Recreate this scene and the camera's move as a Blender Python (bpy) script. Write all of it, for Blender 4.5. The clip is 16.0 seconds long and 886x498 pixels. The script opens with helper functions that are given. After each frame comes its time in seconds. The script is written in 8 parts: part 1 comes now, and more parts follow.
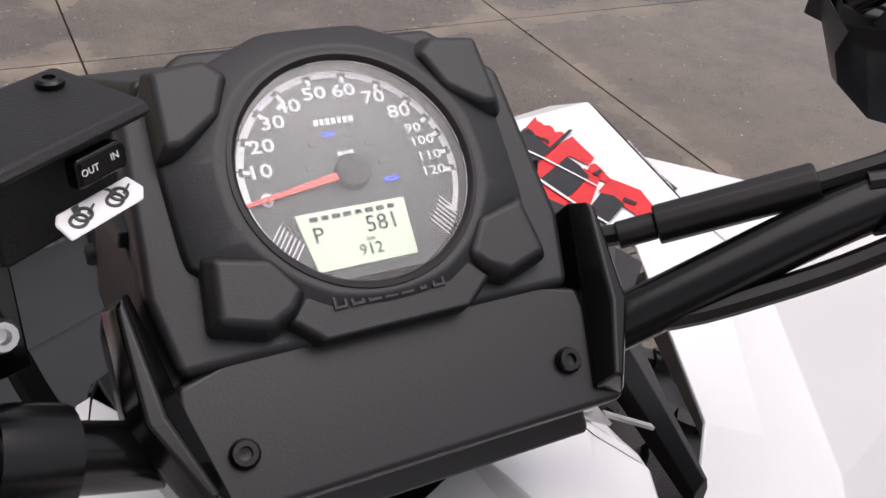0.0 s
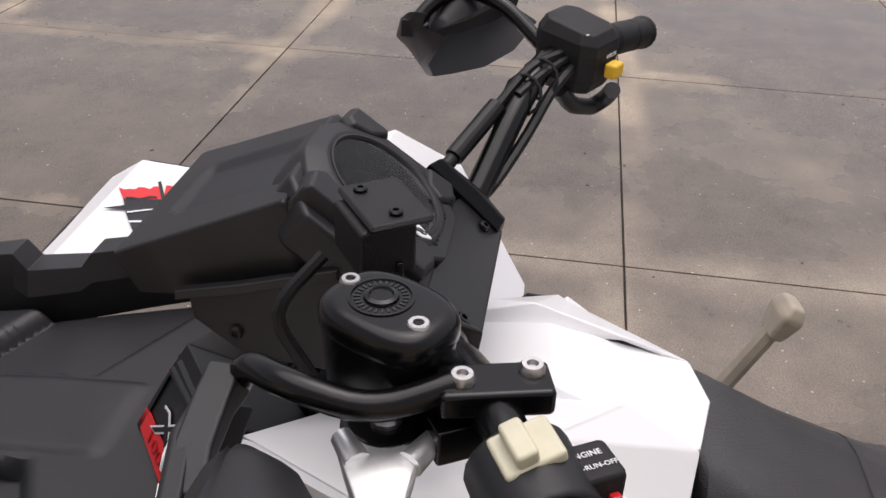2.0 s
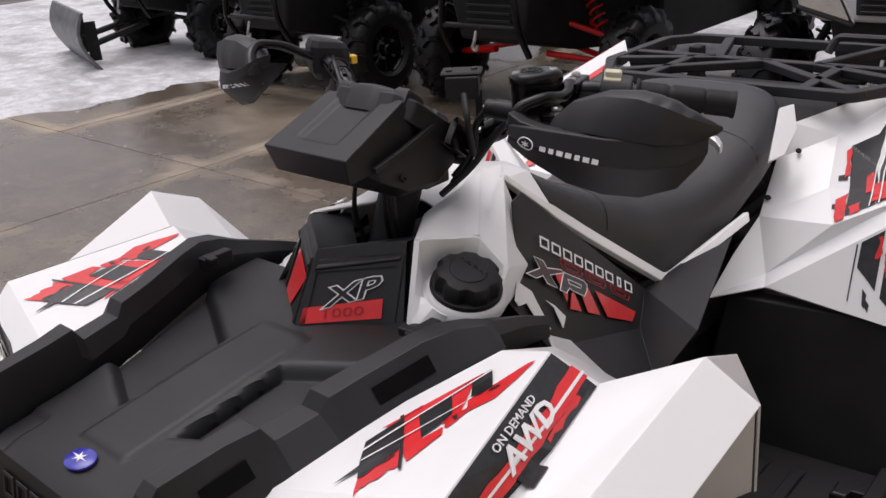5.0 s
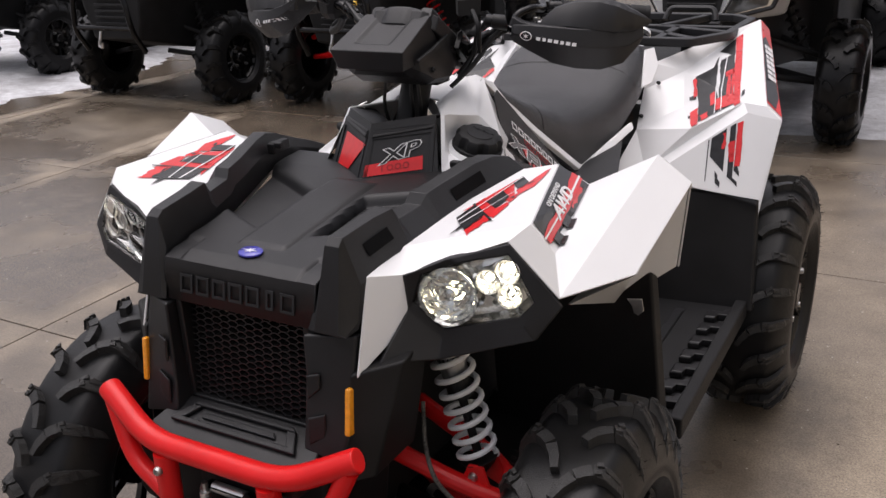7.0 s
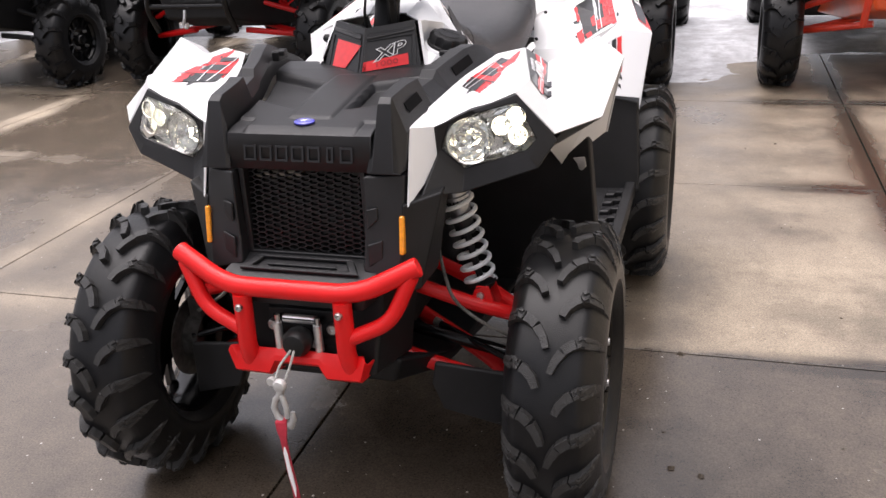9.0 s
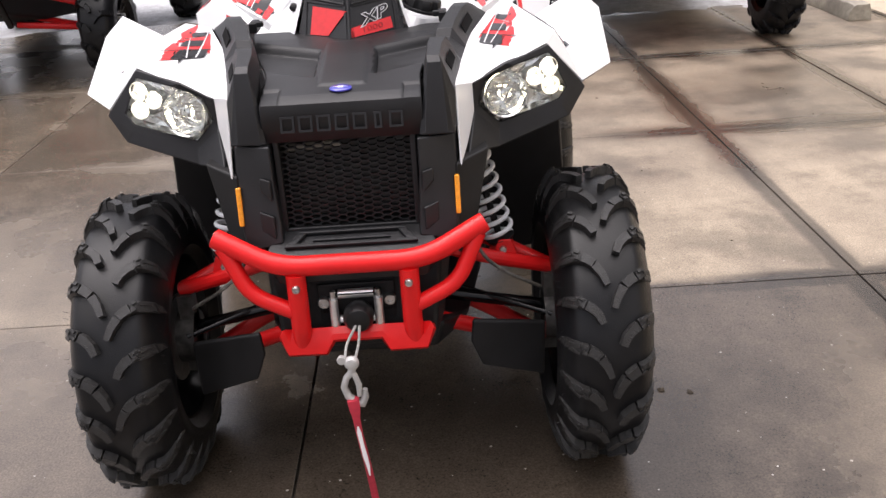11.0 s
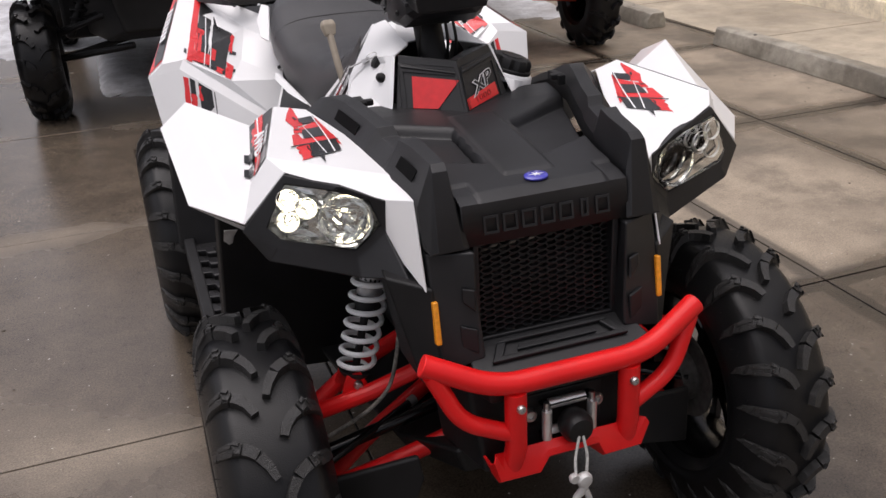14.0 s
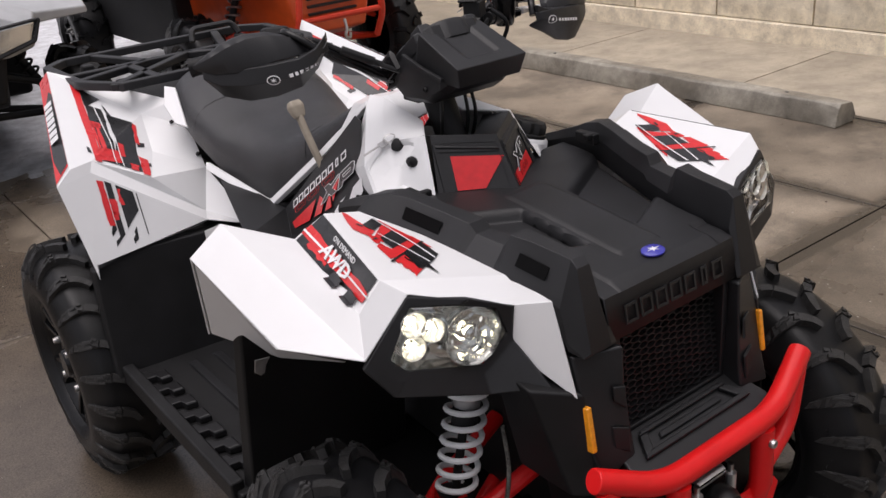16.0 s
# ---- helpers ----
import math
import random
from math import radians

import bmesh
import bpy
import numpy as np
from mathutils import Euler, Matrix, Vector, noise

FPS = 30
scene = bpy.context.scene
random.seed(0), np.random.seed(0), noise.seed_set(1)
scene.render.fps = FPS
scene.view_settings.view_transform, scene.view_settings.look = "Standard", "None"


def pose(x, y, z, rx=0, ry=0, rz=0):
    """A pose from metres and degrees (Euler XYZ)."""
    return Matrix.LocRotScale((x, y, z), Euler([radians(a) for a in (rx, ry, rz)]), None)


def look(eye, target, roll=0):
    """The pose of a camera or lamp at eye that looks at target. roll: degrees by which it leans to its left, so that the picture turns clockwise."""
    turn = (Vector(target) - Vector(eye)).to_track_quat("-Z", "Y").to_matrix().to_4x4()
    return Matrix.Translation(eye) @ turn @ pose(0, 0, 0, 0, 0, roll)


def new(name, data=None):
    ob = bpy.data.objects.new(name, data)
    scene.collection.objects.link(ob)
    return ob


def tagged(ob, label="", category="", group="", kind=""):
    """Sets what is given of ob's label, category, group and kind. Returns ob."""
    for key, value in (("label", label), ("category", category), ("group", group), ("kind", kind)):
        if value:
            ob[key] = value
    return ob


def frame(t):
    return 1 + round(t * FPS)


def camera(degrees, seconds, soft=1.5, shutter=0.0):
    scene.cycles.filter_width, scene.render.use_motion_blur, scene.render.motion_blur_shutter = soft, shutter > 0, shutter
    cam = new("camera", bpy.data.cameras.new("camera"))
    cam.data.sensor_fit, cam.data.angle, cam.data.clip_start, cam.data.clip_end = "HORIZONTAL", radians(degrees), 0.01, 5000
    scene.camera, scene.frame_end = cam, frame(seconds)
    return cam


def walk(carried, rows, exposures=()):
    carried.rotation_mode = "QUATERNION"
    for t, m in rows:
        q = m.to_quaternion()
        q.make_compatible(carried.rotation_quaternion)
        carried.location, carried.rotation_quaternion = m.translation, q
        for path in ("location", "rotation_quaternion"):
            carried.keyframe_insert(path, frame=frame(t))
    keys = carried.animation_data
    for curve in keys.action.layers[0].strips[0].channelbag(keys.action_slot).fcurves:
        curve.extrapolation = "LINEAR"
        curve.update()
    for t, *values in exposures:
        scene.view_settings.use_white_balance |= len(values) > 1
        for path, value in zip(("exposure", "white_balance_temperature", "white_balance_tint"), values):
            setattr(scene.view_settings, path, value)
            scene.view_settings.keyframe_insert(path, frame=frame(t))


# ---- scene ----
cam = camera(52.0, 16.0)
PATH = [
    (0, (0.118, 0.504, 1.368), (-0.715, -0.91, 0.225), 6.5),
    (0.5, (0.16, 0.539, 1.417), (-0.7, -0.815, 0.223), 5.2),
    (1, (0.268, 0.56, 1.457), (-0.839, -0.614, 0.277), 6.8),
    (1.5, (0.394, 0.492, 1.469), (-1.068, -0.31, 0.365), 7.0),
    (2, (0.548, 0.356, 1.49), (-1.147, 0.131, 0.452), 2.3),
    (2.3, (0.637, 0.292, 1.486), (-1.096, 0.321, 0.488), -0.3),
    (2.5, (0.701, 0.242, 1.481), (-1.042, 0.382, 0.509), -1.9),
    (2.8, (0.801, 0.165, 1.493), (-0.949, 0.463, 0.573), -3.4),
    (3, (0.838, 0.104, 1.499), (-0.895, 0.55, 0.604), -3.8),
    (3.2, (0.85, 0.035, 1.496), (-0.843, 0.65, 0.626), -3.8),
    (5.3, (0.874, -0.728, 1.484), (-0.291, 0.705, 0.717), -3.7),
    (5.5, (0.869, -0.796, 1.491), (-0.233, 0.686, 0.724), -3.2),
    (6, (0.952, -0.96, 1.487), (-0.103, 0.573, 0.754), -2.4),
    (6.5, (0.976, -1.1, 1.455), (-0.065, 0.447, 0.731), -2.5),
    (7, (0.923, -1.284, 1.428), (-0.007, 0.329, 0.699), -2.9),
    (7.5, (0.867, -1.452, 1.406), (0.122, 0.252, 0.67), -2.5),
    (8, (0.908, -1.591, 1.379), (0.224, 0.13, 0.624), -1.8),
    (8.5, (0.899, -1.721, 1.36), (0.236, 0.001, 0.588), -1.8),
    (9, (0.759, -1.869, 1.351), (0.212, -0.102, 0.59), -3.1),
    (9.2, (0.702, -1.912, 1.348), (0.208, -0.13, 0.588), -3.7),
    (11.3, (0.08, -1.969, 1.331), (0.14, -0.146, 0.51), -3.1),
    (11.5, (0.029, -1.964, 1.338), (0.109, -0.142, 0.517), -2.9),
    (12, (-0.094, -1.891, 1.33), (0.03, -0.073, 0.507), -2.6),
    (12.5, (-0.246, -1.832, 1.348), (0.001, -0.025, 0.528), -2.8),
    (13, (-0.464, -1.801, 1.396), (-0.017, -0.033, 0.575), -2.5),
    (13.5, (-0.565, -1.724, 1.418), (-0.009, 0.007, 0.583), -1.8),
    (14, (-0.608, -1.582, 1.448), (-0.026, 0.14, 0.613), -2.9),
    (14.5, (-0.686, -1.482, 1.459), (-0.015, 0.213, 0.635), -4.2),
    (15, (-0.841, -1.391, 1.494), (0.018, 0.218, 0.673), -4.6),
    (15.5, (-0.954, -1.295, 1.511), (0.035, 0.236, 0.686), -3.7),
    (16, (-1.006, -1.139, 1.528), (0.051, 0.349, 0.711), -5.3),
]
walk(cam, [(t, look(eye, target, roll)) for t, eye, target, roll in PATH], exposures=[(0.0, 0.40), (1.0, 0.38), (1.5, 0.38), (2.0, 0.38), (2.5, 0.50), (3.0, 0.46), (5.5, 0.04), (6.5, 0.16), (7.5, 0.50), (8.5, 0.94), (9.0, 1.05), (11.5, 1.08), (12.5, 0.86), (13.0, 0.68), (14.0, 0.30), (16.0, 0.12)])

# ---- light: overcast winter daylight ----
world = bpy.data.worlds.new("overcast_sky")
scene.world = world
world.use_nodes = True
wn = world.node_tree.nodes
sky = wn.new("ShaderNodeTexSky")
sky.sky_type = "NISHITA"
sky.sun_disc = False
sky.sun_elevation = radians(72)
sky.sun_rotation = radians(290)
sky.dust_density = 4.0
sky.air_density = 1.0
hue = wn.new("ShaderNodeHueSaturation")
hue.inputs["Saturation"].default_value = 0.20
world.node_tree.links.new(sky.outputs[0], hue.inputs["Color"])
world.node_tree.links.new(hue.outputs[0], wn["Background"].inputs["Color"])
wn["Background"].inputs["Strength"].default_value = 0.115
sun_data = bpy.data.lights.new("sun", "SUN")
sun_data.energy, sun_data.angle, sun_data.color = 1.5, radians(70), (1.0, 0.965, 0.915)
sun = new("sun", sun_data)
sun.rotation_euler = (radians(4), radians(-4), 0)

scene.view_settings.use_white_balance = True
scene.view_settings.white_balance_temperature = 6500
scene.view_settings.white_balance_tint = 18

from mathutils.bvhtree import BVHTree

# ---- materials ----


def mat(name, color, rough=0.5, metal=0.0, vary=0.12, scale=30.0, bump=0.0, bump_scale=400.0, rough_vary=0.1, second=None, coat=0.0, spec=0.5):
    """A surface with two scales of colour change, uneven gloss and a fine relief."""
    m = bpy.data.materials.new(name)
    m.use_nodes = True
    nt = m.node_tree
    n, l = nt.nodes, nt.links
    b = n["Principled BSDF"]
    geo = n.new("ShaderNodeTexCoord")
    n1 = n.new("ShaderNodeTexNoise")
    n1.inputs["Scale"].default_value, n1.inputs["Detail"].default_value = scale, 6
    n2 = n.new("ShaderNodeTexNoise")
    n2.inputs["Scale"].default_value, n2.inputs["Detail"].default_value = scale * 0.13, 4
    l.new(geo.outputs["Object"], n1.inputs["Vector"])
    l.new(geo.outputs["Object"], n2.inputs["Vector"])
    add = n.new("ShaderNodeMath")
    add.operation = "MULTIPLY_ADD"
    add.inputs[1].default_value = 0.5
    l.new(n1.outputs["Fac"], add.inputs[0])
    half = n.new("ShaderNodeMath")
    half.operation = "MULTIPLY"
    half.inputs[1].default_value = 0.5
    l.new(n2.outputs["Fac"], half.inputs[0])
    l.new(half.outputs[0], add.inputs[2])
    ramp = n.new("ShaderNodeValToRGB")
    c = Vector(color)
    other = Vector(second) if second else c * (1 - vary * 2.2)
    ramp.color_ramp.elements[0].position, ramp.color_ramp.elements[1].position = 0.36, 0.64
    ramp.color_ramp.elements[0].color = (*other, 1)
    ramp.color_ramp.elements[1].color = (*[min(1, v) for v in c * (1 + vary * 0.4)], 1)
    l.new(add.outputs[0], ramp.inputs["Fac"])
    l.new(ramp.outputs["Color"], b.inputs["Base Color"])
    rr = n.new("ShaderNodeMapRange")
    rr.inputs["To Min"].default_value, rr.inputs["To Max"].default_value = max(0.02, rough - rough_vary), min(1, rough + rough_vary)
    l.new(n2.outputs["Fac"], rr.inputs["Value"])
    l.new(rr.outputs[0], b.inputs["Roughness"])
    b.inputs["Metallic"].default_value = metal
    b.inputs["Coat Weight"].default_value = coat
    b.inputs["Coat Roughness"].default_value = 0.08
    b.inputs["Specular IOR Level"].default_value = spec
    if bump:
        n3 = n.new("ShaderNodeTexNoise")
        n3.inputs["Scale"].default_value, n3.inputs["Detail"].default_value = bump_scale, 3
        l.new(geo.outputs["Object"], n3.inputs["Vector"])
        bp = n.new("ShaderNodeBump")
        bp.inputs["Strength"].default_value, bp.inputs["Distance"].default_value = bump, 0.002
        l.new(n3.outputs["Fac"], bp.inputs["Height"])
        l.new(bp.outputs["Normal"], b.inputs["Normal"])
    return m


def glow(name, color, strength):
    m = mat(name, color, 0.3)
    b = m.node_tree.nodes["Principled BSDF"]
    b.inputs["Emission Color"].default_value = (*color, 1)
    b.inputs["Emission Strength"].default_value = strength
    return m


WHITE = mat("white_plastic", (0.80, 0.805, 0.81), 0.30, vary=0.02, scale=9, coat=0.25, rough_vary=0.06, bump=0.05, bump_scale=250)
BLACK = mat("textured_black_plastic", (0.0138, 0.0141, 0.0160), 0.48, spec=0.45, vary=0.25, scale=14, bump=0.13, bump_scale=2200, rough_vary=0.08)
DARK = mat("dull_black_plastic", (0.0095, 0.0095, 0.0105), 0.58, spec=0.36, vary=0.3, scale=12, bump=0.2, bump_scale=900)
# near-black that paints the shade inside the rail openings
VOID = mat("painted_slot_shade", (0.004, 0.004, 0.0044), 0.8, spec=0.1, vary=0.2)
GLOSSK = mat("gloss_black_paint", (0.0032, 0.0032, 0.0036), 0.22, vary=0.2, scale=20, bump=0.02, bump_scale=300, spec=0.34)
RUBBER = mat("tyre_rubber", (0.0055, 0.0057, 0.0068), 0.33, vary=0.35, scale=16, bump=0.3, bump_scale=500, second=(0.010, 0.0098, 0.0095), spec=0.28)
LUGM = mat("worn_tread_rubber", (0.027, 0.0275, 0.028), 0.40, vary=0.4, scale=55, bump=0.9, bump_scale=420, second=(0.024, 0.023, 0.022), spec=0.35)
PLATEM = mat("satin_charcoal_plastic", (0.012, 0.0118, 0.0128), 0.38, spec=0.4, vary=0.12, scale=10, bump=0.04, bump_scale=900)
GRIPM = mat("grip_rubber", (0.008, 0.008, 0.0085), 0.55, spec=0.3, vary=0.2, scale=60, bump=0.22, bump_scale=1800)
RED = mat("red_powder_coat", (0.74, 0.012, 0.012), 0.36, spec=0.32, vary=0.08, scale=18, coat=0.1, bump=0.12, bump_scale=900)
ORANGE = mat("orange_paint", (0.72, 0.10, 0.02), 0.35, vary=0.1, scale=12, coat=0.3)
REDV = mat("red_vinyl", (0.72, 0.025, 0.028), 0.3, vary=0.08, scale=70, coat=0.2)
BLACKV = mat("charcoal_vinyl", (0.022, 0.022, 0.024), 0.3, vary=0.3, scale=80, coat=0.2)
WHITEV = mat("white_vinyl", (0.80, 0.80, 0.81), 0.35, vary=0.03, scale=60)
SEATM = mat("seat_vinyl", (0.033, 0.033, 0.036), 0.36, vary=0.2, scale=10, bump=0.5, bump_scale=850, rough_vary=0.06)
PADM = mat("pad_rubber", (0.013, 0.013, 0.0145), 0.46, vary=0.12, scale=22, bump=0.05, bump_scale=260, rough_vary=0.08)
POLISH = mat("polished_alloy", (0.86, 0.86, 0.85), 0.36, metal=0.85, vary=0.08, scale=60, bump=0.06)
STEEL = mat("brushed_steel", (0.62, 0.61, 0.60), 0.34, metal=1.0, vary=0.15, scale=60, bump=0.1)
ALLOY = mat("cast_alloy", (0.42, 0.42, 0.43), 0.4, metal=0.9, vary=0.15, scale=40, bump=0.15)
CHROME = mat("chrome_reflector", (0.95, 0.95, 0.92), 0.16, metal=1.0, vary=0.05, scale=30)
SILVERED = mat("silvered_reflector", (0.92, 0.92, 0.90), 0.30, metal=0.55, vary=0.04, scale=30)
SPRING = mat("white_spring_paint", (0.82, 0.83, 0.84), 0.35, vary=0.06, scale=30)
AMBER = mat("amber_lens", (0.95, 0.36, 0.02), 0.2, vary=0.12, scale=120, coat=0.6)
YELLOW = mat("yellow_plastic", (0.80, 0.48, 0.03), 0.35, vary=0.06)
CREAM = mat("cream_plastic", (0.60, 0.57, 0.42), 0.45, vary=0.08, scale=60)
TAN = mat("tan_lever", (0.38, 0.33, 0.26), 0.55, vary=0.15, scale=40)
HOOKM = mat("galvanised_hook", (0.52, 0.52, 0.51), 0.45, metal=0.35, vary=0.15, scale=60, bump=0.15)
ROPE = mat("grey_rope", (0.46, 0.46, 0.44), 0.8, vary=0.2, scale=200, bump=0.8, bump_scale=900)
STRAPM = mat("red_webbing", (0.42, 0.02, 0.04), 0.75, vary=0.15, scale=100, bump=0.6, bump_scale=1200)
BLUE = mat("blue_enamel", (0.05, 0.05, 0.42), 0.25, vary=0.08, scale=40, coat=0.6)
DIAL = mat("dial_face", (0.062, 0.062, 0.068), 0.45, vary=0.03, scale=30, rough_vary=0.0)
LCD = glow("lcd_panel", (0.50, 0.57, 0.43), 0.46)
INK = mat("lcd_ink", (0.05, 0.055, 0.05), 0.5)
NEEDLE = glow("needle_red", (0.80, 0.07, 0.06), 0.3)
BLUEL = glow("blue_telltale", (0.03, 0.06, 0.9), 1.0)
LAMP = glow("lit_bulb", (1.0, 0.91, 0.64), 12.0)
RADM = mat("radiator_metal", (0.13, 0.126, 0.12), 0.45, metal=0.6, vary=0.3, scale=60)
CABLE = mat("cable_rubber", (0.007, 0.007, 0.0075), 0.42, vary=0.2, scale=80, spec=0.35)
BRAID = mat("braided_hose_sleeve", (0.20, 0.19, 0.17), 0.5, metal=0.3, vary=0.4, scale=260, bump=0.6, bump_scale=900)
GREYP = mat("grey_metallic_plastic", (0.16, 0.165, 0.17), 0.4, vary=0.15, scale=20, coat=0.2)
PLOWM = mat("scuffed_plow_steel", (0.20, 0.21, 0.22), 0.42, metal=0.5, vary=0.3, scale=10, bump=0.2)


def glass(name, tint=(0.96, 0.97, 0.97), rough=0.02):
    """A thin clear cover with a mirror gloss that grows at a slant."""
    m = bpy.data.materials.new(name)
    m.use_nodes = True
    n, l = m.node_tree.nodes, m.node_tree.links
    n.remove(n["Principled BSDF"])
    clear, gloss, mix, fres = n.new("ShaderNodeBsdfTransparent"), n.new("ShaderNodeBsdfGlossy"), n.new("ShaderNodeMixShader"), n.new("ShaderNodeFresnel")
    clear.inputs["Color"].default_value = (*tint, 1)
    gloss.inputs["Roughness"].default_value = rough
    fres.inputs["IOR"].default_value = 1.35
    l.new(fres.outputs[0], mix.inputs[0])
    l.new(clear.outputs[0], mix.inputs[1])
    l.new(gloss.outputs[0], mix.inputs[2])
    l.new(mix.outputs[0], n["Material Output"].inputs["Surface"])
    return m


LENS = glass("clear_lens")


def concrete(name, light, dark, wet=0.5, scale=1.0, rim=0.0):
    """Stained, partly wet concrete: large damp patches, small blotches and grit."""
    m = bpy.data.materials.new(name)
    m.use_nodes = True
    n, l = m.node_tree.nodes, m.node_tree.links
    b = n["Principled BSDF"]
    geo = n.new("ShaderNodeNewGeometry")
    info = n.new("ShaderNodeObjectInfo")

    def noise_node(s, d, rough=0.55):
        k = n.new("ShaderNodeTexNoise")
        k.inputs["Scale"].default_value, k.inputs["Detail"].default_value, k.inputs["Roughness"].default_value = s, d, rough
        l.new(geo.outputs["Position"], k.inputs["Vector"])
        return k

    big, mid, fine, pits = noise_node(0.55 * scale, 6, 0.62), noise_node(3.2 * scale, 8, 0.68), noise_node(120, 4), noise_node(28, 5, 0.7)
    damp = n.new("ShaderNodeValToRGB")
    damp.color_ramp.elements[0].position, damp.color_ramp.elements[1].position = (wet - 0.14, wet + 0.17) if rim else (wet - 0.08, wet + 0.10)
    if rim:
        # slabs dry first along their joints
        tc, sep = n.new("ShaderNodeTexCoord"), n.new("ShaderNodeSeparateXYZ")
        l.new(tc.outputs["Generated"], sep.inputs[0])

        def math_node(op, a, c):
            k = n.new("ShaderNodeMath")
            k.operation = op
            for i, v in enumerate((a, c)):
                if isinstance(v, (int, float)):
                    k.inputs[i].default_value = v
                else:
                    l.new(v, k.inputs[i])
            return k.outputs[0]

        dist = math_node("MINIMUM", *(math_node("SUBTRACT", 0.5, math_node("ABSOLUTE", math_node("SUBTRACT", sep.outputs[a], 0.5), 0)) for a in (0, 1)))
        edge = n.new("ShaderNodeMapRange")
        edge.interpolation_type = "SMOOTHSTEP"
        edge.inputs["From Min"].default_value, edge.inputs["From Max"].default_value = 0.0, 0.11
        edge.inputs["To Min"].default_value, edge.inputs["To Max"].default_value = 1.0, 0.0
        l.new(dist, edge.inputs["Value"])
        place = n.new("ShaderNodeSeparateXYZ")
        l.new(geo.outputs["Position"], place.inputs[0])
        swap = n.new("ShaderNodeMapRange")
        swap.inputs["From Min"].default_value, swap.inputs["From Max"].default_value = 0.5, 1.3
        swap.inputs["To Min"].default_value, swap.inputs["To Max"].default_value = rim, -rim * 2.2
        l.new(place.outputs[0], swap.inputs["Value"])
        torn = math_node("MULTIPLY", math_node("MULTIPLY", edge.outputs[0], swap.outputs[0]), math_node("ADD", 0.1, math_node("MULTIPLY", mid.outputs["Fac"], 1.8)))
        drier = n.new("ShaderNodeMapRange")
        drier.inputs["From Min"].default_value, drier.inputs["From Max"].default_value = -0.4, 1.3
        drier.inputs["To Min"].default_value, drier.inputs["To Max"].default_value = -0.09, 0.14
        l.new(place.outputs[0], drier.inputs["Value"])
        # melt water has spread round the machine; shade under its front painted in too
        wet_shade_dist = n.new("ShaderNodeVectorMath")
        wet_shade_dist.operation = "DISTANCE"
        wet_shade_dist.inputs[1].default_value = (0.15, -0.40, 0.0)
        l.new(geo.outputs["Position"], wet_shade_dist.inputs[0])
        wet_shade = n.new("ShaderNodeMapRange")
        wet_shade.interpolation_type = "SMOOTHSTEP"
        wet_shade.inputs["From Min"].default_value, wet_shade.inputs["From Max"].default_value = 0.30, 0.98
        wet_shade.inputs["To Min"].default_value, wet_shade.inputs["To Max"].default_value = -0.24, 0.0
        l.new(math_node("ADD", wet_shade_dist.outputs["Value"], math_node("MULTIPLY", math_node("SUBTRACT", mid.outputs["Fac"], 0.5), 1.2)), wet_shade.inputs["Value"])
        # farther out the slabs are half dried: pale patches between soaked ones
        pool2 = n.new("ShaderNodeVectorMath")
        pool2.operation = "DISTANCE"
        pool2.inputs[1].default_value = (-0.1, -3.4, 0.0)
        l.new(geo.outputs["Position"], pool2.inputs[0])
        zone = n.new("ShaderNodeMapRange")
        zone.inputs["From Min"].default_value, zone.inputs["From Max"].default_value = 1.7, 2.5
        zone.inputs["To Min"].default_value, zone.inputs["To Max"].default_value = 1.0, 0.0
        l.new(pool2.outputs["Value"], zone.inputs["Value"])
        half = n.new("ShaderNodeMapRange")
        half.interpolation_type = "SMOOTHSTEP"
        half.inputs["From Min"].default_value, half.inputs["From Max"].default_value = 0.44, 0.62
        half.inputs["To Min"].default_value, half.inputs["To Max"].default_value = -0.10, 0.07
        l.new(noise_node(1.3, 5, 0.6).outputs["Fac"], half.inputs["Value"])
        wet_and_shade = math_node("ADD", wet_shade.outputs[0], math_node("MULTIPLY", zone.outputs[0], half.outputs[0]))

        def ramp_node(source, lo, hi):
            k = n.new("ShaderNodeMapRange")
            k.interpolation_type = "SMOOTHSTEP"
            k.inputs["From Min"].default_value, k.inputs["From Max"].default_value = lo, hi
            l.new(source, k.inputs["Value"])
            return k.outputs[0]

        # a dried patch on the slab beside the rear wheel, cut off at the joint
        wob = math_node("MULTIPLY", math_node("SUBTRACT", mid.outputs["Fac"], 0.5), 0.5)
        px, py = math_node("ADD", place.outputs[0], wob), math_node("ADD", place.outputs[1], math_node("MULTIPLY", wob, 0.25))
        patch = math_node("MULTIPLY", math_node("MULTIPLY", ramp_node(px, 0.55, 0.85), ramp_node(px, 2.0, 1.5)), math_node("MULTIPLY", ramp_node(py, 0.59, 0.66), ramp_node(py, 1.75, 1.15)))
        # pale dried strips along the far joints
        strip = math_node("MULTIPLY", math_node("MULTIPLY", ramp_node(math_node("ADD", dist, math_node("MULTIPLY", wob, 0.12)), 0.085, 0.035), ramp_node(place.outputs[0], -2.3, -2.9)), ramp_node(big.outputs["Fac"], 0.47, 0.60))
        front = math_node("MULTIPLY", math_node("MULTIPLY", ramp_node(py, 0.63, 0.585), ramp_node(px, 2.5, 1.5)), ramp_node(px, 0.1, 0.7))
        wet_and_shade = math_node("SUBTRACT", wet_and_shade, math_node("MULTIPLY", front, 0.13))
        wetness = math_node("ADD", math_node("ADD", drier.outputs[0], math_node("ADD", math_node("MULTIPLY", patch, 0.20), math_node("MULTIPLY", strip, 0.17))), wet_and_shade)
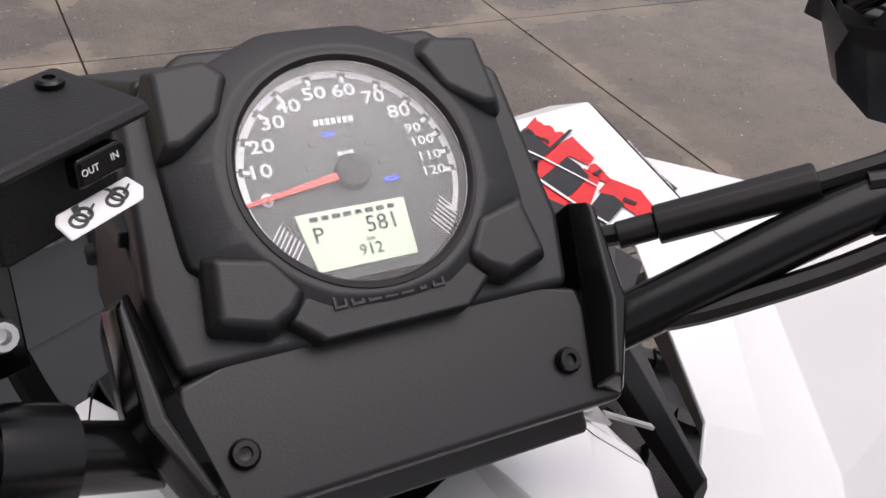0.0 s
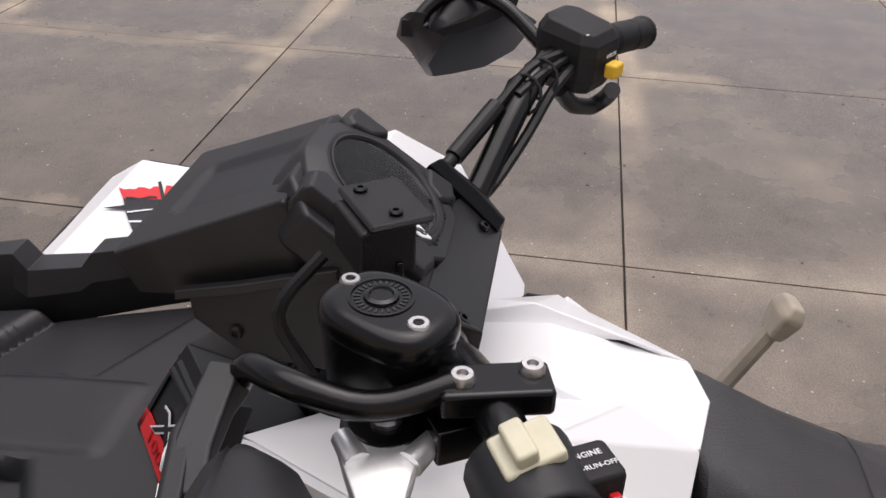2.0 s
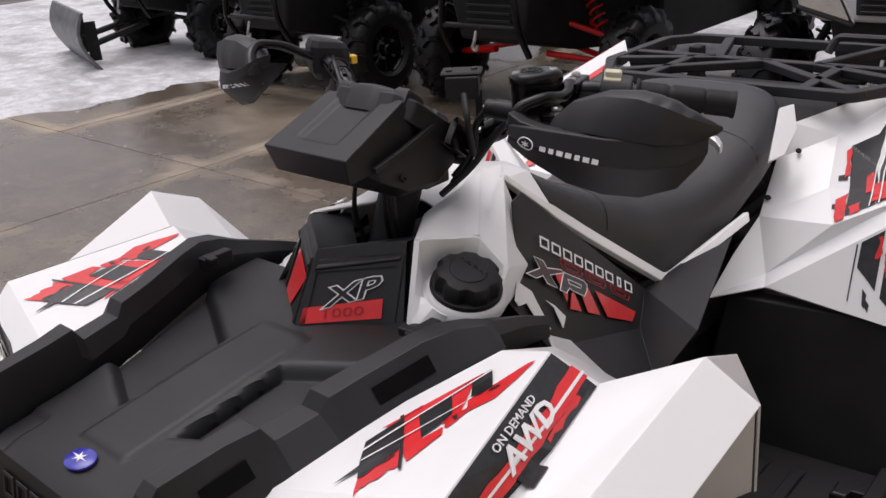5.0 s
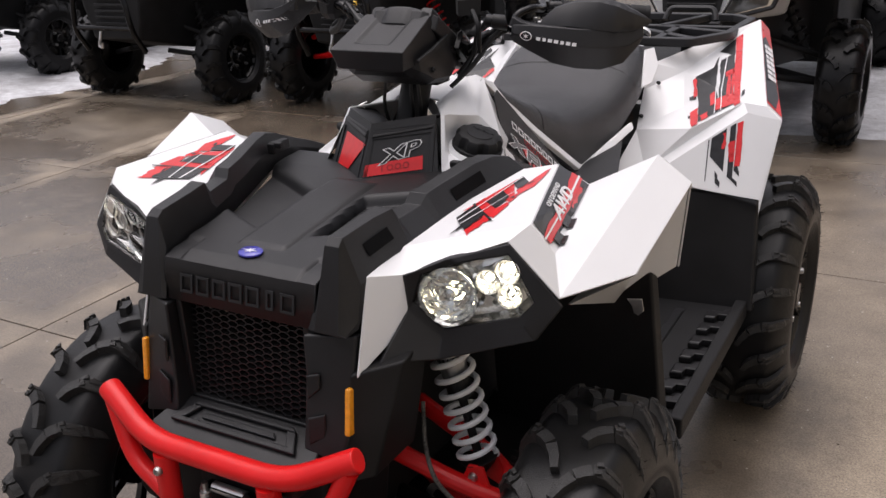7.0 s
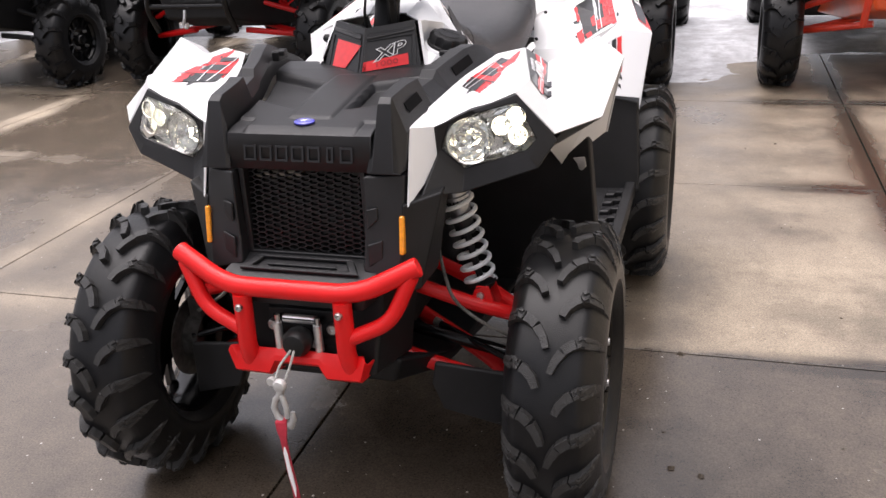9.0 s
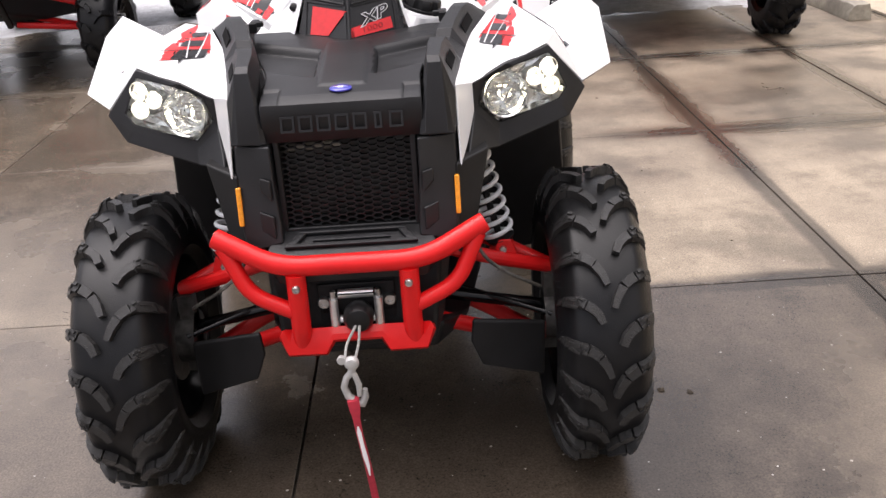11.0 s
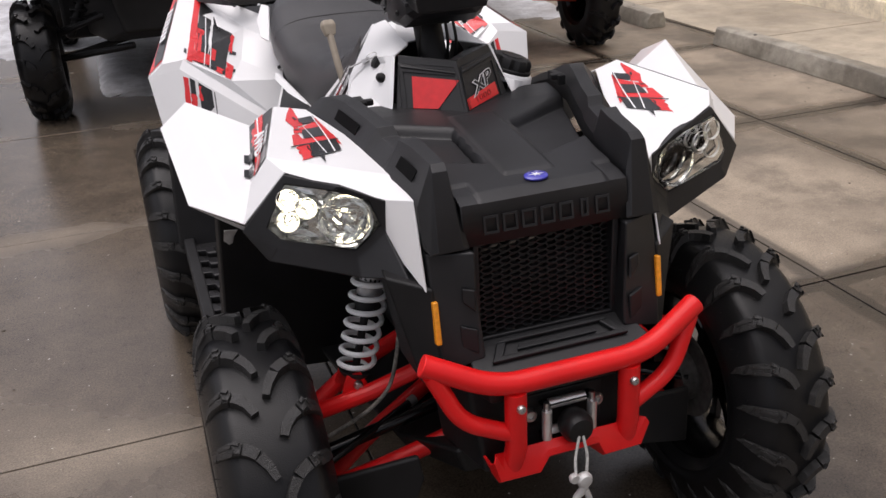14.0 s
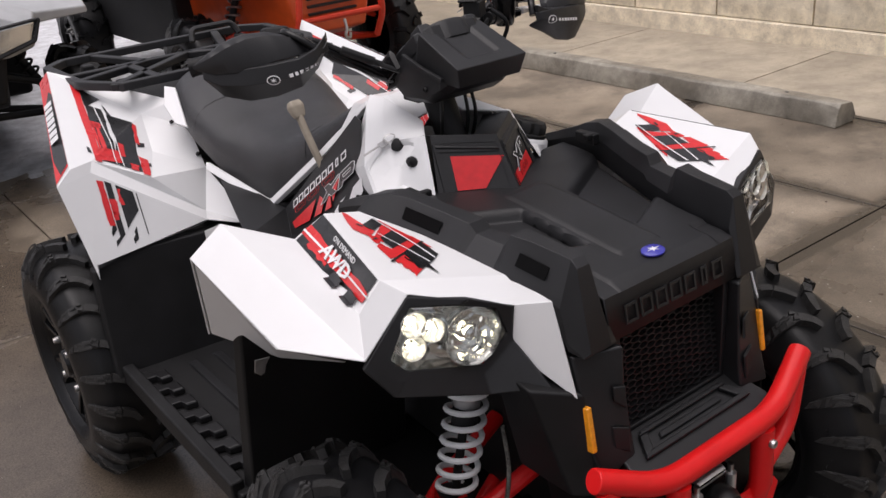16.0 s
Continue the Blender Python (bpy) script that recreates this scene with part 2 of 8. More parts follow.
        l.new(math_node("ADD", math_node("ADD", big.outputs["Fac"], torn), wetness), damp.inputs["Fac"])
    else:
        l.new(big.outputs["Fac"], damp.inputs["Fac"])
    blot = n.new("ShaderNodeValToRGB")
    blot.color_ramp.elements[0].position, blot.color_ramp.elements[1].position = 0.36, 0.66
    blot.color_ramp.elements[0].color = (0.62, 0.60, 0.58, 1)
    blot.color_ramp.elements[1].color = (1.12, 1.1, 1.06, 1)
    l.new(mid.outputs["Fac"], blot.inputs["Fac"])
    base = n.new("ShaderNodeMix")
    base.data_type = "RGBA"
    base.inputs["A"].default_value, base.inputs["B"].default_value = (*dark, 1), (*light, 1)
    l.new(damp.outputs["Color"], base.inputs["Factor"])
    mul = n.new("ShaderNodeMix")
    mul.data_type, mul.blend_type = "RGBA", "MULTIPLY"
    mul.inputs["Factor"].default_value = 0.75
    l.new(base.outputs["Result"], mul.inputs["A"])
    l.new(blot.outputs["Color"], mul.inputs["B"])
    grit = n.new("ShaderNodeValToRGB")
    grit.color_ramp.elements[0].position, grit.color_ramp.elements[1].position = 0.30, 0.42
    grit.color_ramp.elements[0].color = (0.55, 0.53, 0.5, 1)
    l.new(pits.outputs["Fac"], grit.inputs["Fac"])
    mul2 = n.new("ShaderNodeMix")
    mul2.data_type, mul2.blend_type = "RGBA", "MULTIPLY"
    mul2.inputs["Factor"].default_value = 0.6
    l.new(mul.outputs["Result"], mul2.inputs["A"])
    l.new(grit.outputs["Color"], mul2.inputs["B"])
    tone = n.new("ShaderNodeHueSaturation")
    tr = n.new("ShaderNodeMapRange")
    tr.inputs["To Min"].default_value, tr.inputs["To Max"].default_value = 0.86, 1.12
    l.new(info.outputs["Random"], tr.inputs["Value"])
    l.new(tr.outputs[0], tone.inputs["Value"])
    # aggregate grain and scattered pale grit
    grain = noise_node(190, 3, 0.6)
    gr = n.new("ShaderNodeMapRange")
    gr.inputs["From Min"].default_value, gr.inputs["From Max"].default_value = 0.3, 0.7
    gr.inputs["To Min"].default_value, gr.inputs["To Max"].default_value = (0.62, 1.38) if rim else (0.86, 1.14)
    l.new(grain.outputs["Fac"], gr.inputs["Value"])
    mul3 = n.new("ShaderNodeVectorMath")
    mul3.operation = "SCALE"
    l.new(mul2.outputs["Result"], mul3.inputs[0])
    l.new(gr.outputs[0], mul3.inputs["Scale"])
    last = mul3.outputs[0]
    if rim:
        # wet areas and the painted shade under the machine darken the slab colour
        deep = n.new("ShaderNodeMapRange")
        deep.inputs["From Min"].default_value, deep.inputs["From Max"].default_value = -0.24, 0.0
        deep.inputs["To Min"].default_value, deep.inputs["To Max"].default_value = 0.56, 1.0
        l.new(wet_and_shade, deep.inputs["Value"])
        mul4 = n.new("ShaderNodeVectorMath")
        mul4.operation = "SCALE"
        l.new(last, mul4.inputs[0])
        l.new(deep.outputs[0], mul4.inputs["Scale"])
        cell = n.new("ShaderNodeTexVoronoi")
        cell.inputs["Scale"].default_value = 42
        l.new(geo.outputs["Position"], cell.inputs["Vector"])
        pick = n.new("ShaderNodeSeparateColor")
        l.new(cell.outputs["Color"], pick.inputs[0])
        dot = math_node("MULTIPLY", math_node("LESS_THAN", cell.outputs["Distance"], math_node("MULTIPLY", pick.outputs[1], 0.16)), math_node("GREATER_THAN", pick.outputs[0], 0.80))
        pale = n.new("ShaderNodeMix")
        pale.data_type = "RGBA"
        pale.inputs["B"].default_value = (0.52, 0.49, 0.44, 1)
        l.new(math_node("MULTIPLY", dot, 0.8), pale.inputs["Factor"])
        l.new(mul4.outputs[0], pale.inputs["A"])
        stain = noise_node(1.7, 9, 0.66)
        spot = math_node("MULTIPLY", ramp_node(stain.outputs["Fac"], 0.47, 0.62), ramp_node(place.outputs[0], 0.5, 1.3))
        # water stands in the joints of the drier slabs and soaks their edges
        near = math_node("ADD", dist, math_node("MULTIPLY", math_node("SUBTRACT", mid.outputs["Fac"], 0.5), 0.022))
        seep = math_node("MULTIPLY", math_node("MULTIPLY", ramp_node(near, 0.046, 0.022), ramp_node(place.outputs[0], 0.75, 1.25)), 0.58)
        mul5 = n.new("ShaderNodeVectorMath")
        mul5.operation = "SCALE"
        l.new(pale.outputs["Result"], mul5.inputs[0])
        l.new(math_node("SUBTRACT", 1.0, math_node("MAXIMUM", math_node("MULTIPLY", spot, 0.42), seep)), mul5.inputs["Scale"])
        last = mul5.outputs[0]
    l.new(last, tone.inputs["Color"])
    l.new(tone.outputs["Color"], b.inputs["Base Color"])
    b.inputs["Specular IOR Level"].default_value = 0.75 if rim else 0.5
    rr = n.new("ShaderNodeMapRange")
    rr.inputs["To Min"].default_value, rr.inputs["To Max"].default_value = (0.22 if rim else 0.30), 0.72
    l.new(damp.outputs["Color"], rr.inputs["Value"])
    l.new(rr.outputs[0], b.inputs["Roughness"])
    bp = n.new("ShaderNodeBump")
    bp.inputs["Distance"].default_value = 0.004
    film_ = n.new("ShaderNodeMapRange")
    film_.inputs["To Min"].default_value, film_.inputs["To Max"].default_value = (0.16 if rim else 0.35), 0.40
    l.new(damp.outputs["Color"], film_.inputs["Value"])
    l.new(film_.outputs[0], bp.inputs["Strength"])
    mixh = n.new("ShaderNodeMath")
    mixh.operation = "ADD"
    l.new(fine.outputs["Fac"], mixh.inputs[0])
    l.new(pits.outputs["Fac"], mixh.inputs[1])
    l.new(mixh.outputs[0], bp.inputs["Height"])
    l.new(bp.outputs["Normal"], b.inputs["Normal"])
    return m


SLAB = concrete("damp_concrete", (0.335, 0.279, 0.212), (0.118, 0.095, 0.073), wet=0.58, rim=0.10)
JOINT = concrete("joint_dirt", (0.10, 0.09, 0.08), (0.045, 0.04, 0.035), wet=0.5)
WALK = concrete("dry_walkway_concrete", (0.44, 0.39, 0.31), (0.33, 0.29, 0.235), wet=0.42)
STOPM = concrete("cast_kerb_concrete", (0.36, 0.34, 0.29), (0.20, 0.185, 0.155), wet=0.48, scale=4)
BLOCKM = concrete("painted_block", (0.88, 0.80, 0.64), (0.80, 0.72, 0.57), wet=0.45, scale=3)
SNOW = concrete("trodden_snow", (0.60, 0.62, 0.66), (0.36, 0.36, 0.38), wet=0.42, scale=3)

# ---- mesh helpers ----


def tree_of(bm):
    return BVHTree.FromBMesh(bm)


def part(name, bm, material, parent=None, label="", bevel=0.0, solid=0.0, smooth=True, segments=2, angle=28):
    """Links a bmesh as one mesh object, under a thing or part if one is given."""
    bmesh.ops.recalc_face_normals(bm, faces=bm.faces[:]) if not solid else None
    for f in bm.faces:
        f.smooth = smooth
    me = bpy.data.meshes.new(name)
    bm.to_mesh(me)
    bm.free()
    me.materials.append(material)
    ob = new(name, me)
    if parent:
        ob.parent = parent
    if solid:
        s = ob.modifiers.new("thickness", "SOLIDIFY")
        s.thickness, s.offset = solid, -1
    if bevel:
        b = ob.modifiers.new("rounded_edges", "BEVEL")
        b.width, b.segments, b.limit_method, b.angle_limit, b.harden_normals = bevel, segments, "ANGLE", radians(angle), True
    elif smooth:
        me.set_sharp_from_angle(angle=radians(40))
    if label:
        tagged(ob, label)
    return ob


def thing(name, label, category, at=(0, 0, 0), turn=0.0, group=""):
    ob = new(name)
    ob.empty_display_size = 0.1
    ob.matrix_basis = pose(*at, 0, 0, turn)
    return tagged(ob, label, category, group)


def box(bm, c, s, m=None, taper=1.0):
    """A box of centre c and size s; taper narrows its top."""
    vs = []
    for z in (-0.5, 0.5):
        k = taper if z > 0 else 1.0
        for x, y in ((-0.5, -0.5), (0.5, -0.5), (0.5, 0.5), (-0.5, 0.5)):
            p = Vector((x * s[0] * k, y * s[1] * k, z * s[2]))
            p = (m @ p if m else p) + Vector(c)
            vs.append(bm.verts.new(p))
    for q in ((3, 2, 1, 0), (4, 5, 6, 7), (0, 1, 5, 4), (1, 2, 6, 5), (2, 3, 7, 6), (3, 0, 4, 7)):
        bm.faces.new([vs[i] for i in q])
    return bm


def rounded(pts, r=0.02, n=4):
    """A path with its corners rounded."""
    pts = [Vector(p) for p in pts]
    out = [pts[0]]
    for a, b, c in zip(pts, pts[1:], pts[2:]):
        k = min(r, (a - b).length * 0.45, (c - b).length * 0.45)
        p, q = b + (a - b).normalized() * k, b + (c - b).normalized() * k
        out += [p.lerp(b, t).lerp(b.lerp(q, t), t) for t in [i / n for i in range(n + 1)]]
    return out + [pts[-1]]


def tube(bm, pts, r, n=12, cap=True):
    """A round bar along a path; r may be a number or one radius a point."""
    pts = [Vector(p) for p in pts]
    rings, up = [], None
    for i, p in enumerate(pts):
        d = (pts[min(i + 1, len(pts) - 1)] - pts[max(i - 1, 0)]).normalized()
        up = d.orthogonal().normalized() if up is None else (up - d * up.dot(d)).normalized()
        side = d.cross(up)
        k = r[i] if isinstance(r, (list, tuple)) else r
        rings.append([bm.verts.new(p + (up * math.cos(a) + side * math.sin(a)) * k) for a in [2 * math.pi * j / n for j in range(n)]])
    for a, b in zip(rings, rings[1:]):
        for j in range(n):
            bm.faces.new((a[j], a[(j + 1) % n], b[(j + 1) % n], b[j]))
    if cap:
        bm.faces.new(rings[0][::-1])
        bm.faces.new(rings[-1])
    return bm


def lathe(bm, profile, n=32, m=None, closed=False):
    """Turns a profile of (radius, along) round the local z axis."""
    rings = []
    for r, z in profile:
        ring = []
        for j in range(n):
            a = 2 * math.pi * j / n
            p = Vector((r * math.cos(a), r * math.sin(a), z))
            ring.append(bm.verts.new(m @ p if m else p))
        rings.append(ring)
    pairs = list(zip(rings, rings[1:])) + ([(rings[-1], rings[0])] if closed else [])
    for a, b in pairs:
        for j in range(n):
            bm.faces.new((a[j], a[(j + 1) % n], b[(j + 1) % n], b[j]))
    if not closed:
        if profile[0][0] > 1e-4:
            bm.faces.new(rings[0][::-1])
        if profile[-1][0] > 1e-4:
            bm.faces.new(rings[-1])
    bmesh.ops.remove_doubles(bm, verts=bm.verts[:], dist=1e-6)
    return bm


def loft(bm, sections, cap=True, ring=True):
    """Skins sections that have equally many points."""
    rows = [[bm.verts.new(Vector(p)) for p in s] for s in sections]
    n = len(rows[0])
    for a, b in zip(rows, rows[1:]):
        for j in range(n if ring else n - 1):
            bm.faces.new((a[j], a[(j + 1) % n], b[(j + 1) % n], b[j]))
    if cap and ring:
        bm.faces.new(rows[0][::-1])
        bm.faces.new(rows[-1])
    return bm


def panel(points, faces, s=1):
    """A shell from named corners; s = -1 gives the mirrored one."""
    bm = bmesh.new()
    vs = {k: bm.verts.new((p[0] * s, p[1], p[2])) for k, p in points.items()}
    for f in faces:
        names = f.split()
        bm.faces.new([vs[k] for k in (names if s > 0 else names[::-1])])
    bmesh.ops.recalc_face_normals(bm, faces=bm.faces[:])
    out = Vector((0.5 * s, -0.3, 0.8))
    if sum(f.normal.dot(out) * f.calc_area() for f in bm.faces) < 0:
        bmesh.ops.reverse_faces(bm, faces=bm.faces[:])
    return bm


def prism(bm, outline, m, depth):
    """A flat outline, given in the plane of m, with a thickness below and above it."""
    lo = [bm.verts.new(m @ Vector((x, y, 0))) for x, y in outline]
    hi = [bm.verts.new(m @ Vector((x, y, depth))) for x, y in outline]
    n = len(outline)
    bm.faces.new(lo[::-1])
    bm.faces.new(hi)
    for i in range(n):
        bm.faces.new((lo[i], lo[(i + 1) % n], hi[(i + 1) % n], hi[i]))
    return bm


def plane_of(o, u, v):
    """A frame at o with x along u and y as near v as can be."""
    x = Vector(u).normalized()
    z = x.cross(Vector(v)).normalized()
    y = z.cross(x)
    m = Matrix((x, y, z)).transposed().to_4x4()
    m.translation = Vector(o)
    return m


def patch_map(p00, p10, p11, p01, lift=0.003):
    """Maps (u, v) in the unit square onto a patch, a little above it."""
    a, b, c, d = (Vector(p) for p in (p00, p10, p11, p01))
    nrm = ((b - a).cross(d - a) + (c - b).cross(a - b)).normalized()

    def at(u, v, extra=0.0):
        return a * (1 - u) * (1 - v) + b * u * (1 - v) + c * u * v + d * (1 - u) * v + nrm * (lift + extra)

    return at


def on_surface(tree, p, nrm, lift, reach=0.06):
    """The place on a shell under or over p along nrm, lifted off it."""
    hit = tree.ray_cast(p + nrm * reach, -nrm, 0.06 + reach)
    return (hit[0] if hit[0] else p) + nrm * lift


def decal(name, polys, at, material, parent, label="", extra=0.0, tree=None, reach=0.06):
    """Thin vinyl pieces on a patch."""
    if len(polys) > 1:
        for poly in polys:
            decal(name, [poly], at, material, parent, label, extra, tree, reach)
        return None
    bm = bmesh.new()
    if tree:
        nrm = (at(1, 0) - at(0, 0)).cross(at(0, 1) - at(0, 0)).normalized()
        for poly in polys:
            bm.faces.new([bm.verts.new((u, v, 0)) for u, v in poly])
        bmesh.ops.triangulate(bm, faces=bm.faces[:])
        bmesh.ops.subdivide_edges(bm, edges=bm.edges[:], cuts=9, use_grid_fill=True)
        for v in bm.verts:
            v.co = on_surface(tree, at(v.co.x, v.co.y), nrm, 0.0016 + extra, reach)
        return part(name, bm, material, parent, label, smooth=False)
    for poly in polys:
        lo = [bm.verts.new(at(u, v, extra - 0.001)) for u, v in poly]
        hi = [bm.verts.new(at(u, v, extra)) for u, v in poly]
        n = len(poly)
        bm.faces.new(hi)
        bm.faces.new(lo[::-1])
        for i in range(n):
            bm.faces.new((lo[i], lo[(i + 1) % n], hi[(i + 1) % n], hi[i]))
    return part(name, bm, material, parent, label, smooth=False)


def word(text, size, m, material, parent, name="lettering", depth=0.0006, shear=0.0, stretch=1.0, label="", bold=0.0, tree=None):
    """Letters of the built-in font, centred on the plane of m."""
    cu = bpy.data.curves.new("text", "FONT")
    cu.offset = bold * size
    cu.body, cu.size, cu.align_x, cu.align_y, cu.extrude, cu.shear, cu.resolution_u = text, size, "CENTER", "CENTER", depth, shear, 2
    ob = bpy.data.objects.new("text", cu)
    scene.collection.objects.link(ob)
    me = bpy.data.meshes.new_from_object(ob.evaluated_get(bpy.context.evaluated_depsgraph_get()))
    bpy.data.objects.remove(ob)
    front = [v.co.z > 0 for v in me.vertices]
    me.transform(m @ Matrix.Diagonal((stretch, 1, 1, 1)))
    if tree:
        nrm = m.to_3x3() @ Vector((0, 0, 1))
        for v, fr in zip(me.vertices, front):
            v.co = on_surface(tree, v.co, nrm, 0.0046 if fr else 0.0034)
    me.materials.clear()
    me.materials.append(material)
    me.name = name
    o = new(name, me)
    if parent:
        o.parent = parent
    if label:
        tagged(o, label)
    return o


def bars(n, width, height, m, material, parent, depth=0.001, name="lettering_bar", gap=0.22, label="", tree=None):
    """A row of plain upright bars in place of lettering."""
    step = width / n
    for i in range(n):
        bm = bmesh.new()
        x = -width / 2 + step * (i + 0.5)
        w = step * (1 - gap) * (0.8 if i % 3 == 1 else 1.0) / 2
        prism(bm, [(x - w, -height / 2), (x + w, -height / 2), (x + w, height / 2), (x - w, height / 2)], m, depth)
        if tree:
            nrm = m.to_3x3() @ Vector((0, 0, 1))
            for k, v in enumerate(list(bm.verts)):
                v.co = on_surface(tree, v.co, nrm, 0.0004 + (depth if k > 3 else 0.0))
        part(name, bm, material, parent, label, smooth=False)


def hollow_bars(n, width, height, m, material, parent, depth=0.001, stroke=0.0035, name="raised_lettering_frame", gap=0.2):
    """A row of raised hollow frames in place of embossed lettering."""
    step = width / n
    for i in range(n):
        b = bmesh.new()
        x, w, h = -width / 2 + step * (i + 0.5), step * (1 - gap) / 2 * (0.55 if i == n - 2 else 1.0), height / 2
        outer = [(-w, -h), (w, -h), (w, h), (-w, h)]
        inner = [(-w + stroke, -h + stroke), (w - stroke, -h + stroke), (w - stroke, h - stroke), (-w + stroke, h - stroke)]
        rows = [[tuple(m @ Vector((x + u, v, z))) for u, v in ring] for ring, z in ((outer, 0.0), ([(u * 0.97, v * 0.97) for u, v in outer], depth), (inner, depth), ([(u * 0.97, v * 0.97) for u, v in inner], 0.0))]
        loft(b, rows, cap=False)
        part(name, b, material, parent, smooth=False)


def bolt(at, nrm, r, h, material, parent, name="bolt", label=""):
    bm = bmesh.new()
    z = Vector(nrm).normalized()
    m = plane_of(at, z.orthogonal(), z.cross(z.orthogonal()))
    lathe(bm, [(r, 0), (r, h * 0.6), (r * 0.8, h), (r * 0.45, h), (r * 0.4, h * 0.55), (0.0, h * 0.5)], 12, m)
    return part(name, bm, material, parent, label)

# ---- the yard: ground, slabs, snow, kerb stops, walkway and block wall ----
bm = bmesh.new()
for q in (((-400, -400), (400, -400), (400, 400), (-400, 400)),):
    bm.faces.new([bm.verts.new((x, y, -0.03)) for x, y in q])
ground = tagged(part("ground", bm, JOINT), "dark damp dirt ground under the concrete slabs", "ground", kind="structure")

bm = bmesh.new()
box(bm, (0, 0, -0.026), (30, 30, 0.006))
pavement = tagged(part("pavement", bm, JOINT), "grey brown concrete yard slabs, damp and stained", "pavement", kind="structure")


def slab_mesh(w, d, name):
    b = bmesh.new()
    g, c, t = 0.0035, 0.0012, 0.02
    lo = [b.verts.new((x * (w / 2 - g), y * (d / 2 - g), -t)) for x, y in ((-1, -1), (1, -1), (1, 1), (-1, 1))]
    md = [b.verts.new((x * (w / 2 - g), y * (d / 2 - g), -c)) for x, y in ((-1, -1), (1, -1), (1, 1), (-1, 1))]
    hi = [b.verts.new((x * (w / 2 - g - c), y * (d / 2 - g - c), 0)) for x, y in ((-1, -1), (1, -1), (1, 1), (-1, 1))]
    for a, e in ((lo, md), (md, hi)):
        for i in range(4):
            b.faces.new((a[i], a[(i + 1) % 4], e[(i + 1) % 4], e[i]))
    b.faces.new(hi)
    me = bpy.data.meshes.new(name)
    b.to_mesh(me)
    b.free()
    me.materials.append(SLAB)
    return me


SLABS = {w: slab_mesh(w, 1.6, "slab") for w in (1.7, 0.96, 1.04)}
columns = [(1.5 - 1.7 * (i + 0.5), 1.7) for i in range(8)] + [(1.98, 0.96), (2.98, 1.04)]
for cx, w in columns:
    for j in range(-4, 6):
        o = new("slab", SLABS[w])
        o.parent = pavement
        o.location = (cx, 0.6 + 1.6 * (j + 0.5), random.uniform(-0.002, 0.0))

bm = bmesh.new()
box(bm, (4.15, 3.0, -0.012), (1.27, 20, 0.02))
walkway = tagged(part("walkway", bm, JOINT), "dry pale concrete walkway along the block wall", "walkway", kind="structure")
bm = bmesh.new()
box(bm, (0, 0, -0.003), (1.26, 1.588, 0.026))
walk_me = bpy.data.meshes.new("slab")
bm.to_mesh(walk_me)
bm.free()
walk_me.materials.append(WALK)
for j in range(-4, 8):
    o = new("slab", walk_me)
    o.parent = walkway
    o.location = (4.15, 1.4 + 1.6 * j, 0.0)


def block_wall():
    b = bmesh.new()
    box(b, (4.93, 3.0, 1.6), (0.2, 24, 3.2))
    wall = tagged(part("wall_east", b, BLOCKM), "cream painted concrete block building wall", "wall", kind="structure")
    b = bmesh.new()
    box(b, (4.80, 3.0, 0.075), (0.08, 24, 0.15))
    part("base_course", b, BLOCKM, wall, bevel=0.008)
    rnd = random.Random(4)
    meshes = []
    for k in range(4):
        b = bmesh.new()
        nx, nz = 6, 4
        front = [[b.verts.new((-0.02 - rnd.uniform(0, 0.008) * (0 < i < nx and 0 < j < nz), (i / nx - 0.5) * 0.785, (j / nz - 0.5) * 0.385)) for i in range(nx + 1)] for j in range(nz + 1)]
        for j in range(nz):
            for i in range(nx):
                b.faces.new((front[j][i], front[j][i + 1], front[j + 1][i + 1], front[j + 1][i]))
        rim = [front[0][i] for i in range(nx + 1)] + [front[j][nx] for j in range(1, nz + 1)] + [front[nz][i] for i in range(nx - 1, -1, -1)] + [front[j][0] for j in range(nz - 1, 0, -1)]
        back = [b.verts.new((0.02, v.co.y, v.co.z)) for v in rim]
        for i in range(len(rim)):
            b.faces.new((rim[i], back[i], back[(i + 1) % len(rim)], rim[(i + 1) % len(rim)]))
        bmesh.ops.recalc_face_normals(b, faces=b.faces[:])
        me = bpy.data.meshes.new("block")
        b.to_mesh(me)
        b.free()
        me.materials.append(BLOCKM)
        meshes.append(me)
    for row in range(5):
        for i in range(-3, 14):
            o = new("block", meshes[(row * 3 + i) % 4])
            o.parent = wall
            o.location = (4.815, 0.4 + 0.8 * i + (0.4 if row % 2 else 0), 0.35 + 0.4 * row)


block_wall()


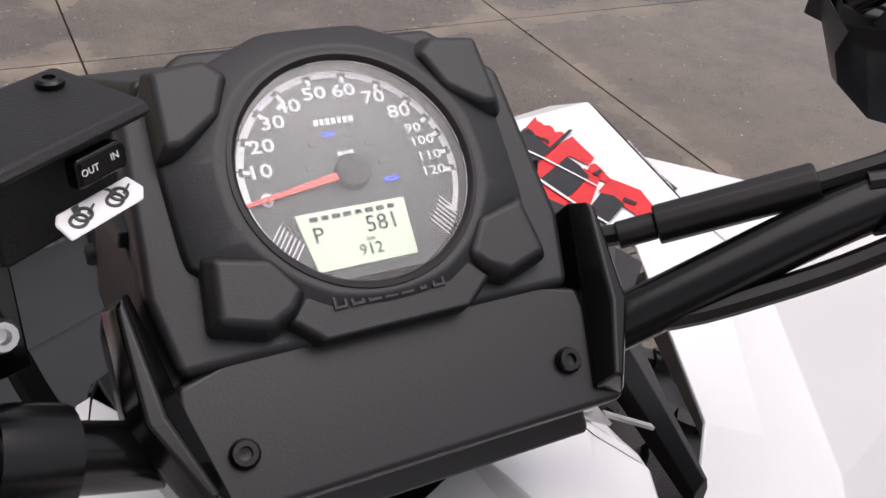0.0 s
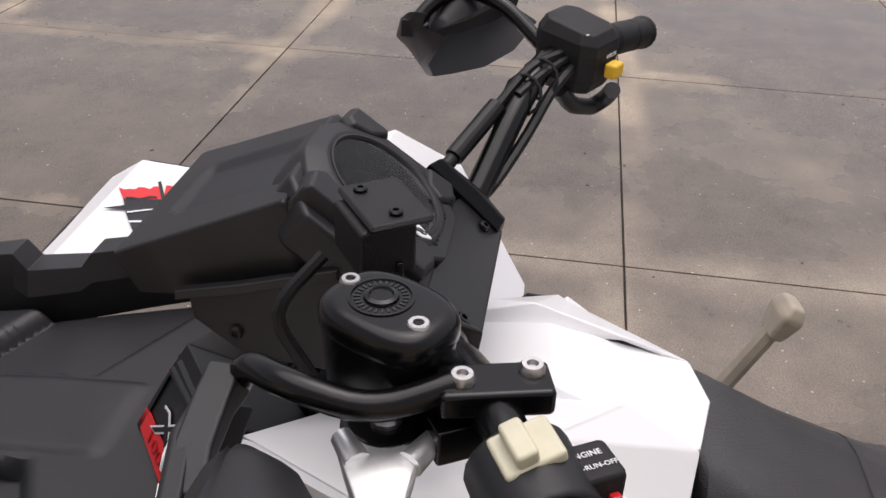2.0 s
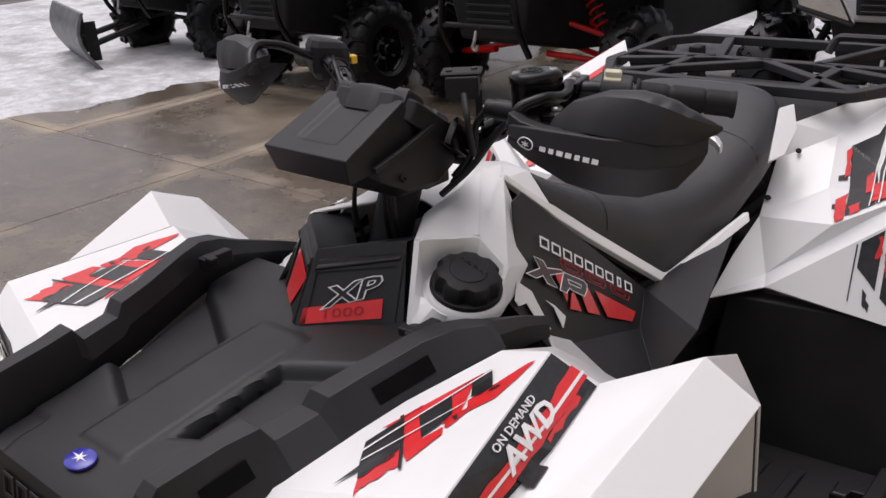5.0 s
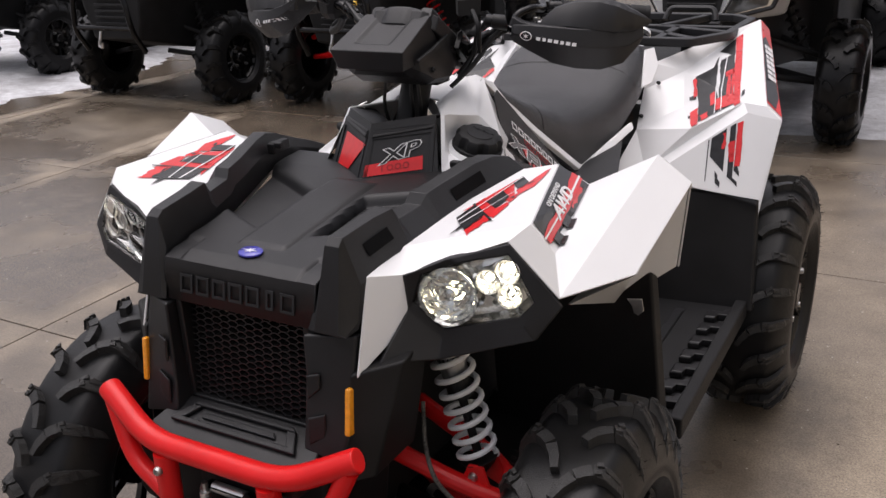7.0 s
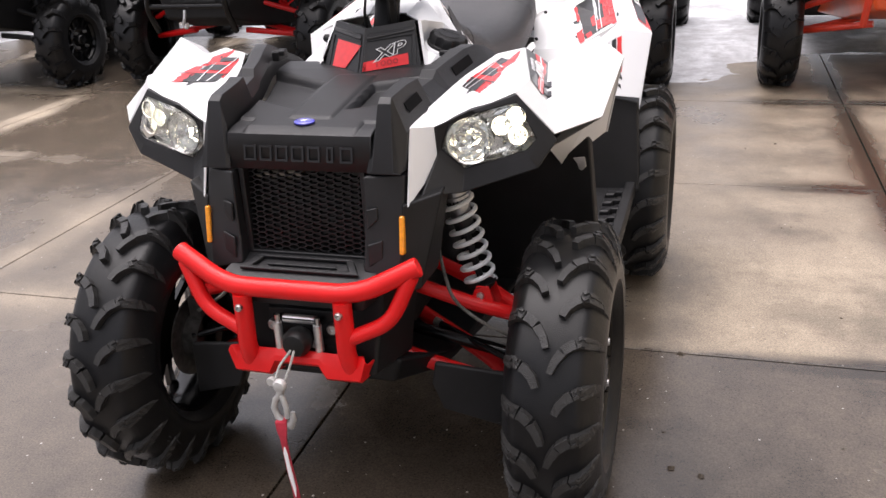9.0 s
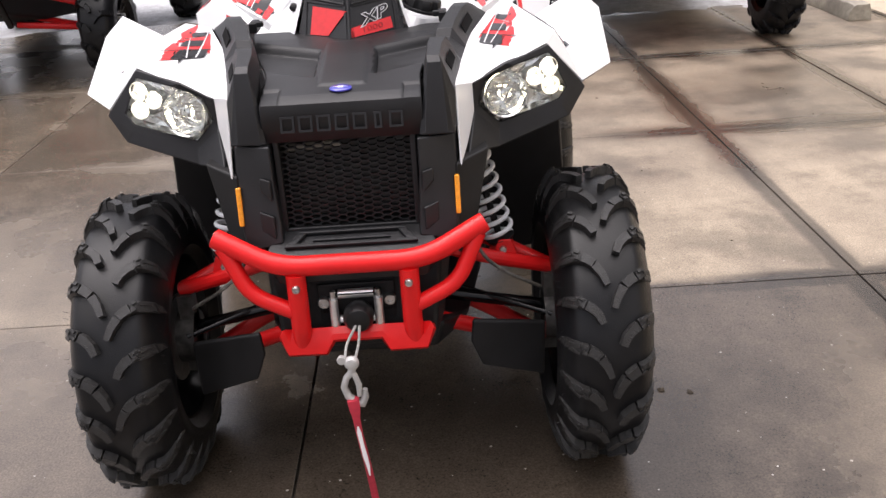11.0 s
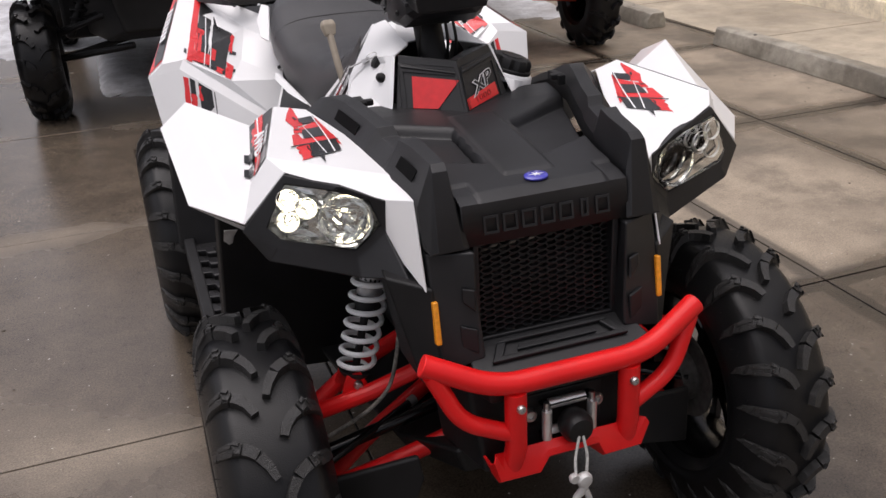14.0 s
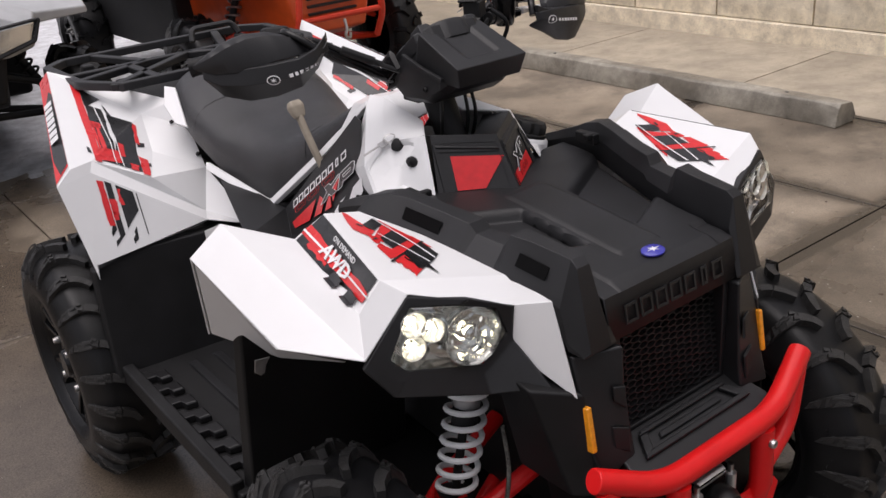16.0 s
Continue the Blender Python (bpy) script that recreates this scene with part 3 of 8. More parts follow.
def kerb_stop(y0, y1, x, label):
    """A cast concrete wheel stop with sloped sides, chipped end and an anchor pin."""
    b = bmesh.new()
    rnd = random.Random(int(y0 * 10))
    prof = [(-0.085, 0), (0.085, 0), (0.082, 0.05), (0.062, 0.112), (0.045, 0.12), (-0.045, 0.12), (-0.062, 0.112), (-0.082, 0.05)]
    n = 26
    rows = []
    for i in range(n + 1):
        y = y0 + (y1 - y0) * i / n
        e = 0.012 if i in (0, n) else 0.004
        rows.append([(x + px + rnd.uniform(-e, e), y + rnd.uniform(-e, e) * 0.6, max(0, pz + (rnd.uniform(-e, e) if pz > 0 else 0))) for px, pz in prof])
    loft(b, rows)
    stop = tagged(part("kerb_stop", b, STOPM, bevel=0.006), label, "kerb stop", group="wheel stops along the walkway")
    for f in (0.14, 0.86):
        b = bmesh.new()
        m = Matrix.Translation((x, y0 + (y1 - y0) * f, 0.10))
        lathe(b, [(0.013, 0), (0.013, 0.02), (0.011, 0.023), (0, 0.024)], 10, m)
        part("anchor_pin", b, RADM, stop, "rusty anchor pin")
    return stop


kerb_stop(1.30, 3.82, 3.37, "weathered grey concrete wheel stop with chipped end")
kerb_stop(4.52, 7.0, 3.28, "weathered grey concrete wheel stop beside the walkway")


def snow_sheet():
    """Trodden snow with a ragged edge, thickest away from the yard."""
    b = bmesh.new()
    x0, x1, y0, y1, nx, ny = -14.0, 3.0, 1.5, 14.0, 200, 150
    vs = {}
    for i in range(nx + 1):
        for j in range(ny + 1):
            x, y = x0 + (x1 - x0) * i / nx, y0 + (y1 - y0) * j / ny
            ragged = noise.fractal(Vector((x * 1.3, y * 1.3, 0)), 0.9, 2.0, 6)
            inside = (y - (4.45 if x < 0.8 else 4.45 + min(0.9, (x - 0.8) * 2.0))) if x > -0.8 else (y - 6.2 if x > -4.6 else -5.70 - 0.10 * (y - 2.4) - 1.2 * max(0.0, 2.6 - y) - x)
            h = inside * 0.06 + ragged * 0.022 + noise.noise(Vector((x * 9, y * 9, 3))) * 0.012
            vs[i, j] = b.verts.new((x, y, max(-0.018, min(0.05, h))))
    for i in range(nx):
        for j in range(ny):
            q = [vs[i, j], vs[i + 1, j], vs[i + 1, j + 1], vs[i, j + 1]]
            if max(v.co.z for v in q) > -0.015:
                b.faces.new(q)
    loose = [v for v in b.verts if not v.link_faces]
    bmesh.ops.delete(b, geom=loose, context="VERTS")
    return tagged(part("snow", b, SNOW), "trodden white snow with a slushy edge", "snow", kind="stuff")


snow_sheet()


def litter():
    """Dead leaves, grit and crumbs on the slabs."""
    rnd = random.Random(9)
    b = bmesh.new()
    spots = [(0.717, 0.594), (0.791, 0.003), (0.72, 0.02), (1.085, 2.886)]
    spots += [(rnd.uniform(-5, 3.3), rnd.uniform(-3, 4.5)) for _ in range(420)]
    for i, (x, y) in enumerate(spots):
        r = rnd.uniform(0.010, 0.022) if i < 4 else rnd.uniform(0.002, 0.0075)
        k = rnd.randint(4, 6)
        a0 = rnd.uniform(0, 6)
        top = b.verts.new((x, y, r * 0.5))
        ring = [b.verts.new((x + math.cos(a0 + 6.283 * j / k) * r * rnd.uniform(0.6, 1.2), y + math.sin(a0 + 6.283 * j / k) * r * rnd.uniform(0.6, 1.2), 0.0005)) for j in range(k)]
        for j in range(k):
            b.faces.new((ring[j], ring[(j + 1) % k], top))
    return tagged(part("ground_litter", b, mat("dead_leaf", (0.07, 0.05, 0.03), 0.8, vary=0.4, scale=5)), "dark leaf crumbs and grit scattered over concrete", "litter", kind="stuff")


litter()

# ---- wheels ----


def tread_radius(x, R, w):
    """Carcass radius at the offset x from the tyre's middle: a round shoulder."""
    u = min(1.05, abs(x) / (w / 2))
    return R - 0.009 * u**2 - 0.052 * max(0.0, u - 0.60) ** 2 / 0.16


def tyre_mesh(R, w, rim):
    """The carcass of a tyre; axis along x."""
    b = bmesh.new()
    prof = []
    for i in range(-12, 13):
        x = w / 2 * i / 12
        prof.append((tread_radius(x, R - 0.019, w), x))
    side = [(R - 0.094, w / 2 + 0.003), (R - 0.108, w / 2 + 0.004), (rim + 0.030, w / 2 + 0.001), (rim + 0.020, w / 2 + 0.002), (rim + 0.014, w / 2 - 0.006), (rim, w / 2 - 0.016)]
    prof = [(r, -x) for r, x in side[::-1]] + prof + side
    turn = Matrix.Rotation(radians(90), 4, "Y")
    lathe(b, prof + [(rim - 0.004, w / 2 - 0.03), (rim - 0.004, -w / 2 + 0.03)], 72, turn, closed=True)
    return b


def add_lug(b, R, w, s, base=0.0, bold=1.0, kind=0, tall=1.0):
    """One curved lug of the tread on the side s: swept tail, middle block and notched shoulder block; kind 1 is the short one."""

    def step(path, h, low=-0.005):
        rows = []
        for i, (x, th, wid) in enumerate(path):
            a, c = path[max(0, i - 1)], path[min(len(path) - 1, i + 1)]
            dx, dt = c[0] - a[0], (c[1] - a[1]) * R
            ln = math.hypot(dx, dt) or 1
            nx, ntt = -dt / ln * wid * bold, dx / ln * wid * bold / R
            row = []
            for e, up in ((-1, 0), (1, 0), (0.84, 1), (-0.84, 1)):
                xx, tt = x + nx * e, th + ntt * e
                rr = tread_radius(xx, R - 0.019, w) + (h * tall if up else low)
                if abs(xx) > w / 2:
                    rr -= (abs(xx) - w / 2) * 1.6
                row.append((s * xx, rr * math.cos(base + tt), rr * math.sin(base + tt)))
            rows.append(row)
        loft(b, rows)

    e = w / 2
    k = w / 0.19
    if kind == 0:
        step([(0.005 * k, 0.215, 0.0070), (0.013 * k, 0.150, 0.0090), (0.026 * k, 0.088, 0.0105)], 0.0165)
        step([(0.028 * k, 0.080, 0.0105), (0.040 * k, 0.050, 0.0110), (0.050 * k, 0.034, 0.0115)], 0.0180)
    else:
        step([(0.019 * k, 0.160, 0.0080), (0.027 * k, 0.104, 0.0100), (0.040 * k, 0.062, 0.0110), (0.050 * k, 0.044, 0.0110)], 0.0175)
    step([(0.0525 * k, 0.032 + 0.008 * kind, 0.0120), (e - 0.022, 0.014, 0.0122), (e - 0.006, 0.004, 0.0118)], 0.0195)
    for x0, x1 in ((0.055 * k, 0.055 * k + 0.0085), (0.055 * k + 0.013, e - 0.010)):
        for d in (-0.021, 0.021):
            step([(x0, 0.028 + 0.006 * kind + d, 0.0038), (x1, 0.014 + d, 0.0038)], 0.0225, 0.018)
    step([(e - 0.005, 0.003, 0.0105), (e + 0.001, -0.002, 0.0075)], 0.0120, -0.006)


LUGS = {}


def lug_data(R, w, s, kind):
    """Shared mesh of one lug."""
    if (R, w, s, kind) not in LUGS:
        b = bmesh.new()
        add_lug(b, R, w, s, kind=kind)
        bmesh.ops.recalc_face_normals(b, faces=b.faces[:])
        me = bpy.data.meshes.new("tread_lug")
        b.to_mesh(me)
        b.free()
        me.materials.append(LUGM)
        LUGS[R, w, s, kind] = me
    return LUGS[R, w, s, kind]


def wheel(parent, at, R, w, out, rim=0.178, count=22, spokes=6, split=True):
    """Alloy wheel with tyre and nuts; out is +1 or -1, the side that its face looks to."""
    b = bmesh.new()
    turn = Matrix.Translation(at) @ Matrix.Rotation(radians(90 if out > 0 else -90), 4, "Y")
    h = w / 2
    lathe(b, [(rim, -h + 0.02), (rim + 0.006, -h + 0.025), (rim - 0.006, -h + 0.05), (rim - 0.02, 0), (rim - 0.008, h - 0.05), (rim + 0.006, h - 0.028), (rim + 0.004, h - 0.02), (rim - 0.006, h - 0.024), (rim - 0.02, h - 0.05), (rim - 0.03, 0), (rim - 0.02, -h + 0.05), (rim - 0.008, -h + 0.02)], 40, turn, closed=True)
    lathe(b, [(0.0, h - 0.060), (0.092, h - 0.060), (0.098, h - 0.046), (0.088, h - 0.036), (0.058, h - 0.040), (0.046, h - 0.046), (0.040, h - 0.020), (0.034, h - 0.014), (0.0, h - 0.013)], 28, turn)
    if not split:
        lathe(b, [(0.0, h - 0.085), (rim - 0.03, h - 0.070), (rim - 0.016, h - 0.050)], 28, turn)
    hub = part("wheel", b, GLOSSK, parent, "black cast alloy wheel")
    for k in range(spokes):
        for d in (-0.13, 0.13):
            b = bmesh.new()
            a = 2 * math.pi * k / spokes + d
            a2 = 2 * math.pi * k / spokes + d * 1.5
            rows = []
            for r, z, t, an in ((0.078, h - 0.040, 0.013, a), (0.125, h - 0.030, 0.009, (a + a2) / 2), (rim - 0.010, h - 0.022, 0.012, a2)):
                c, sn = math.cos(an), math.sin(an)
                rows.append([tuple(turn @ Vector((r * c - sn * e * t, r * sn + c * e * t, z + f))) for e, f in ((-1, -0.02), (1, -0.02), (0.7, 0), (-0.7, 0))])
            loft(b, rows)
            part("spoke", b, GLOSSK, hub, bevel=0.002)
    tb = tyre_mesh(R, w, rim)
    bmesh.ops.transform(tb, matrix=Matrix.Translation(at), verts=tb.verts[:])
    part("tyre", tb, RUBBER, hub, "knobbly black off-road tyre")
    turns = [(s, 2 * math.pi * (k + (0.5 if s > 0 else 0)) / count, k) for s in (-1, 1) for k in range(count)]
    if split:
        for s, a, k in turns:
            o = new("tread_lug", lug_data(R, w, s, k % 2))
            o.parent = hub
            o.matrix_basis = Matrix.Translation(at) @ Matrix.Rotation(a, 4, "X")
    else:
        b = bmesh.new()
        for s, a, k in turns:
            add_lug(b, R, w, s, a, 1.7, k % 2, 1.5)
        bmesh.ops.transform(b, matrix=Matrix.Translation(at), verts=b.verts[:])
        tagged(part("tread", b, RUBBER, hub, smooth=False), kind="stuff")
    if split:
        rnd = random.Random(count)
        b = bmesh.new()
        for k in range(150):
            a, e = rnd.uniform(0, 2 * math.pi), rnd.choice((-1, 1))
            x0, r0 = e * (h - rnd.choice((0.0, 0.004, 0.012))), R - 0.070 + rnd.uniform(0, 0.012)
            ln, tip = rnd.uniform(0.007, 0.014), a + rnd.uniform(-0.02, 0.02)
            root = [b.verts.new(Vector(at) + Vector((x0, (r0 + dr) * math.cos(a + da), (r0 + dr) * math.sin(a + da)))) for dr, da in ((-0.001, 0.0), (0.001, 0.002), (0.001, -0.002))]
            top = b.verts.new(Vector(at) + Vector((x0 + e * ln, (r0 + ln * 0.4) * math.cos(tip), (r0 + ln * 0.4) * math.sin(tip))))
            for i in range(3):
                b.faces.new((root[i], root[(i + 1) % 3], top))
        tagged(part("rubber_hair", b, RUBBER, hub, "fine moulding hairs on the tyre shoulders", smooth=False), kind="stuff")
    for k in range(4):
        a = math.pi / 4 + math.pi / 2 * k
        p = turn @ Vector((0.074 * math.cos(a), 0.074 * math.sin(a), h - 0.040))
        bolt(p, (out, 0, 0), 0.0105, 0.026, STEEL, hub, "lug_nut", "bright steel lug nut")
    return hub


# ---- the quad bike ----
quad = thing("quad_bike", "white black and red sport quad bike standing on damp concrete", "quad bike")
FRONT_AXLE, REAR_AXLE = -0.125, 1.22
for s in (-1, 1):
    wheel(quad, (0.495 * s, FRONT_AXLE, 0.328), 0.334, 0.190, s, rim=0.190)
    wheel(quad, (0.515 * s + 0.006, REAR_AXLE, 0.328), 0.334, 0.240, s, rim=0.190)

# front fenders
FEN = {
    "W0": (0.219, -0.333, 0.770), "W1": (0.216, -0.284, 0.913), "W2": (0.250, -0.240, 0.905), "W3": (0.252, -0.232, 0.845), "W4": (0.236, -0.272, 0.800),
    "B1": (0.222, -0.200, 0.930), "B2": (0.262, -0.040, 0.962), "B3": (0.305, 0.075, 0.985), "I": (0.363, 0.088, 0.996), "J": (0.409, 0.115, 0.958),
    "K": (0.516, 0.146, 1.011), "L": (0.570, 0.165, 0.963), "O": (0.552, -0.071, 0.888), "N": (0.474, -0.179, 0.880), "A": (0.421, -0.158, 0.980),
    "D": (0.451, -0.140, 0.931), "H": (0.400, -0.192, 0.962), "F": (0.512, 0.235, 0.972), "R": (0.475, 0.333, 0.822), "S": (0.524, 0.290, 0.757), 
    "I2": (0.335, 0.220, 0.905), "I3": (0.300, 0.330, 0.815), "J2": (0.400, 0.250, 0.865), "J3": (0.370, 0.335, 0.795), "B4": (0.285, 0.205, 0.925), "B5": (0.236, 0.262, 0.902), "I4": (0.215, 0.345, 0.850),
}
FEN_FACES = ["W0 W4 W3 W2 W1", "W1 W2 H A B1", "B1 A I B2", "B2 I B3", "A D J I", "H N D A", "D N K J", "N O L K", "J K F J2", "J2 F R J3", "I J J2 I2", "I2 J2 J3 I3", "B3 I I2 B4", "B4 I2 I3 I4 B5", "K L S R F"]
fenders, trees = {}, {}
for s in (-1, 1):
    shell_bm = panel(FEN, FEN_FACES, s)
    trees[s] = tree_of(shell_bm)
    fenders[s] = part("front_fender", shell_bm, WHITE, quad, "glossy white plastic front fender with red and black graphics", bevel=0.005, solid=0.004, segments=3, angle=12)


for s in (-1, 1):
    INN = {"O": (0.548, -0.062, 0.884), "L": (0.562, 0.165, 0.955), "S": (0.518, 0.286, 0.760), "X": (0.420, 0.232, 0.690), "N": (0.440, -0.060, 0.815)}
    part("fender_inner_wall", panel(INN, ["N O L X", "X L S"], s), WHITE, fenders[s], "white inner face of the fender", bevel=0.002, solid=0.003)


def fp(key, s):
    p = FEN[key]
    return Vector((p[0] * s, p[1], p[2]))


def jag(u0, u1, v0, v1, n, amp, rnd):
    """A strip with torn ends, for brushed graphics."""
    left = [(u0 + rnd.uniform(-amp, amp), v0 + (v1 - v0) * i / n) for i in range(n + 1)]
    right = [(u1 + rnd.uniform(-amp, amp), v0 + (v1 - v0) * i / n) for i in range(n + 1)]
    return left + right[::-1]


for s in (-1, 1):
    rnd = random.Random(11)
    fen = fenders[s]
    # striped graphic on the inner slope
    p00, p10, p11, p01 = Vector((0.272 * s, -0.103, 0.953)), Vector((0.330 * s, -0.183, 0.956)), Vector((0.366 * s, -0.010, 0.985)), Vector((0.338 * s, 0.066, 0.990))
    if s < 0:
        p00, p10, p11, p01 = Vector((-0.284, -0.105, 0.953)), Vector((-0.366, -0.165, 0.966)), Vector((-0.362, 0.012, 0.987)), Vector((-0.312, 0.072, 0.985))
    at = patch_map(*((p00, p10, p11, p01) if s > 0 else (p10, p00, p01, p11)), lift=0.004)
    flip = (lambda q: q) if s > 0 else (lambda q: [(1 - u, v) for u, v in q][::-1])
    red = [jag(0.66, 0.97, 0.0, 0.30, 8, 0.035, rnd), [(-0.08, 0.20), (-0.10, 0.33), (0.72, 0.42), (0.76, 0.57), (0.94, 0.59), (1.04, 0.36), (0.62, 0.26)], [(-0.07, 0.07), (-0.10, 0.74), (0.02, 0.76), (0.10, 0.27)], jag(-0.06, 0.70, 0.55, 0.68, 4, 0.04, rnd), [(0.44, 0.70), (0.42, 0.90), (0.36, 1.12), (0.42, 1.19), (0.70, 1.10), (0.90, 0.97), (0.76, 0.74)], jag(0.64, 0.80, 0.58, 0.74, 6, 0.05, rnd)]
    dark = [[(0.05, -0.02), (-0.04, 0.21), (0.66, 0.26), (0.70, 0.12), (0.73, 0.0), (0.40, -0.02)], [(0.12, 0.33), (0.05, 0.54), (0.58, 0.61), (0.66, 0.52), (0.68, 0.41)], [(-0.03, 0.67), (-0.07, 0.80), (0.46, 0.88), (0.50, 0.80), (0.42, 0.72)], [(0.55, -0.17), (0.58, -0.01), (0.48, -0.01)], [(-0.10, 0.185), (-0.10, 0.21), (1.14, 0.34), (1.10, 0.31)], jag(0.70, 0.74, 0.02, 0.24, 5, 0.02, rnd), [(0.50, 0.86), (0.58, 0.87), (0.62, 0.96), (0.54, 0.94)], [(0.66, 0.62), (0.80, 0.66), (0.80, 0.68), (0.67, 0.66)]]
    thin = [[(0.20, -0.02), (0.24, -0.02), (-0.01, 0.82), (-0.04, 0.82)], [(0.40, -0.01), (0.43, -0.01), (0.50, 0.69), (0.48, 0.69)]]
    decal("fender_graphic", [flip(q) for q in red], at, REDV, fen, "red torn-edge vinyl graphic", tree=trees[s])
    decal("fender_graphic", [flip(q) for q in dark], at, BLACKV, fen, "charcoal torn-edge vinyl graphic", 0.0008, tree=trees[s])
    decal("pinstripe", [flip(q) for q in thin], at, WHITEV, fen, extra=0.0016, tree=trees[s])
    # lettered badge on the outer slope
    a, d, j, i = fp("A", s), fp("D", s), fp("J", s), fp("I", s)
    at = patch_map(*((a, d, j, i) if s > 0 else (d, a, i, j)), lift=0.004)
    dark = [[(0.03, 0.02), (0.76, 0.04), (0.78, 0.50), (0.97, 0.53), (0.98, 0.97), (0.03, 0.99)]]
    red = [jag(0.44, 0.76, 0.02, 0.99, 12, 0.035, rnd), jag(0.74, 0.86, 0.55, 0.85, 6, 0.04, rnd)]
    thin = [[(0.52, 0.0), (0.57, 0.0), (0.66, 1.0), (0.60, 1.0)]]
    dd, nn, kk, jj = fp("D", s), fp("N", s), fp("K", s), fp("J", s)
    aw = ((kk - jj) * 0.234 + (nn - dd) * 0.14) * 0.36
    at2 = patch_map(*((dd, dd + aw, jj + aw, jj) if s > 0 else (dd + aw, dd, jj, jj + aw)), lift=0.002)
    tabs = [[(0.03, 0.09), (1.0, 0.09), (1.0, 0.20), (0.03, 0.20)], [(0.03, 0.31), (1.0, 0.31), (1.0, 0.43), (0.03, 0.43)]]
    inner = [[(0.74, 0.08), (0.985, 0.09), (0.985, 0.20), (0.74, 0.19)], [(0.75, 0.30), (0.985, 0.31), (0.985, 0.43), (0.75, 0.42)]]
    decal("badge_tab", [flip(q) for q in inner], at, BLACKV, fen, "charcoal vinyl tab", 0.0004)
    decal("badge_tab", [flip(q) for q in tabs], at2, BLACKV, fen, "charcoal vinyl tab", 0.0022)
    decal("badge_graphic", [flip(q) for q in dark], at, BLACKV, fen, "charcoal vinyl badge", tree=trees[s], reach=0.003)
    decal("badge_graphic", [flip(q) for q in red], at, REDV, fen, "red vinyl brush strokes", 0.0008, tree=trees[s], reach=0.003)
    decal("pinstripe", [flip(q) for q in thin], at, WHITEV, fen, extra=0.0014, tree=trees[s], reach=0.003)
    if s > 0:
        m1 = plane_of(at(0.50, 0.5, 0.003), at(0.55, 0.9) - at(0.55, 0.1), at(0.1, 0.5) - at(0.9, 0.5))
        m2 = plane_of(at(0.18, 0.5, 0.003), at(0.18, 0.9) - at(0.18, 0.1), at(0.1, 0.5) - at(0.9, 0.5))
    else:
        m1 = plane_of(at(0.45, 0.5, 0.003), at(0.45, 0.1) - at(0.45, 0.9), at(0.9, 0.5) - at(0.1, 0.5))
        m2 = plane_of(at(0.82, 0.5, 0.003), at(0.82, 0.1) - at(0.82, 0.9), at(0.9, 0.5) - at(0.1, 0.5))
    word("AWD", 0.031, m1, WHITEV, fen, shear=0.15, stretch=1.35, bold=0.03, tree=trees[s])
    word("ON DEMAND", 0.0125, m2, WHITEV, fen, stretch=1.25, tree=trees[s])

# rear fenders
REA = {
    "a": (0.196, 1.025, 0.818), "b": (0.174, 1.150, 0.898), "b2": (0.182, 1.205, 0.962), "c": (0.262, 1.238, 0.937), "d": (0.402, 1.519, 1.043), "e": (0.426, 1.534, 1.012), "f": (0.566, 1.002, 0.874),
    "g": (0.540, 0.935, 0.650), "h": (0.540, 0.924, 0.692), "i": (0.432, 0.935, 0.697), "k": (0.282, 0.944, 0.702), "l": (0.175, 0.862, 0.700), "l2": (0.184, 0.944, 0.764),
    "m": (0.260, 0.917, 0.722), "u": (0.242, 0.963, 0.728), "n": (0.523, 1.024, 0.902), "o": (0.297, 1.106, 0.870), "p": (0.465, 1.046, 0.903), "p2": (0.479, 1.025, 0.882), "r": (0.346, 1.000, 0.838),
}
REA_FACES = ["a b c o", "b b2 c", "b2 d c", "c d n", "c n p", "c p o", "o p r", "r p u", "a o r", "a r u", "a u l2", "u l l2", "u m l", "u p p2 m", "d e f n", "m p2 h i", "m i k", "p n f p2", "p2 f g h"]
rear_f = {}
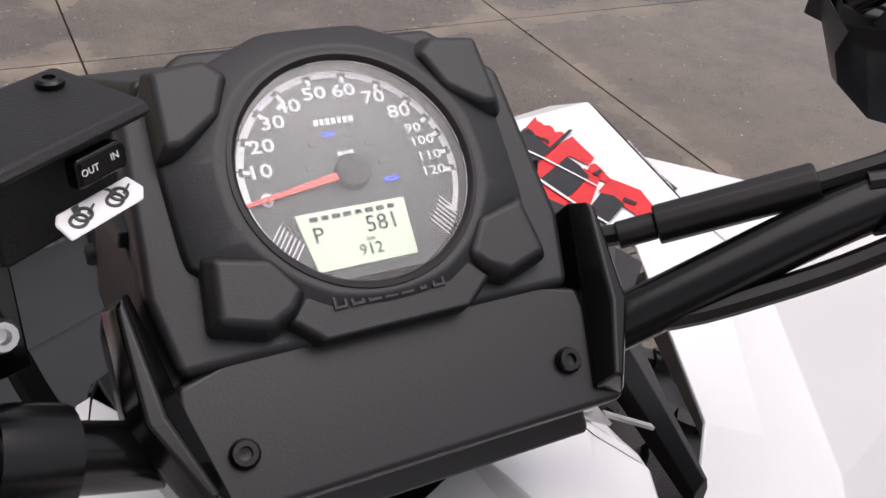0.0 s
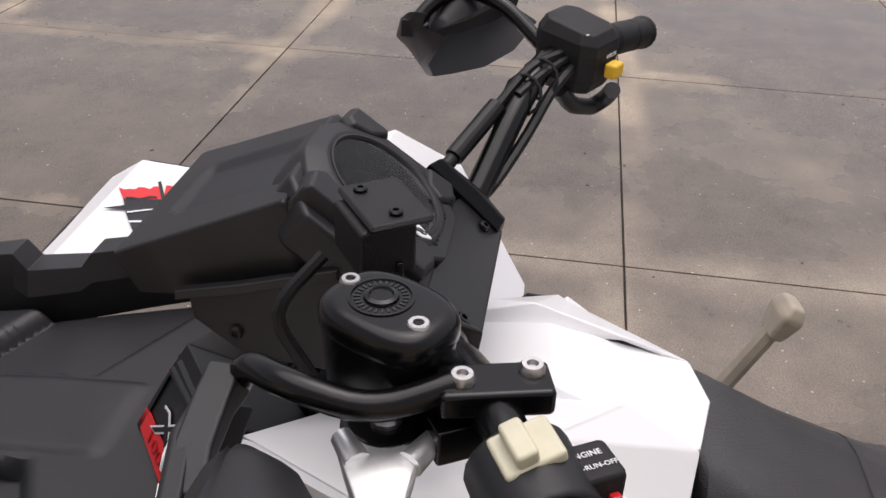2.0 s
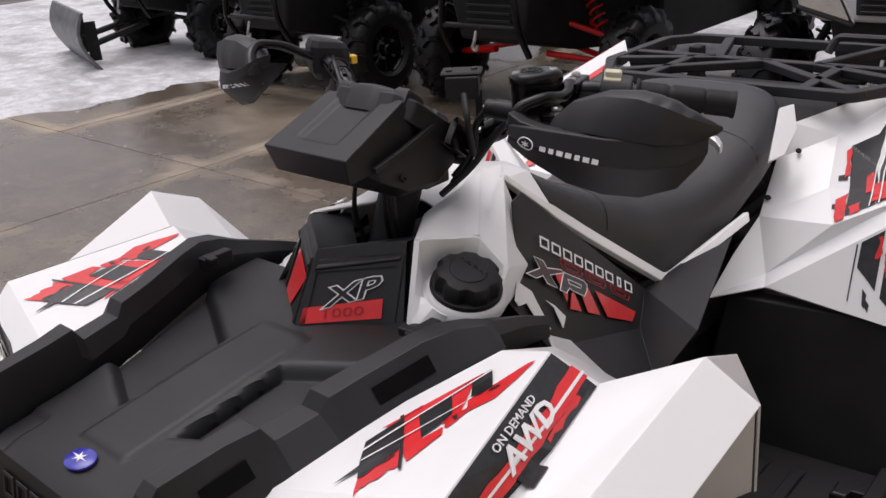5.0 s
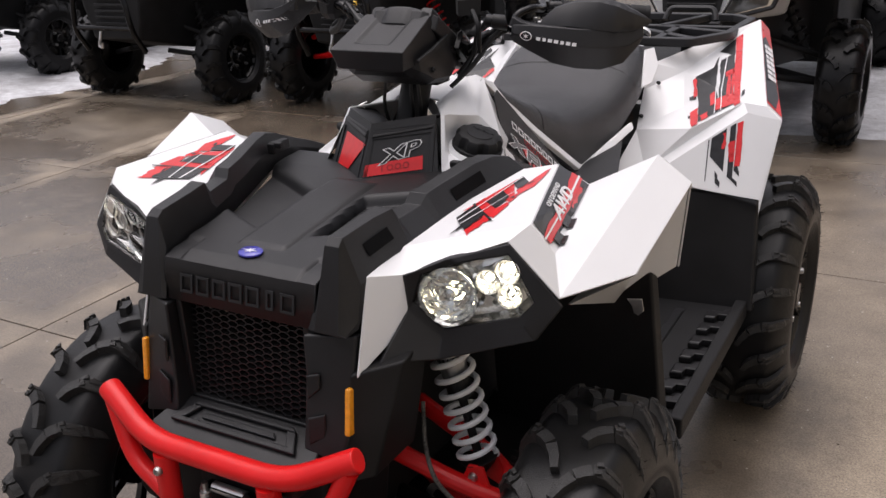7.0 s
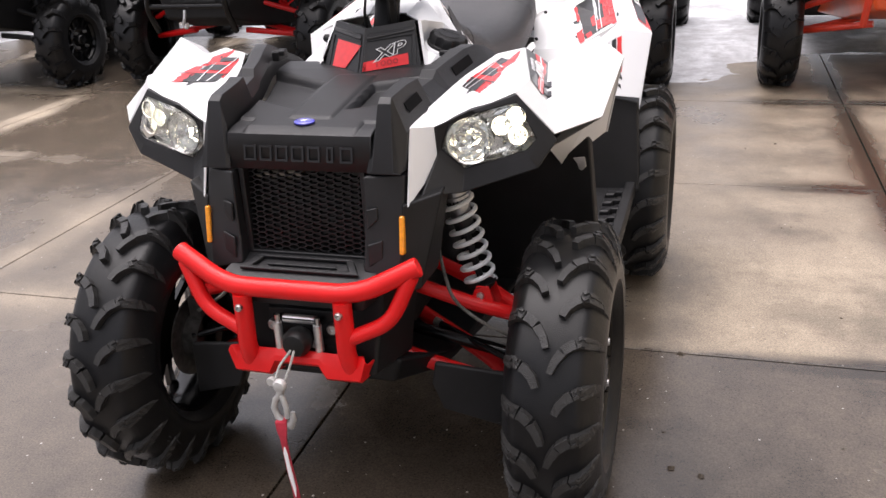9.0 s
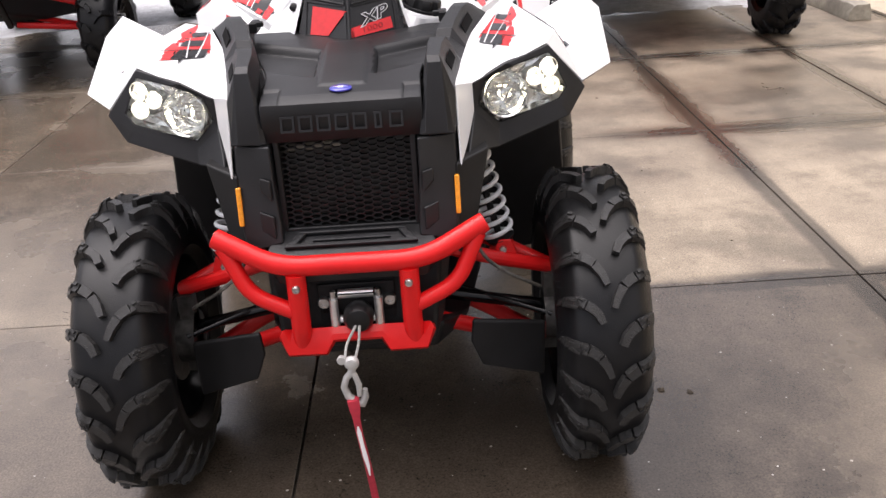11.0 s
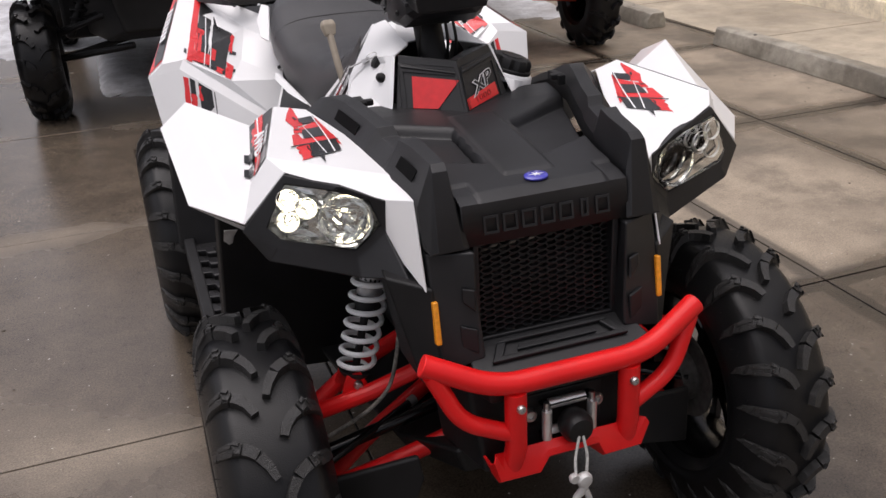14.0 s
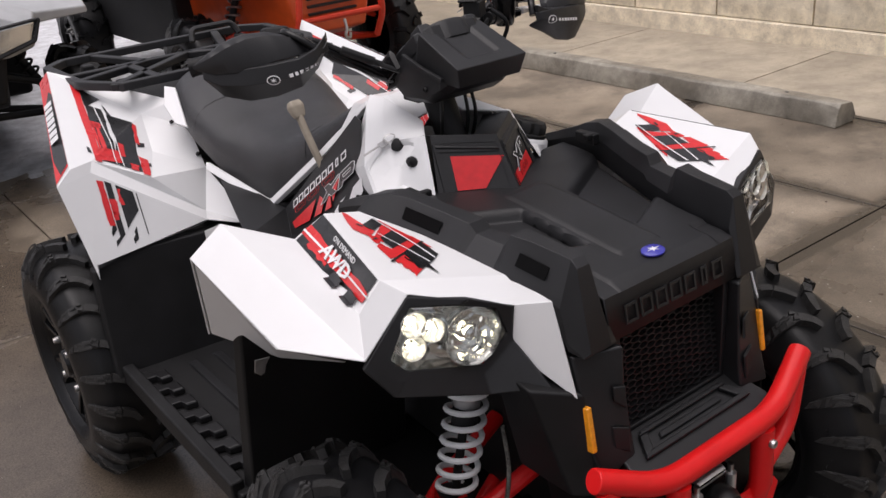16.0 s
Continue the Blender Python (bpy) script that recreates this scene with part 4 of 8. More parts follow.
for s in (-1, 1):
    shell_bm = panel(REA, REA_FACES, s)
    rtree = tree_of(shell_bm)
    rear_f[s] = part("rear_fender", shell_bm, WHITE, quad, "glossy white plastic rear fender with red and black graphics", bevel=0.006, solid=0.004, segments=3, angle=6)
    rear_f[s].location.x = 0.008
    rnd = random.Random(5)
    R = {k: Vector((p[0] * s, p[1], p[2])) for k, p in REA.items()}
    flip = (lambda q: q) if s > 0 else (lambda q: [(1 - u, v) for u, v in q][::-1])
    q = tuple(Vector((x * s, y, z)) for x, y, z in ((0.346, 1.002, 0.840), (0.456, 1.046, 0.902), (0.376, 1.431, 1.012), (0.269, 1.262, 0.945)))
    at = patch_map(*(q if s > 0 else (q[1], q[0], q[3], q[2])), lift=0.005)
    dark = [jag(0.14, 0.54, 0.03, 0.70, 7, 0.02, rnd), jag(0.585, 0.86, 0.03, 0.76, 6, 0.02, rnd), [(0.56, 0.93), (0.86, 1.0), (0.86, 0.74), (0.82, 0.74)], [(-0.06, 0.16), (0.1, 0.12), (0.1, 0.17), (-0.06, 0.21)], [(-0.02, 0.44), (0.12, 0.38), (0.12, 0.44), (-0.02, 0.49)], [(0.46, 0.70), (0.53, 0.70), (0.56, 0.84), (0.545, 0.84)], [(1.01, 0.08), (1.07, 0.10), (1.07, 0.16), (1.02, 0.15)]]
    red = [jag(0.865, 0.99, 0.0, 1.0, 4, 0.008, rnd), jag(0.0, 0.15, 0.0, 0.24, 4, 0.02, rnd), jag(0.08, 0.15, 0.42, 0.68, 4, 0.015, rnd), jag(0.20, 0.34, 0.02, 0.10, 2, 0.02, rnd), [(0.40, 0.16), (0.50, 0.15), (0.50, 0.30), (0.40, 0.30)], [(0.50, 0.06), (0.93, 0.02), (0.93, 0.14), (0.50, 0.20)], jag(0.74, 0.80, 0.14, 0.50, 4, 0.01, rnd), jag(0.82, 0.865, 0.12, 0.52, 4, 0.01, rnd), jag(0.70, 0.865, 0.44, 0.52, 3, 0.02, rnd)]
    thin = [[(0.47, 0.02), (0.49, 0.02), (0.60, 0.64), (0.585, 0.64)], [(0.60, 0.02), (0.62, 0.02), (0.735, 0.80), (0.715, 0.80)]]
    decal("fender_graphic", [flip(x) for x in dark], at, BLACKV, rear_f[s], "charcoal torn-edge vinyl graphic", tree=rtree)
    decal("fender_graphic", [flip(x) for x in red], at, REDV, rear_f[s], "red torn-edge vinyl graphic", 0.0012, tree=rtree)
    decal("pinstripe", [flip(x) for x in thin], at, WHITEV, rear_f[s], extra=0.0028, tree=rtree)
    q = tuple(Vector((x * s, y, z)) for x, y, z in ((0.403, 0.930, 0.721), (0.488, 0.937, 0.720), (0.476, 1.016, 0.866), (0.397, 0.990, 0.832)))
    at = patch_map(*(q if s > 0 else (q[1], q[0], q[3], q[2])), lift=0.005)
    dark = [[(0.0, 0.05), (0.025, 0.03), (0.02, 0.86), (-0.01, 0.86)], [(0.08, 0.52), (0.50, 0.22), (0.50, 0.97), (0.08, 0.88)], [(0.60, 0.98), (0.76, 1.0), (0.78, 0.12), (0.92, 0.06), (0.94, -0.02), (0.62, 0.14)], [(0.80, 0.40), (0.90, 0.30), (0.97, 0.20), (0.97, 0.14), (0.80, 0.24)], [(0.26, 0.24), (0.36, 0.16), (0.36, -0.02), (0.30, 0.02)], [(0.36, 0.10), (0.44, 0.04), (0.44, -0.06), (0.36, 0.0)]]
    red = [jag(0.42, 0.50, 0.62, 0.90, 4, 0.03, rnd), jag(0.60, 0.78, 0.46, 0.72, 5, 0.03, rnd), jag(0.80, 0.96, 0.30, 0.99, 6, 0.02, rnd), jag(0.66, 0.80, 0.38, 0.52, 3, 0.03, rnd)]
    thin = [[(0.79, 0.3), (0.805, 0.3), (0.80, 1.0), (0.785, 1.0)]]
    decal("fender_graphic", [flip(x) for x in dark], at, BLACKV, rear_f[s], "charcoal vinyl bars", tree=rtree)
    decal("fender_graphic", [flip(x) for x in red], at, REDV, rear_f[s], "red vinyl bars", 0.0012, tree=rtree)
    decal("pinstripe", [flip(x) for x in thin], at, WHITEV, rear_f[s], extra=0.0028, tree=rtree)
    q = (R["n"], R["f"], R["e"], R["d"])
    at = patch_map(*(q if s > 0 else (q[1], q[0], q[3], q[2])), lift=0.004)
    decal("edge_graphic", [flip([(0.04, 0.04), (0.97, 0.02), (0.97, 0.99), (0.04, 0.99)])], at, REDV, rear_f[s], "red vinyl edge strip", tree=rtree)
    decal("edge_graphic", [flip([(0.04, 0.06), (0.60, 0.04), (0.90, 0.20), (0.92, 0.70), (0.30, 0.80), (0.04, 0.74)])], at, BLACKV, rear_f[s], "charcoal vinyl edge strip", 0.0007, tree=rtree)
    up = at(0.5, 0.5, 0.0015)
    mm = plane_of(up, at(0.5, 0.7) - at(0.5, 0.2), at(0.0, 0.5) - at(1.0, 0.5)) if s > 0 else plane_of(up, at(0.5, 0.2) - at(0.5, 0.7), at(1.0, 0.5) - at(0.0, 0.5))
    bars(7, 0.215, 0.026, mm, WHITEV, rear_f[s], 0.0006)
    for key, f in (("a", "b"), ("b", "c")):
        p = R[key].lerp(R[f], 0.3) + Vector((0.008 * s, -0.004, 0.004))
        bolt(p, (0.4 * s, -0.4, 0.8), 0.006, 0.004, DARK, rear_f[s], "push_rivet")

# bonnet: centre panel, side rails, front tower faces
def ease(v, a, b):
    f = max(0.0, min(1.0, (v - a) / (b - a)))
    return f * f * (3 - 2 * f)


def bonnet_top(x, y):
    """Height of the bonnet: a gentle rise with two sunk pockets beside the middle."""
    z = 0.909 + 0.12 * (y + 0.30) if y < -0.08 else 0.9354 + 0.08 * (y + 0.08) if y < 0.06 else 0.9466 + 0.015 * (y - 0.06)
    a = abs(x)
    sink = ease(a, 0.052, 0.060) * ease(y, -0.206 + (a - 0.06) * 0.45, -0.190 + (a - 0.06) * 0.45) * (1 - ease(y, -0.052 + (a - 0.06) * 0.55, -0.036 + (a - 0.06) * 0.55))
    step = ease(a, 0.112, 0.118) * (1 - ease(y, -0.268, -0.260))
    crown = (1 - ease(a, 0.040, 0.048)) * ease(y, -0.262, -0.252) * (1 - ease(y, 0.0, 0.02))
    return z - 0.019 * sink - 0.004 * step + 0.004 * crown


bm = bmesh.new()
rows = []
for i in range(121):
    u = -1 + 2 * i / 120
    row = [(u * 0.150, -0.330, 0.836), (u * 0.150, -0.318, 0.900)]
    for j in range(112):
        y = -0.300 + 0.44 * j / 111
        x = u * 0.150 * (1 + 0.5 * ease(y, -0.24, 0.16))
        row.append((x, y, bonnet_top(x, y)))
    rows.append(row)
loft(bm, rows, cap=False, ring=False)
bonnet = part("bonnet", bm, BLACK, quad, "textured black plastic bonnet with sunk side pockets", solid=0.006)
for s in (-1, 1):
    bm = bmesh.new()
    secs = []
    for y, xi, xt, xb, zt, zo, zb in ((-0.340, 0.146, 0.196, 0.209, 0.840, 0.838, 0.836), (-0.310, 0.160, 0.190, 0.212, 0.964, 0.850, 0.838), (-0.297, 0.160, 0.188, 0.214, 0.974, 0.905, 0.86), (-0.225, 0.163, 0.195, 0.224, 0.982, 0.925, 0.885), (-0.187, 0.168, 0.205, 0.232, 0.986, 0.933, 0.895), (-0.175, 0.170, 0.208, 0.234, 0.966, 0.935, 0.895), (-0.120, 0.180, 0.215, 0.246, 0.971, 0.945, 0.91), (-0.108, 0.184, 0.220, 0.248, 0.987, 0.947, 0.91), (-0.060, 0.195, 0.228, 0.258, 0.994, 0.955, 0.92), (0.010, 0.215, 0.247, 0.276, 1.007, 0.968, 0.93), (0.050, 0.226, 0.262, 0.292, 1.010, 0.978, 0.935), (0.090, 0.232, 0.272, 0.302, 1.000, 0.980, 0.935), (0.125, 0.236, 0.250, 0.264, 0.985, 0.970, 0.935), (0.200, 0.238, 0.244, 0.250, 0.958, 0.945, 0.918), (0.252, 0.240, 0.243, 0.247, 0.936, 0.925, 0.905)):
        secs.append([(s * xi, y, zb), (s * xb, y, zb), (s * xb, y, zo), (s * xt, y, zt), (s * (xi + (xt - xi) * 0.15), y, zt), (s * (xi - 0.004), y, zb + (zt - zb) * 0.6)])
    loft(bm, secs)
    rail = part("bonnet_rail", bm, BLACK, quad, "textured black plastic bonnet rail with slots", bevel=0.005, angle=20)
    for y0, x0, z0, y1, x1, z1 in ((-0.264, 0.2035, 0.945, -0.212, 0.2135, 0.956), (-0.064, 0.2425, 0.973, 0.006, 0.2615, 0.987)):
        a0, a1 = Vector((s * x0, y0, z0)), Vector((s * x1, y1, z1))
        along = (a1 - a0) if s > 0 else (a0 - a1)
        m = plane_of((a0 + a1) / 2 + Vector((0.0012 * s, 0, 0.0006)), along, (-s * 0.48, 0, 0.88))
        hl, hh = along.length / 2, 0.0105
        # flat piece lying on the rail; the hollow's shade is put into its colour
        bm = bmesh.new()
        prism(bm, [(-hl, -hh), (hl, -hh), (hl, hh), (-hl, hh)], m, 0.0012)
        part("slot", bm, VOID, rail, "flat dark piece with an opening's inner shade as its colour", smooth=False)
    bm = bmesh.new()
    box(bm, (0.206 * s, 0.055, 0.985), (0.018, 0.05, 0.022))
    box(bm, (0.198 * s, 0.04, 0.992), (0.028, 0.014, 0.012))
    part("latch", bm, DARK, rail, "black plastic latch", bevel=0.003)
mfront = plane_of((0, -0.331, 0.868), (1, 0, 0), (0, 0.012, 0.064))
hollow_bars(7, 0.236, 0.031, mfront, BLACK, bonnet, 0.0015, 0.0044)
bm = bmesh.new()
mb = plane_of((0, -0.285, 0.9188), (1, 0, 0), (0, 1, 0.10))
lathe(bm, [(0.0185, 0), (0.0185, 0.0025), (0.0165, 0.004), (0, 0.0042)], 32, mb @ Matrix.Diagonal((1.15, 0.9, 1, 1)))
badge = part("bonnet_badge", bm, BLUE, bonnet, "oval blue enamel badge with white star")
bm = bmesh.new()
star = []
for k in range(12):
    a = math.pi / 6 * k + math.pi / 6
    r = 0.0125 if k % 6 == 5 else (0.009 if k % 2 else 0.003)
    star.append((r * math.cos(a) * 1.15, r * math.sin(a) * 0.9))
prism(bm, star, mb @ Matrix.Translation((0, 0, 0.0042)), 0.0008)
part("badge_star", bm, WHITEV, badge, smooth=False)

# console with the model panel, between the tank covers
CON = {
    "p": (0.0, -0.045, 0.942), "a": (0.0, 0.022, 0.945), "q": (0.122, 0.104, 0.943), "r": (0.096, 0.150, 1.048), "t": (0.0, 0.079, 1.040), "u": (0.080, 0.215, 1.032), "v": (0.0, 0.150, 1.020), "w": (0.128, 0.070, 0.935),
}
con = {}
UNIT = [(0.0, 0.0), (1.0, 0.0), (1.0, 1.0), (0.0, 1.0)]
FACE_N = Vector((0.51, -0.74, 0.43)).normalized()


def on_face(x, z, s, lift=0.0):
    """A point of the console's sloping face on the side s, by its distance from the middle and its height."""
    return Vector((s * x, (0.51 * x + 0.43 * z - 0.389) / 0.74, z)) + Vector((s * FACE_N.x, FACE_N.y, FACE_N.z)) * lift


for s in (-1, 1):
    con[s] = part("console_panel", panel(CON, ["a q r t", "t r u v", "p w q a"], s), BLACK, quad, "textured black console panel", bevel=0.004, solid=0.004, angle=12)
    # raised border round the inlay
    inlay = ((0.004, 0.950), (0.100, 0.946), (0.094, 1.018), (0.004, 1.012))
    rim_ = [(0.010, 0.943), (0.112, 0.943), (0.100, 1.034), (0.006, 1.028)]
    bm = bmesh.new()
    rows = [[tuple(on_face(x, z, s, k)) for x, z in ring] for ring, k in ((rim_, 0.0), ([(x * 0.97 + 0.001, z + (0.985 - z) * 0.06) for x, z in rim_], 0.0030), (inlay, 0.0030), (inlay, 0.0005))]
    loft(bm, rows, cap=False)
    part("console_border", bm, BLACK, con[s], bevel=0.002)
    if s > 0:
        at = patch_map(on_face(0.004, 0.951, 1), on_face(0.093, 0.957, 1), on_face(0.089, 0.980, 1), on_face(0.004, 0.970, 1), lift=0.0030)
        decal("red_stripe", [UNIT], at, REDV, con[s], "red vinyl stripe")
        m2 = plane_of(at(0.5, 0.48, 0.0006), at(1.0, 0.5) - at(0.0, 0.5), at(0.5, 1.0) - at(0.5, 0.0))
        word("1000", 0.017, m2, mat("dark_red_ink", (0.42, 0.014, 0.016), 0.4), con[s], shear=0.1, stretch=1.75)
        m1 = plane_of(on_face(0.050, 0.9865, 1, 0.0032), on_face(0.082, 0.996, 1) - on_face(0.0165, 0.978, 1), on_face(0.05, 1.01, 1) - on_face(0.05, 0.97, 1))
        word("XP", 0.034, m1, WHITEV, con[s], shear=0.35, stretch=1.75, bold=0.05)
        word("XP", 0.034, m1 @ Matrix.Translation((0, 0, 0.0008)), BLACK, con[s], shear=0.35, stretch=1.75, bold=0.010)
    else:
        at = patch_map(on_face(0.089, 0.953, -1), on_face(0.047, 0.953, -1), on_face(0.002, 1.004, -1), on_face(0.080, 1.010, -1), lift=0.0030)
        decal("red_stripe", [UNIT], at, REDV, con[s], "red vinyl block")
    bm = bmesh.new()
    rows = [[tuple(on_face(x, z + dz, s, k)) for dz, k in ((-0.0025, 0.002), (-0.001, 0.0055), (0.002, 0.0055), (0.006, 0.002))] for x, z in ((0.006, 1.016), (0.096, 1.026))]
    loft(bm, rows)
    part("ridge", bm, BLACK, con[s], bevel=0.0015)

# tank covers: a rim round a sunk pocket, and a neck that rises to the seat
TAN_ = {
    "A": (0.131, 0.098, 0.944), "B": (0.100, 0.160, 1.047), "c": (0.048, 0.236, 1.048), "D": (0.040, 0.425, 1.068), "E": (0.086, 0.370, 1.068), "f": (0.174, 0.262, 0.987), "G": (0.208, 0.170, 0.935),
    "k": (0.058, 0.352, 1.079), "M": (0.130, 0.256, 1.026), "h": (0.17, 0.085, 0.925), "j": (0.150, 0.36, 0.95), "d": (0.051, 0.479, 1.043), "q": (0.098, 0.470, 0.996),
}
tank = {}
CAP_AT, CAP_UP = Vector((0.156, 0.190, 0.972)), Vector((0.30, -0.12, 0.94)).normalized()
for s in (-1, 1):
    shell_bm = panel(TAN_, ["B c k M", "c D k", "k D E f M", "A h G", "f G j", "E f j", "D d E", "E d q"], s)
    tank[s] = part("tank_cover", shell_bm, WHITE, quad, "glossy white plastic tank side cover", bevel=0.006, solid=0.004, segments=3, angle=12)
    mc = plane_of(Vector((CAP_AT.x * s, CAP_AT.y, CAP_AT.z)), (s, 0, -CAP_UP.x / CAP_UP.z), (0, 1, 0))
    if s < 0:
        mc = plane_of(mc.translation, (1, 0, CAP_UP.x / CAP_UP.z), (0, 1, 0))
    loop = [mc.inverted() @ Vector((TAN_[k][0] * s, TAN_[k][1], TAN_[k][2])) for k in ("A", "B", "M", "f", "G")]
    rings = [[], [], [], [], []]
    for i in range(48):
        a = 2 * math.pi * i / 48
        c, sn = math.cos(a), math.sin(a)
        for p0, p1 in zip(loop, loop[1:] + loop[:1]):
            den = c * (p1.y - p0.y) - sn * (p1.x - p0.x)
            if abs(den) < 1e-9:
                continue
            r, f = (p0.x * (p1.y - p0.y) - p0.y * (p1.x - p0.x)) / den, (p0.x * sn - p0.y * c) / den
            if r > 0 and -1e-6 <= f <= 1 + 1e-6:
                edge_z = p0.z + (p1.z - p0.z) * f
                deep = -0.004 if s > 0 else edge_z * 0.72 + 0.002
                floor_r = min(0.056, r * 0.86)
                for k, (rr, zz) in enumerate(((r, edge_z), (r - 0.007, edge_z + 0.0015), (max(floor_r, r - 0.016), edge_z * 0.55 + deep * 0.45), (floor_r, deep), (0.020, deep if s > 0 else edge_z * 0.3))):
                    rings[k].append(tuple(mc @ Vector((rr * c, rr * sn, zz))))
                break
    bm = bmesh.new()
    loft(bm, rings, cap=False)
    bm.faces.new([bm.verts.new(p) for p in rings[-1]])
    bmesh.ops.remove_doubles(bm, verts=bm.verts[:], dist=1e-6)
    part("tank_pocket", bm, WHITE, tank[s], "white moulded pocket", bevel=0.003, segments=2, angle=25)
BRI = {"a": (0.049, 0.237, 1.047), "b": (0.036, 0.268, 1.046), "c": (0.0, 0.284, 1.045), "d": (0.051, 0.479, 1.043), "e": (0.0, 0.490, 1.047), "g": (0.036, 0.365, 1.076), "h": (0.0, 0.370, 1.076), "m": (0.049, 0.310, 1.060)}
bm = bmesh.new()
for s in (-1, 1):
    vs = {k: bm.verts.new((p[0] * s, p[1], p[2])) for k, p in BRI.items()}
    for f in ("a m b", "b m g", "m d g", "b g h c", "g d e h"):
        names = f.split()
        bm.faces.new([vs[k] for k in (names if s > 0 else names[::-1])])
bmesh.ops.remove_doubles(bm, verts=bm.verts[:], dist=1e-5)
part("tank_bridge", bm, WHITE, quad, "white plastic bridge round the steering stem", bevel=0.004, solid=0.004)
mc = plane_of(CAP_AT, (1, 0, -CAP_UP.x / CAP_UP.z), (0, 1, 0.1))
bm = bmesh.new()
lathe(bm, [(0.056, -0.008), (0.054, 0.004), (0.050, 0.008), (0.040, 0.008)], 40, mc)
part("filler_neck", bm, WHITE, tank[1], "white raised filler neck")
bm = bmesh.new()
lathe(bm, [(0.047, 0.007), (0.0485, 0.009), (0.0485, 0.014), (0.046, 0.016), (0.0, 0.016)], 40, mc)
rows = []
for r, z, cut_ in ((0.046, 0.014, 0.13), (0.0455, 0.030, 0.15), (0.041, 0.037, 0.10), (0.034, 0.039, 0.02)):
    ring = []
    for j in range(56):
        q = 2 * math.pi * j / 56
        notch = ease(math.cos(7 * q), 0.45, 0.85)
        ring.append(tuple(mc @ Vector((r * (1 - cut_ * notch) * math.cos(q), r * (1 - cut_ * notch) * math.sin(q), z))))
    rows.append(ring)
loft(bm, rows)
lathe(bm, [(0.026, 0.0392), (0.025, 0.0405), (0.0, 0.0405)], 28, mc)
cap_ = part("fuel_cap", bm, DARK, tank[1], "ribbed black fuel cap", bevel=0.0015, angle=35)
word("FUEL ONLY", 0.0085, mc @ Matrix.Translation((0, 0.010, 0.0408)), BLACK, cap_, "raised_lettering", depth=0.0006)
bm = bmesh.new()
lathe(bm, [(0.012, 0), (0.012, 0.012), (0.008, 0.014), (0, 0.014)], 16, plane_of((-0.119, 0.216, 1.020), (0.6, 0, 1), (0, 1, 0)))
part("ignition_switch", bm, DARK, tank[-1], "round black ignition switch")
bm = bmesh.new()
lathe(bm, [(0.010, 0), (0.010, 0.010), (0.006, 0.016), (0, 0.016)], 12, plane_of((-0.125, 0.165, 1.000), (0.6, 0, 1), (0, 1, 0)))
part("knob", bm, DARK, tank[-1], "small black knob")
bm = bmesh.new()
mk = plane_of((-0.136, 0.240, 1.027), (-0.8, 0.25, -0.35), (0.2, 1, 0.2))
prism(bm, [(-0.004, -0.009), (0.012, -0.009), (0.014, 0.009), (-0.004, 0.009)], mk, 0.002)
box(bm, mk @ Vector((0.03, 0.0, 0)), (0.034, 0.004, 0.002), mk.to_3x3())
tube(bm, [mk @ Vector((-0.01 + 0.012 * math.cos(a), 0.012 * math.sin(a), -0.003)) for a in [math.pi / 5 * k for k in range(11)]], 0.0012, 6)
part("ignition_key", bm, STEEL, tank[-1], "bright steel key on a ring")

# seat
bm = bmesh.new()
secs = []
for y, hw, zt, zb, cr in ((0.470, 0.050, 1.040, 1.00, 0.5), (0.486, 0.078, 1.041, 0.95, 0.5), (0.56, 0.102, 0.998, 0.895, 0.5), (0.66, 0.130, 0.955, 0.82, 0.5), (0.73, 0.152, 0.935, 0.775, 0.5), (0.82, 0.172, 0.930, 0.80, 0.5), (0.92, 0.196, 0.945, 0.845, 0.5), (1.02, 0.206, 0.985, 0.895, 0.5), (1.10, 0.200, 1.025, 0.925, 0.5), (1.17, 0.180, 1.040, 0.945, 0.5), (1.22, 0.150, 1.030, 0.955, 0.5)):
    row = []
    for k in range(15):
        a = math.pi * k / 14
        c, sn = math.cos(a), math.sin(a)
        row.append((hw * math.copysign(abs(c) ** 0.55, c), y, zb + (zt - zb) * sn**0.55))
    secs.append(row)
loft(bm, secs)
stree = tree_of(bm)
seat = part("seat", bm, SEATM, quad, "padded black vinyl seat with stitched seams")
for y0, w0 in ((0.60, 0.128), (1.00, 0.205)):
    bm = bmesh.new()
    k = [i for i in range(13)]
    zt, zb = (0.982, 0.862) if y0 < 0.8 else (0.976, 0.886)
    line = [Vector((w0 * math.copysign(abs(math.cos(math.pi * (i + 1) / 14)) ** 0.55, math.cos(math.pi * (i + 1) / 14)), y0 + 0.03 * math.sin(math.pi * (i + 1) / 14), zb + (zt - zb) * math.sin(math.pi * (i + 1) / 14) ** 0.55 - 0.004 * (y0 > 0.8) - 0.010 * math.sin(math.pi * (i + 1) / 14) * (y0 < 0.8))) for i in k]
    tube(bm, [stree.find_nearest(p)[0] for p in line], 0.0012, 6)
    part("seam", bm, DARK, seat, "stitched seam")

